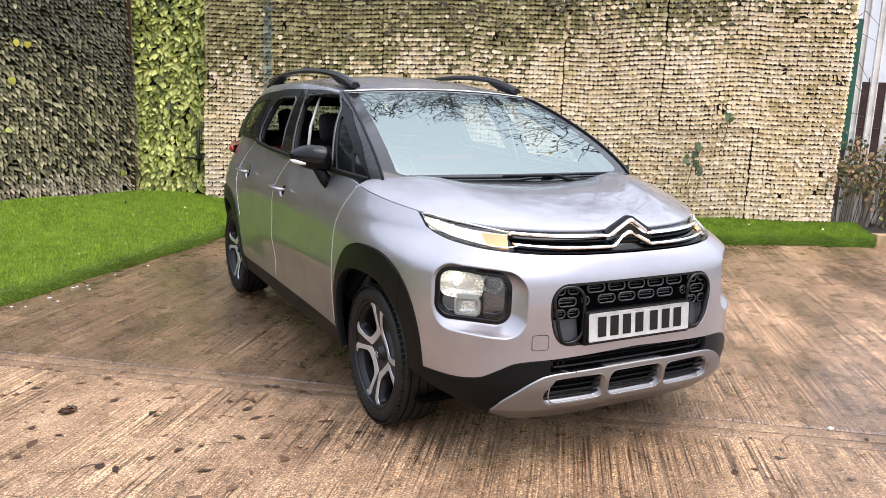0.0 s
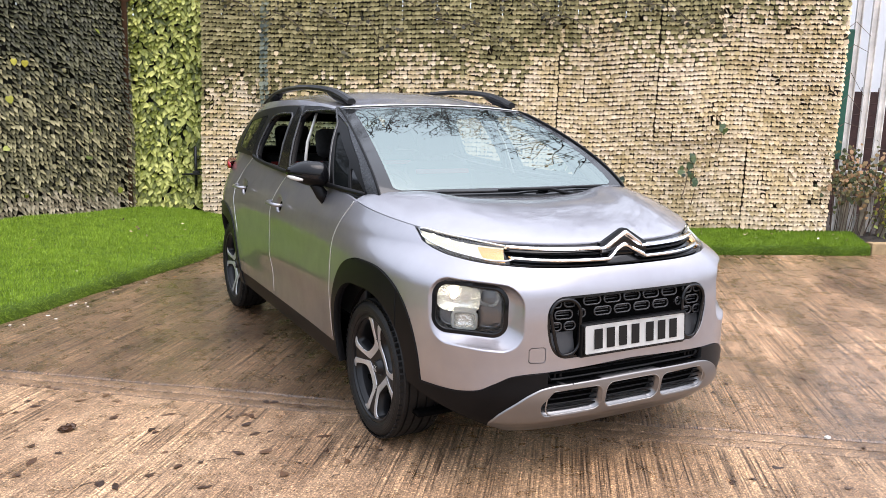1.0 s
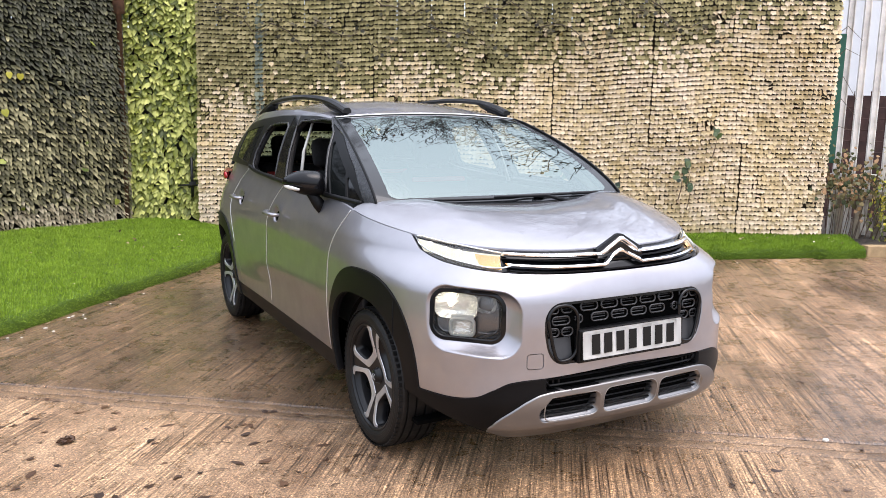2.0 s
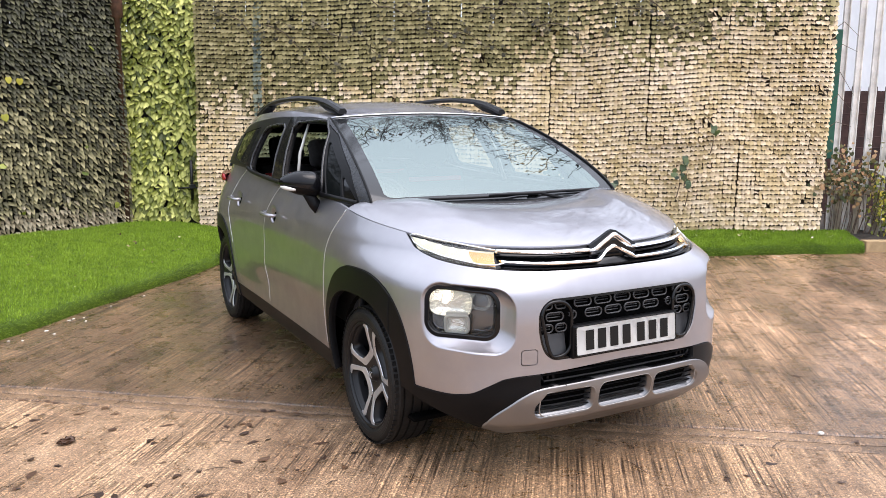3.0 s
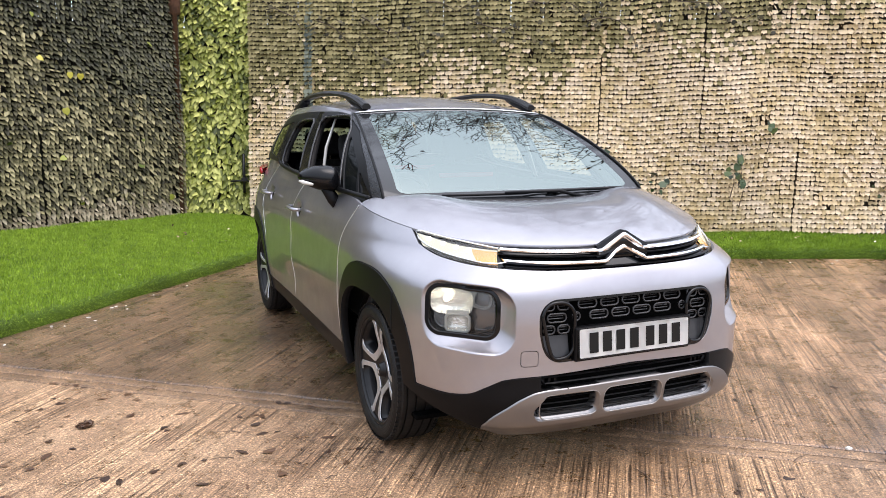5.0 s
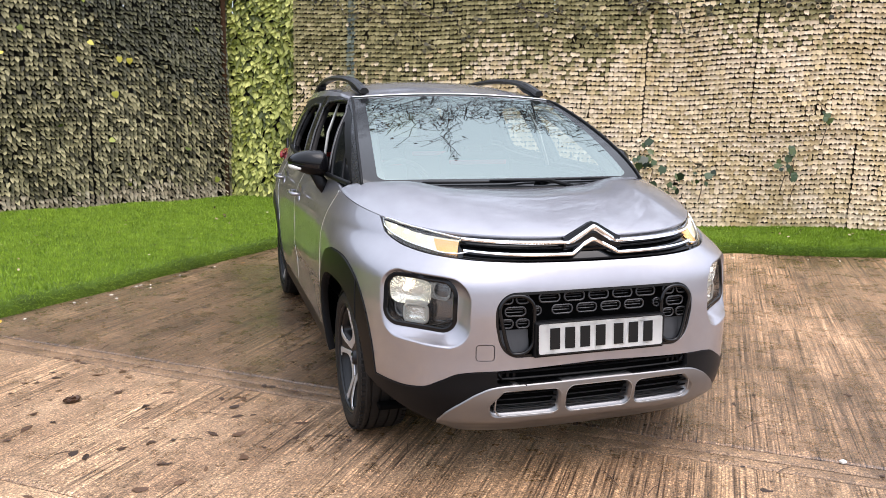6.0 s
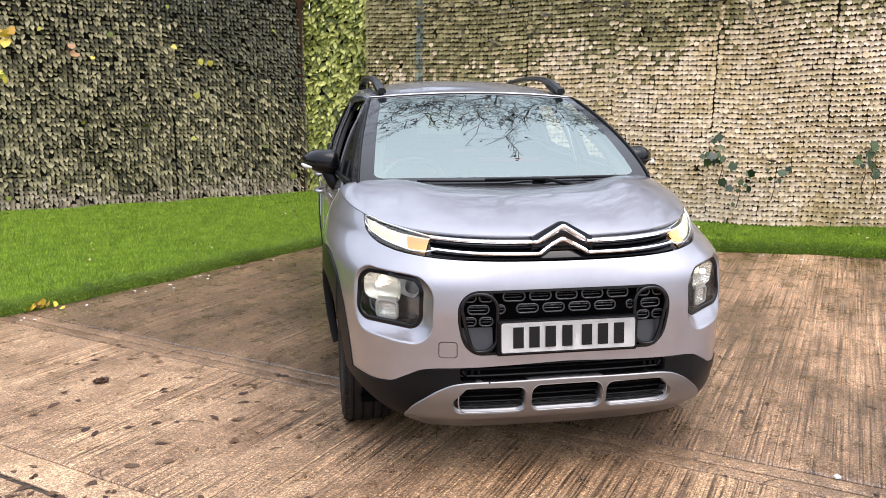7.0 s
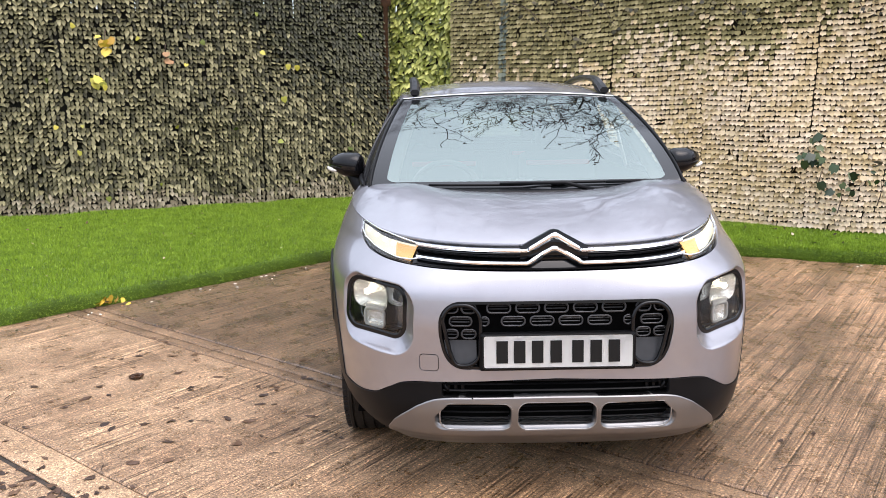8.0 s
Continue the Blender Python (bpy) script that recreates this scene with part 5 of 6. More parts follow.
    silver = face.clip(-0.002 - petal(face)[0])
    _, cleft, a, rr = petal(silver)
    silver = silver.clip(0.0072 + 0.19 * np.clip(rr - 0.10, 0, 1) + 0.8 * np.clip(rr - 0.211, 0, 1) - cleft)
    silver = silver.clip(0.068 - petal(silver)[2])
    _, cleft, a, rr = petal(silver)
    silver = silver.clip(cleft - 0.072 - 5 * np.clip(0.2 - rr, 0, 1))
    for k in range(4):
        t = np.arctan2(silver.P[:, 1], silver.P[:, 0])
        d = np.abs(np.mod(t - turned - radians(90 * k) + np.pi, 2 * np.pi) - np.pi) - radians(45)
        silver.clip(d).put("spoke", M_rim, hub, "machined silver petal spoke", rim=0.004, bend=0.0006)
    bm = bmesh.new()
    for dz in (0.004, -0.012):
        tube(bm, [(-0.013, dz - 0.006, 0.084), (0.0, dz + 0.006, 0.0845), (0.013, dz - 0.006, 0.084)], 0.0022, 6)
    part("hub_badge", bm, M_rim, hub, "small silver hub emblem", True)
    return hub


for sx in (1, -1):
    for yw in WHEELS:
        wheel(sx, yw)


# ---- front of the car: bars, lamps, grille, plate ----
def nose_y(x, z):
    """The bumper skin's y at a place of the front."""
    x, z = np.abs(np.asarray(x, float)), np.asarray(z, float)
    w, f = curve(z, W_Z, W_V), curve(z, F_Z, F_V)
    ea, eb = nose_exp(z)
    return 0.3 - (0.3 - f) * np.clip(1 - (x / w) ** ea, 0, 1) ** (1 / eb)


def lip_z(x):
    """Height of the bonnet lip above the front."""
    z = np.full(np.shape(x), 0.95)
    for _ in range(4):
        z = curve(nose_y(x, z), S_Y, S_V)
    return z


def strip(name, xs, zc, hh, proud, depth, material, parent, label="", zcap=0.915):
    """A ridged bright bar that follows the nose: a top, a crest and a bottom edge, with depth."""
    bm = bmesh.new()
    rows = []
    for x, z, h, proud in zip(xs, zc, hh, np.broadcast_to(proud, np.shape(xs))):
        yf = float(nose_y(x, min(z, zcap)))
        rows.append([bm.verts.new((x, yf - proud + dy, z + dz)) for dy, dz in ((depth, h), (0.004, h), (-0.003, 0.35 * h), (-0.001, -0.3 * h), (0.006, -h), (depth, -h))])
    for a, b in zip(rows, rows[1:]):
        for i in range(5):
            bm.faces.new((a[i], b[i], b[i + 1], a[i + 1]))
    bm.faces.new(rows[0]), bm.faces.new(rows[-1][::-1])
    bmesh.ops.recalc_face_normals(bm, faces=bm.faces)
    return part(name, bm, material, parent, label)


front = new("front_grille")
front.parent = car
tagged(front, "black oval-mesh grille with bright bars and badge")
band.moved(-0.012).put("grille_band", M_gloss, front)
xs = np.linspace(-0.49, 0.49, 197)
peak = np.clip(1.0 - np.abs(xs) / 0.098, 0, 1)
peak = np.where(peak > 0.9, 0.9 + (peak - 0.9) * 0.4, peak)
lip = lip_z(xs)
arm = smooth01(peak / 0.12)
strip("bright_bar", xs, lip - 0.021 + 0.060 * peak, 0.0085 + 0.0030 * arm, 0.010 + 0.007 * arm, 0.02, M_chrome, front, "upper chrome bar rising to a chevron")
strip("bright_bar", xs, lip - 0.061 + 0.052 * peak, 0.0080 + 0.0030 * arm, 0.010 + 0.007 * arm, 0.02, M_chrome, front, "lower chrome bar rising to a chevron")
xb = np.linspace(-0.12, 0.12, 61)
pk = np.clip(1.0 - np.abs(xb) / 0.112, 0, 1)
pk = np.where(pk > 0.86, 0.86 + (pk - 0.86) * 0.35, pk)
lb = lip_z(xb)
strip("badge_plate", xb, lb - 0.036 + 0.030 * pk, 0.036 + 0.032 * pk, 0.002 + 0.004 * smooth01(pk * 4), 0.02, M_gloss, front, "gloss black badge backing")
for dz in (0.041, 0.079):
    strip("band_slat", xs, lip - dz, 0.003 + 0 * xs, 0.0, 0.012, M_clad, front)

# running lights at both ends of the bars
for sx in (1, -1):
    drl = new("running_light")
    drl.parent = car
    tagged(drl, "slim lit running light with amber indicator")
    S = band.clip(-sx * band.P[:, 0])
    inner = lambda k: 0.500 - np.abs(k.P[:, 0]) + 0.5 * (k.A[:, 0] - 0.04)
    S = S.clip(inner(S))
    S = S.clip(np.maximum(0.007 - S.A[:, 0], band_line(S) + 0.006))
    S.moved(-0.002).put("lens", M_lens, drl)
    amber = lambda k: np.maximum(np.abs(k.P[:, 0]) - 0.572, np.abs(k.A[:, 0] - 0.044) - 0.021)
    am, wh = S.split(amber)
    am.moved(-0.009).put("indicator", M_amber, drl, "amber indicator segment")
    glow = lambda k: np.abs(k.A[:, 0] - 0.038 + 0.01 * smooth01((np.abs(k.P[:, 0]) - 0.6) / 0.1)) - 0.021
    gl, dk = wh.split(glow)
    gl.moved(-0.0095).put("light_guide", M_drl, drl, "glowing white light guide")
    for k in range(4):
        xm = 0.578 + 0.034 * k
        zm = float(lip_z(np.array(xm))) - 0.042 + 0.008 * k / 3
        bm = bmesh.new()
        bmesh.ops.create_uvsphere(bm, u_segments=16, v_segments=10, radius=1.0, matrix=Matrix.Translation((sx * xm, float(nose_y(xm, zm)) + 0.010, zm)) @ Matrix.Rotation(sx * radians(28), 4, "Z") @ Matrix.Diagonal((0.0125, 0.004, 0.0105, 1)))
        part("light_module", bm, M_glow, drl, "round glowing lamp module", True)
    dk.moved(-0.010).put("light_bed", M_steel, drl)
    xa = np.linspace(0.47, 0.711, 40)
    top = [(x, d) for x, d in zip(xa, np.interp(xa, [0.47, 0.53, 0.6, 0.695, 0.711], [0.021, 0.015, 0.010, 0.010, 0.018]))]
    bot = [(x, d) for x, d in zip(xa[::-1], np.interp(xa[::-1], [0.47, 0.51, 0.56, 0.66, 0.695, 0.711], [0.060, 0.071, 0.076, 0.070, 0.061, 0.046]))]
    pts = []
    for x, d in top + bot:
        z = float(lip_z(np.array(x))) - d
        pts.append((sx * x, float(nose_y(x, z)) - 0.004, z))
    bm = bmesh.new()
    tube(bm, pts, 0.0036, 6)
    part("bright_frame", bm, M_chrome, drl, smooth=True)

# headlamps
LN = Vector((0.60, -0.80, 0.0))


def lamp_m(sx):
    """Local frame of a headlamp: x along its face outwards, y up, z out of it."""
    m = Matrix.Identity(4)
    for r in range(3):
        m[r][0], m[r][1], m[r][2] = LT[r], (0, 0, 1)[r], LN[r]
    o = LAMP - LN * 0.034
    m.translation = o
    return (Matrix.Diagonal((sx, 1, 1, 1)) @ m)


def dish(bm, w, h, r, depth, m, rings=6):
    """A hollow reflector: rounded rectangle rings that sink to a small bottom."""
    prev = None
    for i in range(rings + 1):
        t = i / rings
        k = 1 - 0.55 * t
        cur = [bm.verts.new(m @ Vector((x * k, y * k, -depth * math.sin(t * math.pi / 2)))) for x, y in rrect(w, h, r, 4)]
        if prev:
            for j in range(len(cur)):
                bm.faces.new((prev[j], prev[(j + 1) % len(cur)], cur[(j + 1) % len(cur)], cur[j]))
        prev = cur
    bm.faces.new(prev)


for sx in (1, -1):
    lamp = new("headlamp")
    lamp.parent = car
    tagged(lamp, "rounded headlamp under clear glass in a black bezel")
    S = lampskin.clip(-sx * lampskin.P[:, 0])
    bez, S2 = S.split(lambda k: -lamp_abs(k) - 0.011)
    bez.moved(0.0025).put("bezel", M_gloss, lamp, "gloss black bezel", rim=0.02, bend=0.004)
    S2.moved(-0.003).put("lens", M_lens, lamp, "clear lens")
    S3 = S.clip(lamp_abs(S) + 0.006)
    depth = 0.010 + 0.050 * smooth01(-lamp_abs(S3) / 0.022)
    S3.moved(-depth).renormal().put("housing", M_housing, lamp, "dark metal housing")
    m = lamp_m(sx)
    bm = bmesh.new()
    dish(bm, 0.168, 0.112, 0.038, 0.026, m @ pose(0.048, 0.038, 0.006, 6, 0, 5))
    part("main_reflector", bm, M_reflector, lamp, "faceted chrome reflector")
    bm = bmesh.new()
    bmesh.ops.create_uvsphere(bm, u_segments=14, v_segments=8, radius=0.012, matrix=m @ pose(0.07, 0.045, -0.004))
    part("bulb", bm, M_bulb, lamp, "lit warm white bulb", True)
    bm = bmesh.new()
    for k in range(6):
        box(bm, (0.058 + 0.019 * (k - 2.5), 0.040, -0.026), (0.003, 0.07, 0.010), m)
    part("reflector_fin", bm, M_reflector, lamp)
    bm = bmesh.new()
    dish(bm, 0.092, 0.066, 0.016, 0.02, m @ pose(0.022, -0.046, 0.012))
    part("fog_reflector", bm, M_reflector, lamp, "small square fog lamp reflector")
    bm = bmesh.new()
    loop_tube(bm, [m @ Vector((x + 0.022, y - 0.046, 0.013)) for x, y in rrect(0.094, 0.068, 0.018, 4)], 0.0058)
    part("fog_frame", bm, M_cream, lamp, "pale frame of the fog lamp", True)
    bm = bmesh.new()
    box(bm, (0.022, -0.004, 0.008), (0.09, 0.014, 0.012), m, 0.003)
    part("lamp_bracket", bm, M_cream, lamp)
    bm = bmesh.new()
    dish(bm, 0.088, 0.075, 0.03, 0.03, m @ pose(-0.066, 0.046, -0.004, 4, 0, 8))
    part("side_reflector", bm, M_reflector, lamp, "dim inner reflector beside the main beam")
    bm = bmesh.new()
    tube(bm, [m @ Vector((a, -0.090 + 0.5 * max(0, -a - 0.03) ** 1.2, 0.004)) for a in np.linspace(0.11, -0.115, 14)], 0.006, 8, 0.6)
    part("lower_trim", bm, M_steel, lamp, "dark metal trim curving under the fog lamp", True)

# grille opening
frame_g, _ = grille.split(lambda k: -grille_sd(k) - 0.010)
frame_g.moved(-0.003).put("grille_frame", M_gloss, front, "gloss black rim of the grille", rim=0.062)


def on_nose(x, z, back=0.0):
    return Vector((x, float(nose_y(x, z)) + back, z))


def oval(x, z, w=0.082, h=0.032, back=0.014):
    bm = bmesh.new()
    loop_tube(bm, [on_nose(x + a, z + c, back) for a, c in rrect(w, h, h / 2 - 0.001, 5)], 0.0034, 6)
    part("oval_ring", bm, M_ring, front, smooth=True)
    for dz in (-0.005, 0.005):
        bm = bmesh.new()
        tube(bm, [on_nose(x - w * 0.42, z + dz, back + 0.012), on_nose(x, z + dz, back + 0.012), on_nose(x + w * 0.42, z + dz, back + 0.012)], 0.0022, 5)
        part("oval_slat", bm, M_ring, front)


for k in range(5):
    oval(-0.202 + 0.101 * k, 0.7355)
for k in range(4):
    oval(-0.1515 + 0.101 * k, 0.690)
for sx in (1, -1):
    oval(sx * 0.252, 0.690, 0.03)
    for z, off in ((0.7355, 0.0), (0.690, 0.025), (0.645, 0.0)):
        if off:
            oval(sx * 0.336, z, 0.078)
        else:
            oval(sx * 0.307, z, 0.05)
            oval(sx * 0.368, z, 0.046)
    bm = bmesh.new()
    loop_tube(bm, [on_nose(sx * (0.3325 + a - 0.028 * max(0, a / 0.066) * float(smooth01((0.02 - c) / 0.1))), 0.6405 + c, 0.002) for a, c in rrect(0.132, 0.218, 0.056, 6)], 0.0075, 8)
    part("grille_loop", bm, M_gloss, front, "black loop framing the side intake", True)
    bm = bmesh.new()
    for i, x in enumerate(np.linspace(0.28, 0.395, 10)[:-1]):
        x2 = x + (0.395 - 0.28) / 9
        lo1, lo2 = 0.532 + 0.05 * max(0, (x - 0.34) / 0.06) ** 2, 0.532 + 0.05 * max(0, (x2 - 0.34) / 0.06) ** 2
        q4 = [on_nose(sx * x, lo1, 0.012), on_nose(sx * x2, lo2, 0.012), on_nose(sx * x2, 0.618, 0.03), on_nose(sx * x, 0.618, 0.03)]
        bm.faces.new([bm.verts.new(p) for p in q4])
    bmesh.ops.remove_doubles(bm, verts=bm.verts, dist=0.0004)
    bmesh.ops.recalc_face_normals(bm, faces=bm.faces)
    bmesh.ops.solidify(bm, geom=bm.faces, thickness=0.006)
    part("intake_filler", bm, M_filler, front, "grey-black filler below the side intake")

# number plate on its plinth
plinth = bmesh.new()
box(plinth, (0.003, -0.770, 0.584), (0.548, 0.036, 0.136), bevel=0.008)
part("plate_plinth", plinth, M_clad, front)
plate = new("number_plate")
plate.parent = car
tagged(plate, "white number plate with black characters")
pm = pose(0.003, -0.7915, 0.5885, 90 - 4.5, 0, 0)
bm = bmesh.new()
ring = [bm.verts.new(pm @ Vector((x, y, 0.002))) for x, y in rrect(0.52, 0.113, 0.008, 3)]
bm.faces.new(ring)
bmesh.ops.solidify(bm, geom=bm.faces, thickness=0.004)
part("plate_sheet", bm, M_plate, plate)
bm = bmesh.new()
loop_tube(bm, [pm @ Vector((x, y, 0.001)) for x, y in rrect(0.524, 0.117, 0.010, 3)], 0.003)
part("plate_edge", bm, M_ink, plate)
for cx in (-0.196, -0.135, -0.0725, -0.008, 0.068, 0.1315, 0.195):
    bm = bmesh.new()
    box(bm, (cx, 0.0, 0.0042), (0.040, 0.079, 0.0016), pm)
    part("plate_bar", bm, M_ink, plate)

# lower slot and vents: dark slats
for z in (0.434, 0.458):
    bm = bmesh.new()
    tube(bm, [on_nose(x, z, 0.022) for x in np.linspace(-0.40, 0.40, 21)], 0.006, 6, 0.7)
    part("slot_slat", bm, M_clad, front)
for sx in (1, -1):
    bm = bmesh.new()
    for i in range(3):
        box(bm, on_nose(sx * (0.33 + 0.025 * i), 0.447, 0.034), (0.012, 0.016, 0.04), bevel=0.003)
    part("slot_bracket", bm, M_clad, front)
    bm = bmesh.new()
    tube(bm, [on_nose(sx * 0.385, 0.470, 0.022), on_nose(sx * 0.396, 0.452, 0.018), on_nose(sx * 0.378, 0.428, 0.022)], 0.007, 8)
    part("slot_cheek", bm, M_clad, front, smooth=True)
for c, hw in ((0.0, 0.13), (0.29, 0.125), (-0.29, 0.125)):
    for z in (0.314, 0.336, 0.358, 0.380):
        bm = bmesh.new()
        tube(bm, [on_nose(c + x, z, 0.012) for x in np.linspace(-hw, hw, 7)], 0.005, 6, 0.6)
        part("vent_slat", bm, M_clad, front)


for c, w, h, cz in ((0.004, 0.284, 0.108, 0.347), (0.282, 0.262, 0.102, 0.346), (-0.282, 0.262, 0.102, 0.346)):
    bm = bmesh.new()
    loop_tube(bm, [on_nose(c + a, cz + b, -0.0115) for a, b in rrect(w, h, 0.038, 6)], 0.0028, 6)
    part("vent_lip", bm, M_lip, front, "pale rounded lip of a vent", True)


# ---- mirrors, rails, wipers, tail lamps ----
for sx in (1, -1):
    mirror = new("door_mirror")
    mirror.parent = car
    tagged(mirror, "gloss black door mirror covered in raindrops")
    bm = bmesh.new()
    bmesh.ops.create_uvsphere(bm, u_segments=40, v_segments=24, radius=1.0)
    for v in bm.verts:
        x, y, z = v.co
        r = 0.42 + 0.58 * (1 - max(0.0, (x + 1) / 2) ** 1.7)
        px, py, pz = math.copysign(abs(x) ** (0.8 if x > 0 else 0.5), x) * 0.098, (y * 0.075 if y < 0 else y * 0.035) * (0.75 + 0.25 * r), math.copysign(abs(z) ** 0.8, z) * (0.080 if z > 0 else 0.070) * r
        v.co = (sx * (0.878 + px), 0.665 + py + 0.45 * max(0, px) + 0.10 * px, 1.130 + pz + 0.10 * px)
    if sx < 0:
        bmesh.ops.reverse_faces(bm, faces=bm.faces)
    cap = bm.copy()
    cut = lambda b2, keep_up: bmesh.ops.bisect_plane(b2, geom=list(b2.verts) + list(b2.edges) + list(b2.faces), plane_co=(sx * 0.88, 0.66, 1.113), plane_no=(sx * -0.15, 0, 1), clear_inner=keep_up, clear_outer=not keep_up)
    cut(cap, True)
    part("mirror_cap", cap, M_wet_black, mirror, "gloss black cap", True)
    cut(bm, False)
    part("mirror_shell", bm, M_clad, mirror, "satin black lower shell", True)
    bm = bmesh.new()
    tube(bm, [(sx * x, y, z) for x, y, z in ((0.925, 0.604, 1.106), (0.943, 0.618, 1.109), (0.962, 0.650, 1.114), (0.974, 0.685, 1.118))], [0.006, 0.009, 0.010, 0.006], 8)
    part("mirror_indicator", bm, M_cream, mirror, "pale indicator strip", True)
    bm = bmesh.new()
    tube(bm, [(sx * x, y, z) for x, y, z in ((0.785, 0.625, 0.995), (0.818, 0.632, 1.03), (0.842, 0.645, 1.072), (0.852, 0.655, 1.095))], [0.036, 0.032, 0.028, 0.03], 12, 0.55, Vector((0, 1, 0)))
    part("mirror_stalk", bm, M_clad, mirror, smooth=True)
    # roof rail
    rail_o = new("roof_rail")
    rail_o.parent = car
    tagged(rail_o, "black arched roof rail wet with rain")
    bm = bmesh.new()
    ys = [0.975, 1.08, 1.18, 1.28, 1.4, 1.6, 1.8, 2.0, 2.15, 2.3, 2.45, 2.62]
    zs = [1.512, 1.540, 1.562, 1.577, 1.588, 1.598, 1.600, 1.594, 1.586, 1.572, 1.548, 1.505]
    xr = [0.522, 0.525, 0.528, 0.533, 0.538, 0.543, 0.546, 0.546, 0.543, 0.540, 0.536, 0.532]
    rings = []
    for x, y, z in zip(xr, ys, zs):
        rings.append([bm.verts.new((sx * (x + dx), y, z + dz)) for dx, dz in ((-0.022, -0.029), (0.022, -0.029), (0.025, -0.014), (0.013, 0.000), (-0.013, 0.000), (-0.025, -0.014))])
    for a, c in zip(rings, rings[1:]):
        for i in range(6):
            bm.faces.new((a[i], a[(i + 1) % 6], c[(i + 1) % 6], c[i]))
    bm.faces.new(rings[0][::-1]), bm.faces.new(rings[-1])
    bmesh.ops.recalc_face_normals(bm, faces=bm.faces)
    part("rail_bar", bm, M_wet_satin, rail_o)
    for pts in ([(0.523, 0.99, 1.490), (0.525, 1.08, 1.505), (0.528, 1.18, 1.525), (0.532, 1.30, 1.555)], [(0.532, 2.64, 1.465), (0.536, 2.46, 1.50), (0.542, 2.28, 1.54)]):
        bm = bmesh.new()
        tube(bm, [(sx * a, c, d) for a, c, d in pts], [0.02, 0.027, 0.028, 0.02][:len(pts)], 8, 0.9)
        part("rail_foot", bm, M_clad, rail_o, smooth=True)
    # tail lamp wrapping the corner
    bm = bmesh.new()
    tube(bm, [(sx * x, y, z) for x, y, z in ((0.800, 2.66, 1.035), (0.785, 2.78, 1.035), (0.745, 2.92, 1.035), (0.66, 3.05, 1.035))], [0.006, 0.014, 0.018, 0.016], 12, 2.2)
    part("tail_lamp", bm, M_tail, car, "red wraparound tail lamp", True)

# wipers and cowl
bm = bmesh.new()
cw = [(0.70 * a, 0.035 + 0.20 * abs(a) ** 2.2, 1.046 + 0.012 * abs(a)) for a in np.linspace(-1, 1, 41)]
tube(bm, cw, 0.022, 8, 0.6)
part("cowl_panel", bm, M_clad, car, "black cowl under the windscreen", True)


def screen_pt(qv, kv, off=0.0):
    i, j = int(round((qv + 1) / 2 * (nq - 1))), int(round(kv * 89))
    return Vector(WS[i, j]) + Vector((0, -0.4, 0.9)).normalized() * off


for a, c, hz in ((-0.60, 0.30, 0.05), (0.12, 0.78, 0.045)):
    wiper = new("wiper")
    wiper.parent = car
    tagged(wiper, "black wiper parked along the foot of the windscreen")
    bm = bmesh.new()
    tube(bm, [screen_pt(t, hz + 0.01 * math.sin(3 * t), 0.010) for t in np.linspace(a, c, 12)], 0.0048, 6, 1.3)
    part("wiper_blade", bm, M_clad, wiper, smooth=True)
    bm = bmesh.new()
    tube(bm, [screen_pt(c + 0.05, 0.0, 0.01), screen_pt(c - 0.1, 0.03, 0.024), screen_pt((a + c) / 2, hz, 0.016)], [0.010, 0.008, 0.006], 8)
    part("wiper_arm", bm, M_clad, wiper, smooth=True)


# ---- cabin ----
bm = bmesh.new()
tube(bm, [(x, 0.62 + 0.05 * abs(x), 1.00 - 0.03 * abs(x)) for x in np.linspace(-0.68, 0.68, 15)], 0.16, 14, 0.32)
box(bm, (0, 0.45, 0.99), (1.32, 0.55, 0.03), bevel=0.01)
part("dashboard", bm, M_dash, car, "dark dashboard", True)
bm = bmesh.new()
box(bm, (0.02, 0.24, 1.082), (0.075, 0.05, 0.003), Matrix.Translation((-0.02, 0, -0.0)))
part("paper_slip", bm, M_plate, car, "white slip of paper on the dashboard")
sw = new("steering_wheel")
sw.parent = car
bm = bmesh.new()
smx = pose(-0.36, 0.92, 0.965, -66, 0, 0)
loop_tube(bm, [smx @ Vector((0.178 * math.cos(a), 0.172 * math.sin(a), 0)) for a in np.linspace(0, 2 * math.pi, 33)[:-1]], 0.016, 8)
part("wheel_rim", bm, M_skid, sw, "steering wheel rim", True)
bm = bmesh.new()
box(bm, (0, 0, -0.02), (0.15, 0.10, 0.04), smx, 0.015)
box(bm, (0, -0.01, -0.02), (0.33, 0.03, 0.015), smx, 0.005)
part("wheel_hub", bm, M_dash, sw)


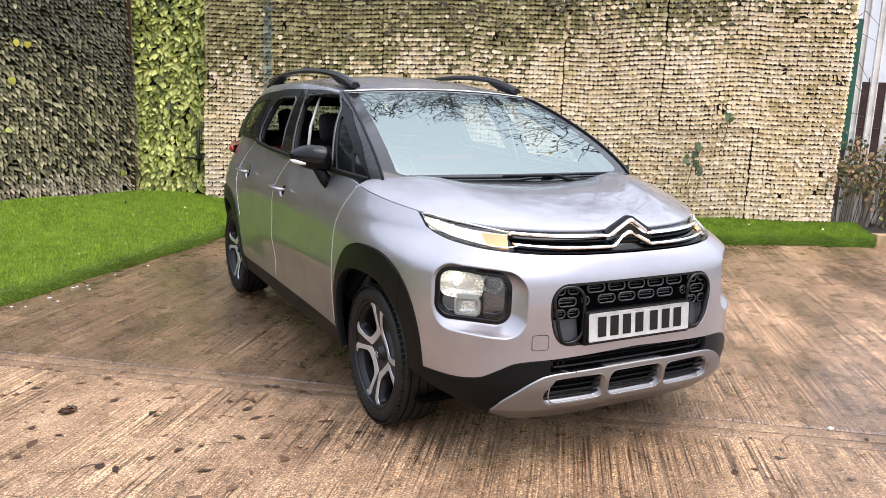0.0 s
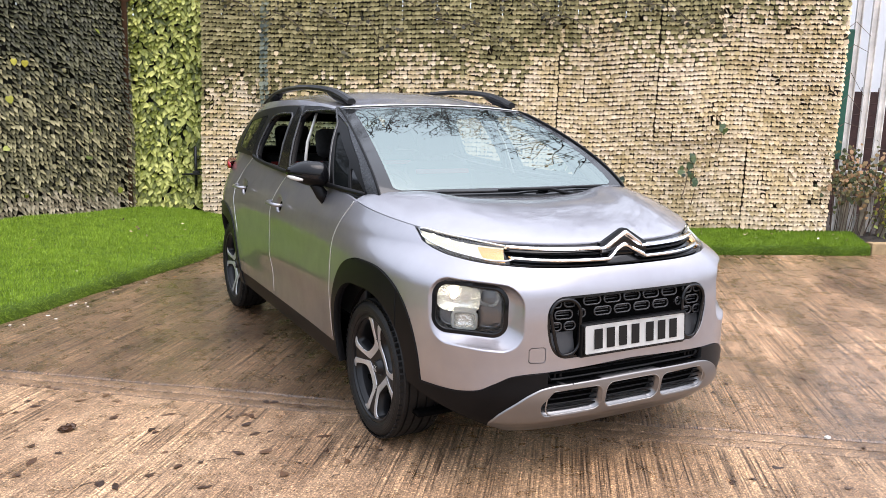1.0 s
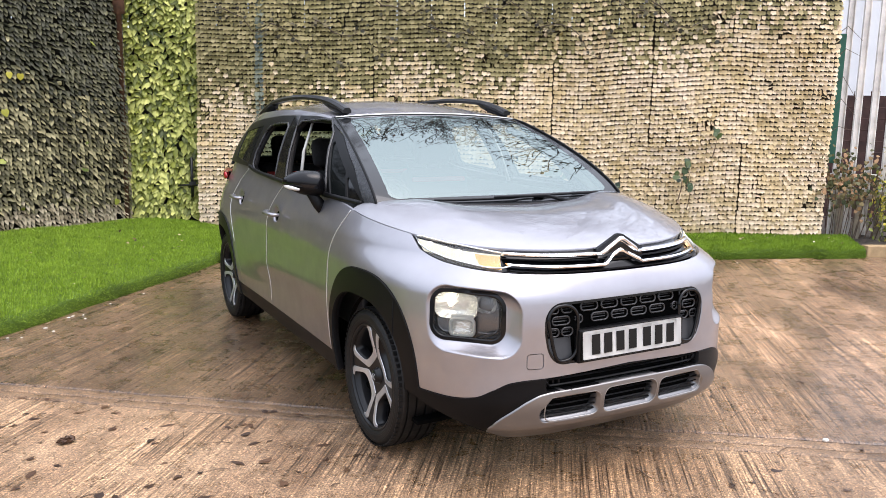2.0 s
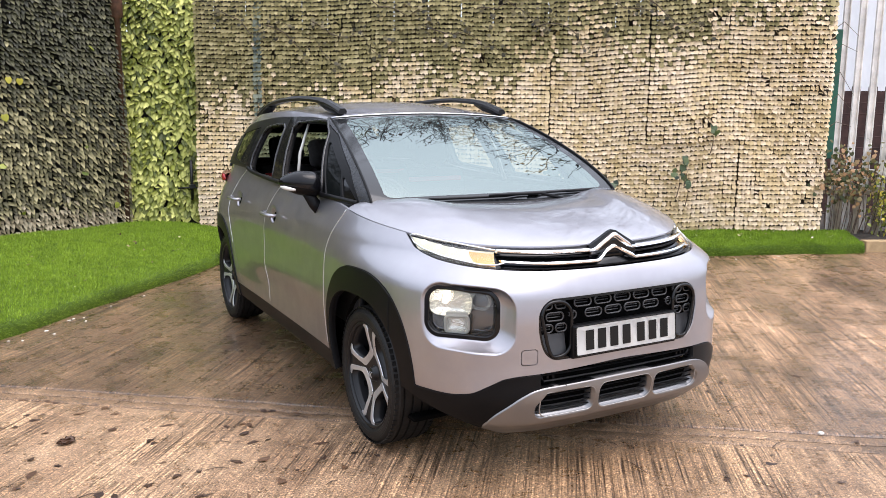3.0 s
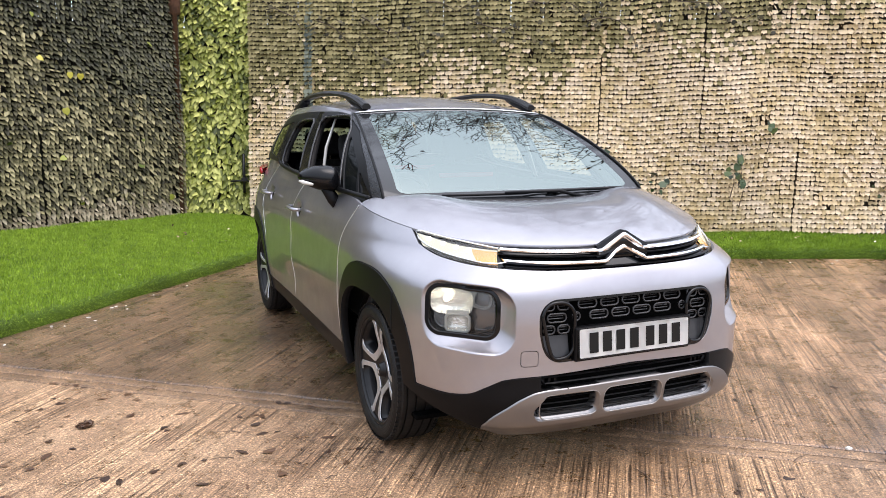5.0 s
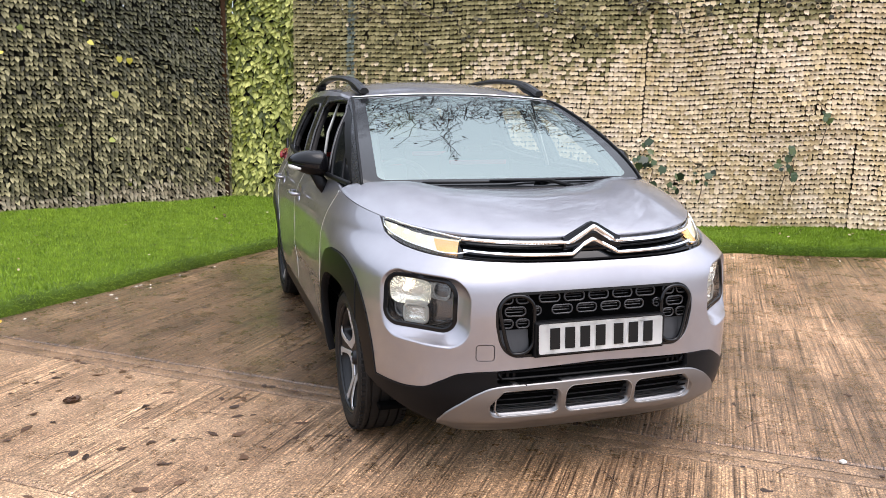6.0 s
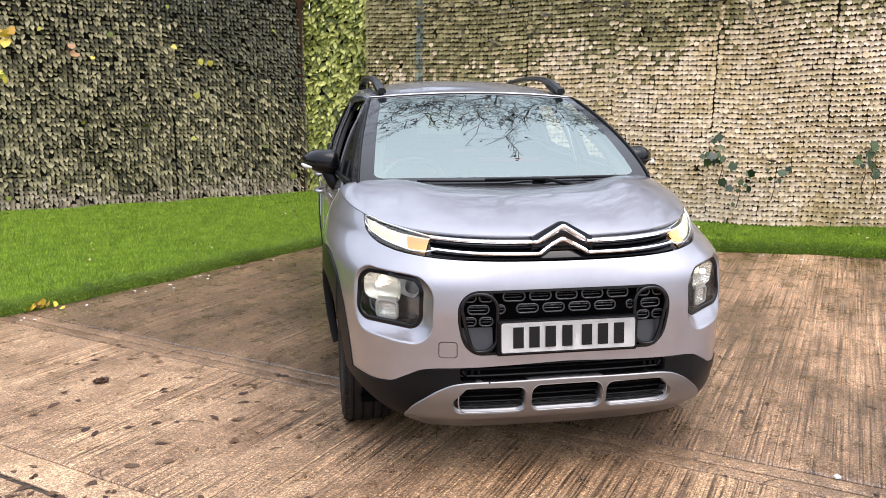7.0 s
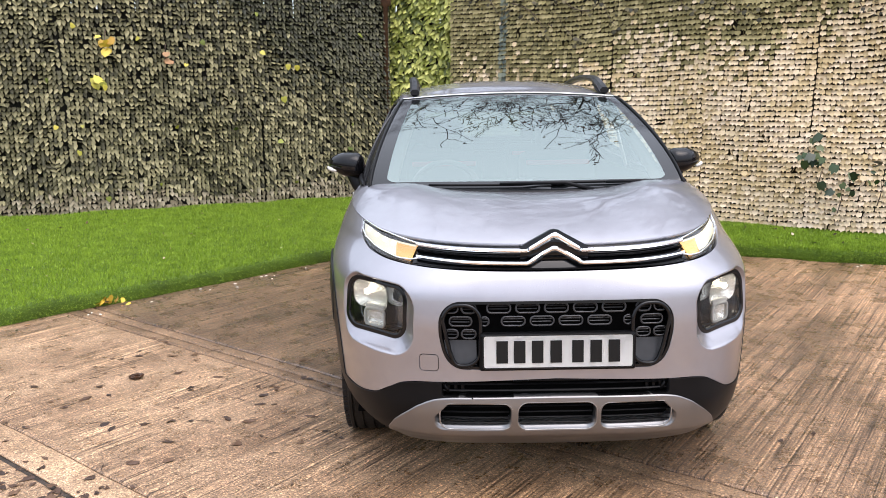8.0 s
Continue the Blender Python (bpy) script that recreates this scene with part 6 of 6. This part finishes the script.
def seat(x, y, front_row=True):
    st = new("car_seat")
    st.parent = car
    tagged(st, "dark cloth seat with a red stripe")
    bm = bmesh.new()
    box(bm, (x, y - 0.22, 0.58), (0.5, 0.52, 0.16), bevel=0.05)
    part("seat_base", bm, M_fabric, st, smooth=True)
    bm = bmesh.new()
    tilt = pose(x, y + 0.05, 0.6, -14, 0, 0)
    box(bm, (0, 0, 0.26), (0.48, 0.14, 0.56), tilt, 0.05)
    part("seat_back", bm, M_fabric, st, smooth=True)
    bm = bmesh.new()
    box(bm, (0, -0.06, 0.455), (0.40, 0.03, 0.035), tilt, 0.008)
    part("seat_stripe", bm, M_red, st, "red stripe across the seat back")
    bm = bmesh.new()
    box(bm, (0, 0.0, 0.66), (0.26, 0.10, 0.18), tilt, 0.04)
    part("headrest", bm, M_fabric, st, smooth=True)
    for dx in (-0.05, 0.05):
        bm = bmesh.new()
        tube(bm, [tilt @ Vector((dx, 0, 0.5)), tilt @ Vector((dx, 0, 0.62))], 0.007, 6)
        part("headrest_post", bm, M_steel, st)


for x in (-0.36, 0.36):
    seat(x, 1.45)
    seat(x, 2.35, False)
bm = bmesh.new()
box(bm, (0, 1.5, 0.42), (1.5, 2.6, 0.03))
box(bm, (0, 2.95, 0.75), (1.45, 0.05, 0.6))
part("cabin_floor", bm, M_void, car)
for sx in (1, -1):
    bm = bmesh.new()
    box(bm, (sx * 0.745, 1.45, 0.75), (0.03, 2.5, 0.58), bevel=0.01)
    part("door_card", bm, M_dash, car, "dark inner door trim")
    bm = bmesh.new()
    tube(bm, [(sx * 0.715, 1.23, 1.06), (sx * 0.672, 1.285, 1.26), (sx * 0.592, 1.34, 1.44)], [0.016, 0.014, 0.012], 10, 0.6, Vector((1, 0, 0)))
    part("pillar_trim", bm, M_cream, car, "pale inner pillar trim", True)
    bm = bmesh.new()
    e = 6 if sx < 0 else nq - 7
    tube(bm, [Vector(WS[e, j]) + Vector((-sx * 0.03, 0.03, -0.045)) for j in range(4, 90, 8)], 0.034, 8, 0.6)
    part("pillar_trim", bm, M_cream, car, "pale inner windscreen pillar trim", True)


# ---- beyond the end of the back fence: palings, shrub, shed ----
M_galv = mat("pale_galvanised", (0.74, 0.71, 0.66), 0.5, 0.2, vary=0.22, scale=7, bump=0.2, bscale=60, bdist=0.002)
M_green = mat("green_board", (0.012, 0.10, 0.06), 0.5, vary=0.2, scale=5)
M_timber = mat("grey_timber", (0.26, 0.22, 0.16), 0.8, vary=0.35, scale=12, bump=0.5, bscale=50, bdist=0.004)
M_sleeper = mat("tan_timber", (0.36, 0.25, 0.13), 0.8, vary=0.3, scale=9, bump=0.4, bscale=40, bdist=0.004)
M_twig = mat("brown_stems", (0.09, 0.06, 0.04), 0.8, vary=0.4, scale=30)
M_white = mat("white_cladding", (0.78, 0.79, 0.80), 0.5, vary=0.06, scale=2)
M_brick = mat("dark_red_brick", (0.05, 0.022, 0.018), 0.85, vary=0.4, scale=6, bump=0.4, bscale=30, bdist=0.006)
WD = (0.827, -0.562)


def at_wall(u, c, z=0.0):
    """A place by its distance along the back fence's line from the yard's corner and its depth c."""
    return Vector((WN[0] * c + WD[0] * u, WN[1] * c + WD[1] * u, z))


WROT = Matrix.Rotation(math.atan2(WD[1], WD[0]), 4, "Z")
u_of = lambda x, y: WD[0] * x + WD[1] * y
fence = new("palisade_fence")
tagged(fence, "pale galvanised palisade fence beside the leaf screen", "fence")
for u in (3.545, 3.715, 3.89, 4.07, 4.25, 4.43):
    bm = bmesh.new()
    p = at_wall(u, 5.52)
    box(bm, (0, 0, 1.75), (0.062, 0.012, 2.95), Matrix.Translation(p) @ WROT, 0.003)
    box(bm, (0.031, -0.014, 1.75), (0.012, 0.034, 2.95), Matrix.Translation(p) @ WROT, 0.003)
    box(bm, (-0.031, -0.014, 1.75), (0.012, 0.034, 2.95), Matrix.Translation(p) @ WROT, 0.003)
    part("paling", bm, M_galv, fence)
for z in (2.90, 0.95):
    bm = bmesh.new()
    box(bm, at_wall(4.2, 5.57, z) * 0, (2.0, 0.04, 0.035), Matrix.Translation(at_wall(4.2, 5.57, z)) @ WROT, 0.004)
    part("fence_rail", bm, M_galv, fence)
bm = bmesh.new()
box(bm, (0, 0, 0), (0.115, 0.02, 1.42), Matrix.Translation(at_wall(3.445, 5.47, 1.80)) @ WROT, 0.004)
tagged(part("board", bm, M_green), "narrow dark green board behind the pale palings", "board")
low = new("timber_fence")
tagged(low, "low weathered timber fence at the foot of the palings", "fence")
for u in (3.60, 3.80, 4.02, 4.25):
    bm = bmesh.new()
    box(bm, (0, 0, 0), (0.075, 0.04, 0.72), Matrix.Translation(at_wall(u, 5.44, 0.42)) @ WROT, 0.006)
    part("timber_post", bm, M_timber, low)
bm = bmesh.new()
box(bm, (0, 0, 0), (1.1, 0.06, 0.055), Matrix.Translation(at_wall(3.95, 5.40, 0.72)) @ WROT, 0.008)
part("timber_rail", bm, M_timber, low)
bm = bmesh.new()
box(bm, (0, 0, 0), (1.8, 0.12, 0.16), Matrix.Translation((6.62, 1.62, 0.16)) @ Matrix.Rotation(radians(-24), 4, "Z"), 0.01)
tagged(part("timber_sleeper", bm, M_sleeper), "tan timber sleeper edging the soil bed", "sleeper")
# soil bed
bx, by = np.meshgrid(np.linspace(0, 1, 24), np.linspace(0, 1, 14), indexing="ij")
BX = 5.74 + 2.2 * bx + 0.35 * by
BY = 1.96 - 0.95 * bx + 0.95 * by
BZ = 0.20 + 0.10 * by + 0.025 * np.sin(BX * 17) * np.cos(BY * 13)
tagged(sheet(np.dstack([BX, BY, BZ])).put("soil_bed", M_soil, None, rim=0.25), "dark soil bed with leaf litter beside the turf", "soil bed", kind="structure")
# shed far behind
shed = new("shed")
tagged(shed, "white clad shed on a dark red brick base", "building")
for nm, z0, z1, m in (("wall_base", -0.1, 2.0, M_brick), ("wall_top", 2.0, 5.2, M_white)):
    bm = bmesh.new()
    box(bm, (0, 0, 0), (9.0, 0.2, z1 - z0), Matrix.Translation(at_wall(8.2, 9.2, (z0 + z1) / 2)) @ WROT, 0.01)
    part(nm, bm, m, shed)
for k in range(14):
    bm = bmesh.new()
    box(bm, (0, 0, 0), (0.05, 0.03, 3.2), Matrix.Translation(at_wall(4.0 + 0.6 * k, 9.08, 3.6)) @ WROT, 0.004)
    part("cladding_rib", bm, M_white, shed)
cage = new("wire_cage")
tagged(cage, "dark red wire cage behind the palings", "cage")
for i in range(14):
    bm = bmesh.new()
    tube(bm, [at_wall(3.4 + 0.1 * i, 6.6, 0.2), at_wall(3.4 + 0.1 * i, 6.6, 1.95)], 0.006, 5)
    part("cage_wire", bm, M_brick, cage)
for i in range(12):
    bm = bmesh.new()
    tube(bm, [at_wall(3.35, 6.6, 0.35 + 0.14 * i), at_wall(4.8, 6.6, 0.35 + 0.14 * i)], 0.006, 5)
    part("cage_wire", bm, M_brick, cage)

M_ivy = island_mat("dark_ivy", [(0.2, (0.015, 0.03, 0.012)), (0.5, (0.035, 0.065, 0.02)), (0.85, (0.08, 0.11, 0.035))], 0.35, noise_mix=0.2)
M_shrub = island_mat("shrub_leaves", [(0.2, (0.07, 0.10, 0.015)), (0.5, (0.22, 0.25, 0.035)), (0.85, (0.55, 0.46, 0.06))], 0.5, noise_mix=0.2)
M_bramble = island_mat("bramble_leaves", [(0.2, (0.035, 0.05, 0.012)), (0.55, (0.13, 0.11, 0.035)), (0.85, (0.34, 0.19, 0.09))], 0.6, noise_mix=0.2)
M_yellow = island_mat("yellow_leaves", [(0.2, (0.35, 0.2, 0.02)), (0.6, (0.6, 0.42, 0.04)), (0.9, (0.7, 0.55, 0.1))], 0.5, noise_mix=0.2)
M_dusty_scrap = island_mat("pale_scraps", [(0.2, (0.25, 0.18, 0.09)), (0.6, (0.5, 0.42, 0.26)), (0.9, (0.7, 0.65, 0.5))], 0.6, noise_mix=0.2)
M_dry = island_mat("dry_litter", [(0.2, (0.03, 0.014, 0.008)), (0.6, (0.07, 0.034, 0.017)), (0.9, (0.15, 0.08, 0.04))], 0.4, noise_mix=0.2)


def leaf_cloud(centres, spread, count, size, rng, face=None):
    """Frames of loose leaves round some points."""
    c = np.array(centres, float)[rng.integers(0, len(centres), count)]
    base = c + rng.normal(0, 1, (count, 3)) * np.array(spread)
    q = rng.normal(0, 1, (count, 3))
    if face is not None:
        q = q * 0.45 + np.array(face)
    ao = q / np.linalg.norm(q, axis=1)[:, None]
    t = rng.normal(0, 0.5, (count, 3)) + np.array([0, 0, 1.0])
    au = np.cross(t, ao)
    au /= np.linalg.norm(au, axis=1)[:, None]
    az = np.cross(ao, au)
    return base, au, ao, az, size * (0.6 + 0.7 * rng.random(count))


def leaf_mesh(frames, kind):
    base, au, ao, az, s = frames
    V, T = leaf_shape(kind)
    W = base[:, None] + s[:, None, None] * (V[None, :, 0:1] * au[:, None] + V[None, :, 1:2] * ao[:, None] + V[None, :, 2:3] * az[:, None])
    return W.reshape(-1, 3), (T[None] + (np.arange(len(base)) * len(V))[:, None, None]).reshape(-1, 3)


def plant(name, label, category, stems, frames, kind, m):
    ob = new(name)
    tagged(ob, label, category)
    for pts in stems:
        bm = bmesh.new()
        tube(bm, pts, [0.006 - 0.004 * i / (len(pts) - 1) for i in range(len(pts))], 5)
        part("stem", bm, M_twig, ob)
    P, T = leaf_mesh(frames, kind)
    lv = scatter_mesh("leaves", P, T, m, "", "")
    lv.parent = ob
    return ob


rng = np.random.default_rng(21)
yard = (-WN[0], -WN[1], 0.1)
for (x, y, z), n, sp, sz in (((4.66, 3.14, 1.38), 5, 0.035, 0.075), ((4.42, 3.27, 1.02), 5, 0.03, 0.08), ((4.36, 3.31, 0.90), 7, 0.05, 0.085), ((4.44, 3.26, 0.78), 4, 0.03, 0.08),
                             ((3.30, 4.08, 0.88), 16, 0.10, 0.085), ((3.72, 3.78, 0.72), 9, 0.10, 0.08), ((3.46, 3.98, 0.62), 8, 0.09, 0.08)):
    c = np.array((x, y, z)) + np.array(yard) * 0.10
    st = [[Vector(c) + Vector((0, 0.02, -0.25)), Vector(c) + Vector((0.02, 0, -0.1)), Vector(c)]]
    plant("ivy_sprig", "dark green ivy sprig growing through the bleached screen", "ivy", st, leaf_cloud([c], (sp, sp * 0.5, sp), n, sz, rng, yard), "ivy", M_ivy)
lf = (0.426, -0.905, 0.1)
for (x, y, z), n, sz, m, lab in (((-3.98, 5.26, 2.02), 8, 0.10, M_yellow, "yellow autumn leaves caught in the weathered leaf screen"), ((-3.45, 5.55, 1.90), 3, 0.085, M_bramble, "orange-brown leaf caught in the weathered leaf screen"),
                              ((-4.05, 5.22, 1.62), 6, 0.09, M_shrub, "pale green leaves growing through the weathered screen")):
    c = np.array((x, y, z)) + np.array(lf) * 0.13
    plant("leaf_sprig", lab, "leaves", [[Vector(c) + Vector((0, 0.05, 0.15)), Vector(c)]], leaf_cloud([c], (0.05, 0.02, 0.05), n, sz, rng, lf), "broad", m)
pale = [(x, 6.79 + 0.471 * (x + 1.0), z) for x, z in zip(rng.uniform(-6, -1.1, 30), rng.uniform(0.35, 2.5, 30))]
fr = leaf_cloud([(0, 0, 0)], (0, 0, 0), 30, 0.062, rng, lf)
fr = (np.array(pale) + np.array(lf) * 0.085, *fr[1:])
P, T = leaf_mesh(fr, "broad")
scatter_mesh("pale_leaves", P, T, M_shrub, "few pale yellow-green leaves dotted over the weathered screen", "leaves")

c0 = at_wall(4.05, 5.32, 0.95)
cs = [tuple(at_wall(u, 5.32, z)) for u, z in ((3.42, 0.80), (3.50, 0.95), (3.62, 0.85), (3.75, 0.8), (3.56, 1.0), (3.84, 0.95))]
stems = [[at_wall(3.45 + 0.06 * k, 5.38, 0.25), at_wall(3.42 + 0.08 * k, 5.33, 0.6 + 0.05 * (k % 3)), at_wall(3.38 + 0.09 * k, 5.30, 0.95 + 0.08 * (k % 4))] for k in range(9)]
stems += [[at_wall(3.5 + 0.055 * k, 5.42, 0.2), at_wall(3.5 + 0.06 * k, 5.38, 0.45), at_wall(3.49 + 0.055 * k + 0.03 * (k % 3), 5.36, 0.7 + 0.05 * (k % 4))] for k in range(14)]
plant("bramble", "brown and green bramble climbing the low timber fence", "bramble", stems, leaf_cloud(cs, (0.09, 0.06, 0.13), 420, 0.042, rng, yard), "broad", M_bramble)
cs = [tuple(at_wall(u, 5.25, z)) for u, z in ((4.02, 0.55), (4.10, 0.8), (4.2, 1.0), (4.15, 0.35), (4.3, 0.7), (4.25, 1.25))]
stems = [[at_wall(4.1 + 0.03 * k, 5.3, 0.22), at_wall(4.05 + 0.06 * k, 5.25, 0.7), at_wall(4.02 + 0.07 * k, 5.2, 1.25)] for k in range(6)]
plant("shrub", "yellow-green leafy shrub in the soil bed", "shrub", stems, leaf_cloud(cs, (0.10, 0.09, 0.16), 900, 0.042, rng), "oval", M_shrub)
for k in range(5):
    bm = bmesh.new()
    a = at_wall(3.35, 5.36, 1.4 + 0.27 * k)
    tube(bm, [a, a + Vector((0.12, -0.05, 0.10 + 0.03 * (k % 2))), a + Vector((0.26, -0.14, 0.05 - 0.1 * (k % 3)))], [0.006, 0.004, 0.002], 5)
    tagged(part("twig", bm, M_twig), "thin bare twig across the pale palings", "twig", "twigs")


# ---- bare trees behind the fence ----
def bare_tree(base, height, rng, label, lean=(0, 0), spread=0.62):
    tree = new("tree")
    tagged(tree, label, "tree")
    segs = []

    def grow(p, d, length, rad, depth):
        pts, n = [p], 4 if depth < 3 else 3
        for i in range(n):
            d = (d + Vector(rng.normal(0, 0.16, 3)) + Vector((0, 0, 0.05))).normalized()
            pts.append(pts[-1] + d * length / n)
        segs.append((pts, rad, rad * 0.62, depth))
        if depth >= 7 or len(segs) > 6000:
            return
        kids = 3
        for k in range(kids):
            q = pts[-1] if k < 2 else pts[int(rng.integers(1, n))]
            nd = (d + Vector(rng.normal(0, spread, 3)) + Vector((0, 0, 0.12))).normalized()
            grow(q, nd, length * rng.uniform(0.66, 0.84), rad * 0.55, depth + 1)

    grow(Vector(base), Vector((lean[0], lean[1], 1)).normalized(), height * 0.25, height * 0.012, 0)
    trunk, crown = bmesh.new(), bmesh.new()
    tips = []
    for pts, r0, r1, depth in segs:
        n = len(pts)
        tube(trunk if depth < 2 else crown, pts, [max(0.008, r0 + (r1 - r0) * i / (n - 1)) for i in range(n)], 8 if depth < 2 else 4, cap=False)
        if depth >= 5:
            tips.append(tuple(pts[-1]))
    part("trunk", trunk, M_bark, tree, smooth=True)
    part("crown", crown, M_bark, tree, "bare twiggy branches")
    P, T = leaf_mesh(leaf_cloud(tips, (0.12, 0.12, 0.12), len(tips), 0.09, rng), "oval")
    lv = scatter_mesh("leaves", P, T, M_dry, "", "")
    lv.parent = tree
    return tree


M_bark = mat("bark", (0.035, 0.028, 0.022), 0.9, vary=0.4, scale=20)
rng = np.random.default_rng(5)
bare_tree((3.1, 9.3, 0), 15.0, rng, "tall nearly bare autumn tree behind the back fence", spread=0.7)
bare_tree((4.3, 9.0, 0), 13.6, rng, "twiggy bare tree standing further behind the fence", spread=0.7)
bare_tree((-2.6, 9.8, 0), 11.5, rng, "nearly bare tree behind the corner of the fences")


# ---- litter on the slabs ----
def litter_leaf(k):
    """A curled wet leaf lying flat, a ragged outline."""
    r = random.Random(k)
    bm = bmesh.new()
    n = 9
    mid = bm.verts.new((0, 0, 0.006))
    rim = [bm.verts.new(((0.35 + 0.85 * r.random()) * math.cos(a) * 0.026, (0.35 + 0.9 * r.random()) * math.sin(a) * 0.013, 0.001 + 0.009 * r.random())) for a in (2 * math.pi * i / n for i in range(n))]
    for i in range(n):
        bm.faces.new((mid, rim[i], rim[(i + 1) % n]))
    me = bpy.data.meshes.new("fallen_leaf")
    bm.to_mesh(me)
    bm.free()
    me.materials.append(M_dry)
    return me


rng = np.random.default_rng(8)
shapes = [litter_leaf(k) for k in range(6)]
spots = []
while len(spots) < 190:
    e, n = rng.uniform(-2.6, 1.8), rng.uniform(-2.1, 1.4)
    x, y = e * JD[0] + n * JN[0], e * JD[1] + n * JN[1]
    if abs(x) < 0.95 and y > -0.85:
        continue
    if n > 0 and rng.random() < 0.6:
        continue
    spots.append((x, y))
for cx, cy, n in ((-2.12, -0.49, 7), (-2.04, -0.60, 9), (-1.89, -0.64, 8), (-1.74, -0.68, 7), (-2.3, -0.35, 6), (-2.4, -0.75, 6), (-0.93, -0.13, 4)):
    spots += [(cx + rng.normal(0, 0.05), cy + rng.normal(0, 0.03)) for _ in range(n)]
for i, (x, y) in enumerate(spots):
    lf_ob = new("fallen_leaf", shapes[i % 6])
    s = rng.uniform(0.35, 1.5)
    lf_ob.matrix_world = pose(x, y, float(gz(x, y)) + 0.001, 0, 0, rng.uniform(0, 360)) @ Matrix.Diagonal((s, s, 0.5, 1))
    tagged(lf_ob, "dark wet fallen leaf stuck on the concrete", "leaf", "fallen leaves")
for i in range(54):
    e, n = rng.uniform(-2.6, 1.4), rng.uniform(-2.0, 0.2)
    x, y, a, L = e * JD[0] + n * JN[0], e * JD[1] + n * JN[1], rng.uniform(0, math.pi), rng.uniform(0.02, 0.07)
    z = float(gz(x, y)) + 0.003
    bm = bmesh.new()
    dx, dy = L * math.cos(a), L * math.sin(a)
    tube(bm, [(x - dx, y - dy, z), (x, y + 0.004, z + 0.004), (x + dx, y + dy, z)], [0.0015, 0.002, 0.001], 5)
    tagged(part("twig", bm, M_twig), "thin dark twig lying on the concrete", "twig", "twigs")
M_chip = mat("pale_chip", (0.7, 0.68, 0.62), 0.7, vary=0.2, scale=40)
for i in range(34):
    t = rng.random()
    if i < 22:
        x = -3.4 + 3.0 * t
        y = 2.6 + 1.1 * (x + 2.35) - 0.10 - 0.25 * rng.random() ** 2
    else:
        x = 2.2 + 3.0 * t
        y = 3.50 - 0.457 * (x - 2.2) - 0.10 - 0.2 * rng.random() ** 2
    bm = bmesh.new()
    bmesh.ops.create_icosphere(bm, subdivisions=1, radius=1.0, matrix=pose(x, y, float(gz(x, y)) + 0.004, 0, 0, rng.uniform(0, 180)) @ Matrix.Diagonal((rng.uniform(0.006, 0.02), rng.uniform(0.005, 0.01), 0.005, 1)))
    tagged(part("pebble", bm, M_chip if i % 3 else M_bramble), "small pale chip lying at the turf's edge", "pebble", "chips at the turf edge")
bm = bmesh.new()
bmesh.ops.create_icosphere(bm, subdivisions=3, radius=1.0, matrix=pose(-2.03, 0.585, 0.004, 0, 0, 20) @ Matrix.Diagonal((0.036, 0.024, 0.012, 1)))
for v in bm.verts:
    v.co += Vector(rng.normal(0, 0.004, 3))
tagged(part("debris_clump", bm, M_dry), "dark clump of wet debris on the concrete", "debris")
bm = bmesh.new()
box(bm, (1.055, -0.955, float(gz(1.055, -0.955)) + 0.009), (0.026, 0.02, 0.012), bevel=0.004)
tagged(part("pebble", bm, M_chip), "pale stone lying in the slab joint", "stone")
tips = [(-2.86 + 0.1 * rng.random(), 2.07 + 0.08 * rng.random(), 0.03) for _ in range(8)]
plant("weed", "yellowing weed tuft at the foot of the turf", "weed", [[Vector((-2.86, 2.08, 0)), Vector(t)] for t in tips], leaf_cloud(tips, (0.05, 0.04, 0.02), 26, 0.045, rng), "oval", M_yellow)
P = []
for k, A in enumerate((turf_left, turf_right)):
    ii = rng.integers(2, A.shape[0] - 2, 60)
    jj = rng.integers(7, A.shape[1] - 2, 60)
    P += [A[i, j] + np.array([0, 0, 0.026]) for i, j in zip(ii, jj)]
fr = leaf_cloud([(0, 0, 0)], (0, 0, 0), len(P), 0.03, rng, (0, 0, 1))
V, T = leaf_mesh((np.array(P), *fr[1:]), "oval")
scatter_mesh("leaf_scraps", V, T, M_dry, "small dark leaf scraps scattered over the turf", "leaves")
P = [A[i, j] + np.array([0, 0, 0.028]) for A in (turf_left, turf_right) for i, j in zip(rng.integers(2, A.shape[0] - 2, 40), rng.integers(6, A.shape[1] - 3, 40))]
fr = leaf_cloud([(0, 0, 0)], (0, 0, 0), len(P), 0.026, rng, (0, 0, 1))
V, T = leaf_mesh((np.array(P), *fr[1:]), "oval")
scatter_mesh("leaf_scraps", V, T, M_dusty_scrap, "few pale leaf scraps scattered over the turf", "leaves")
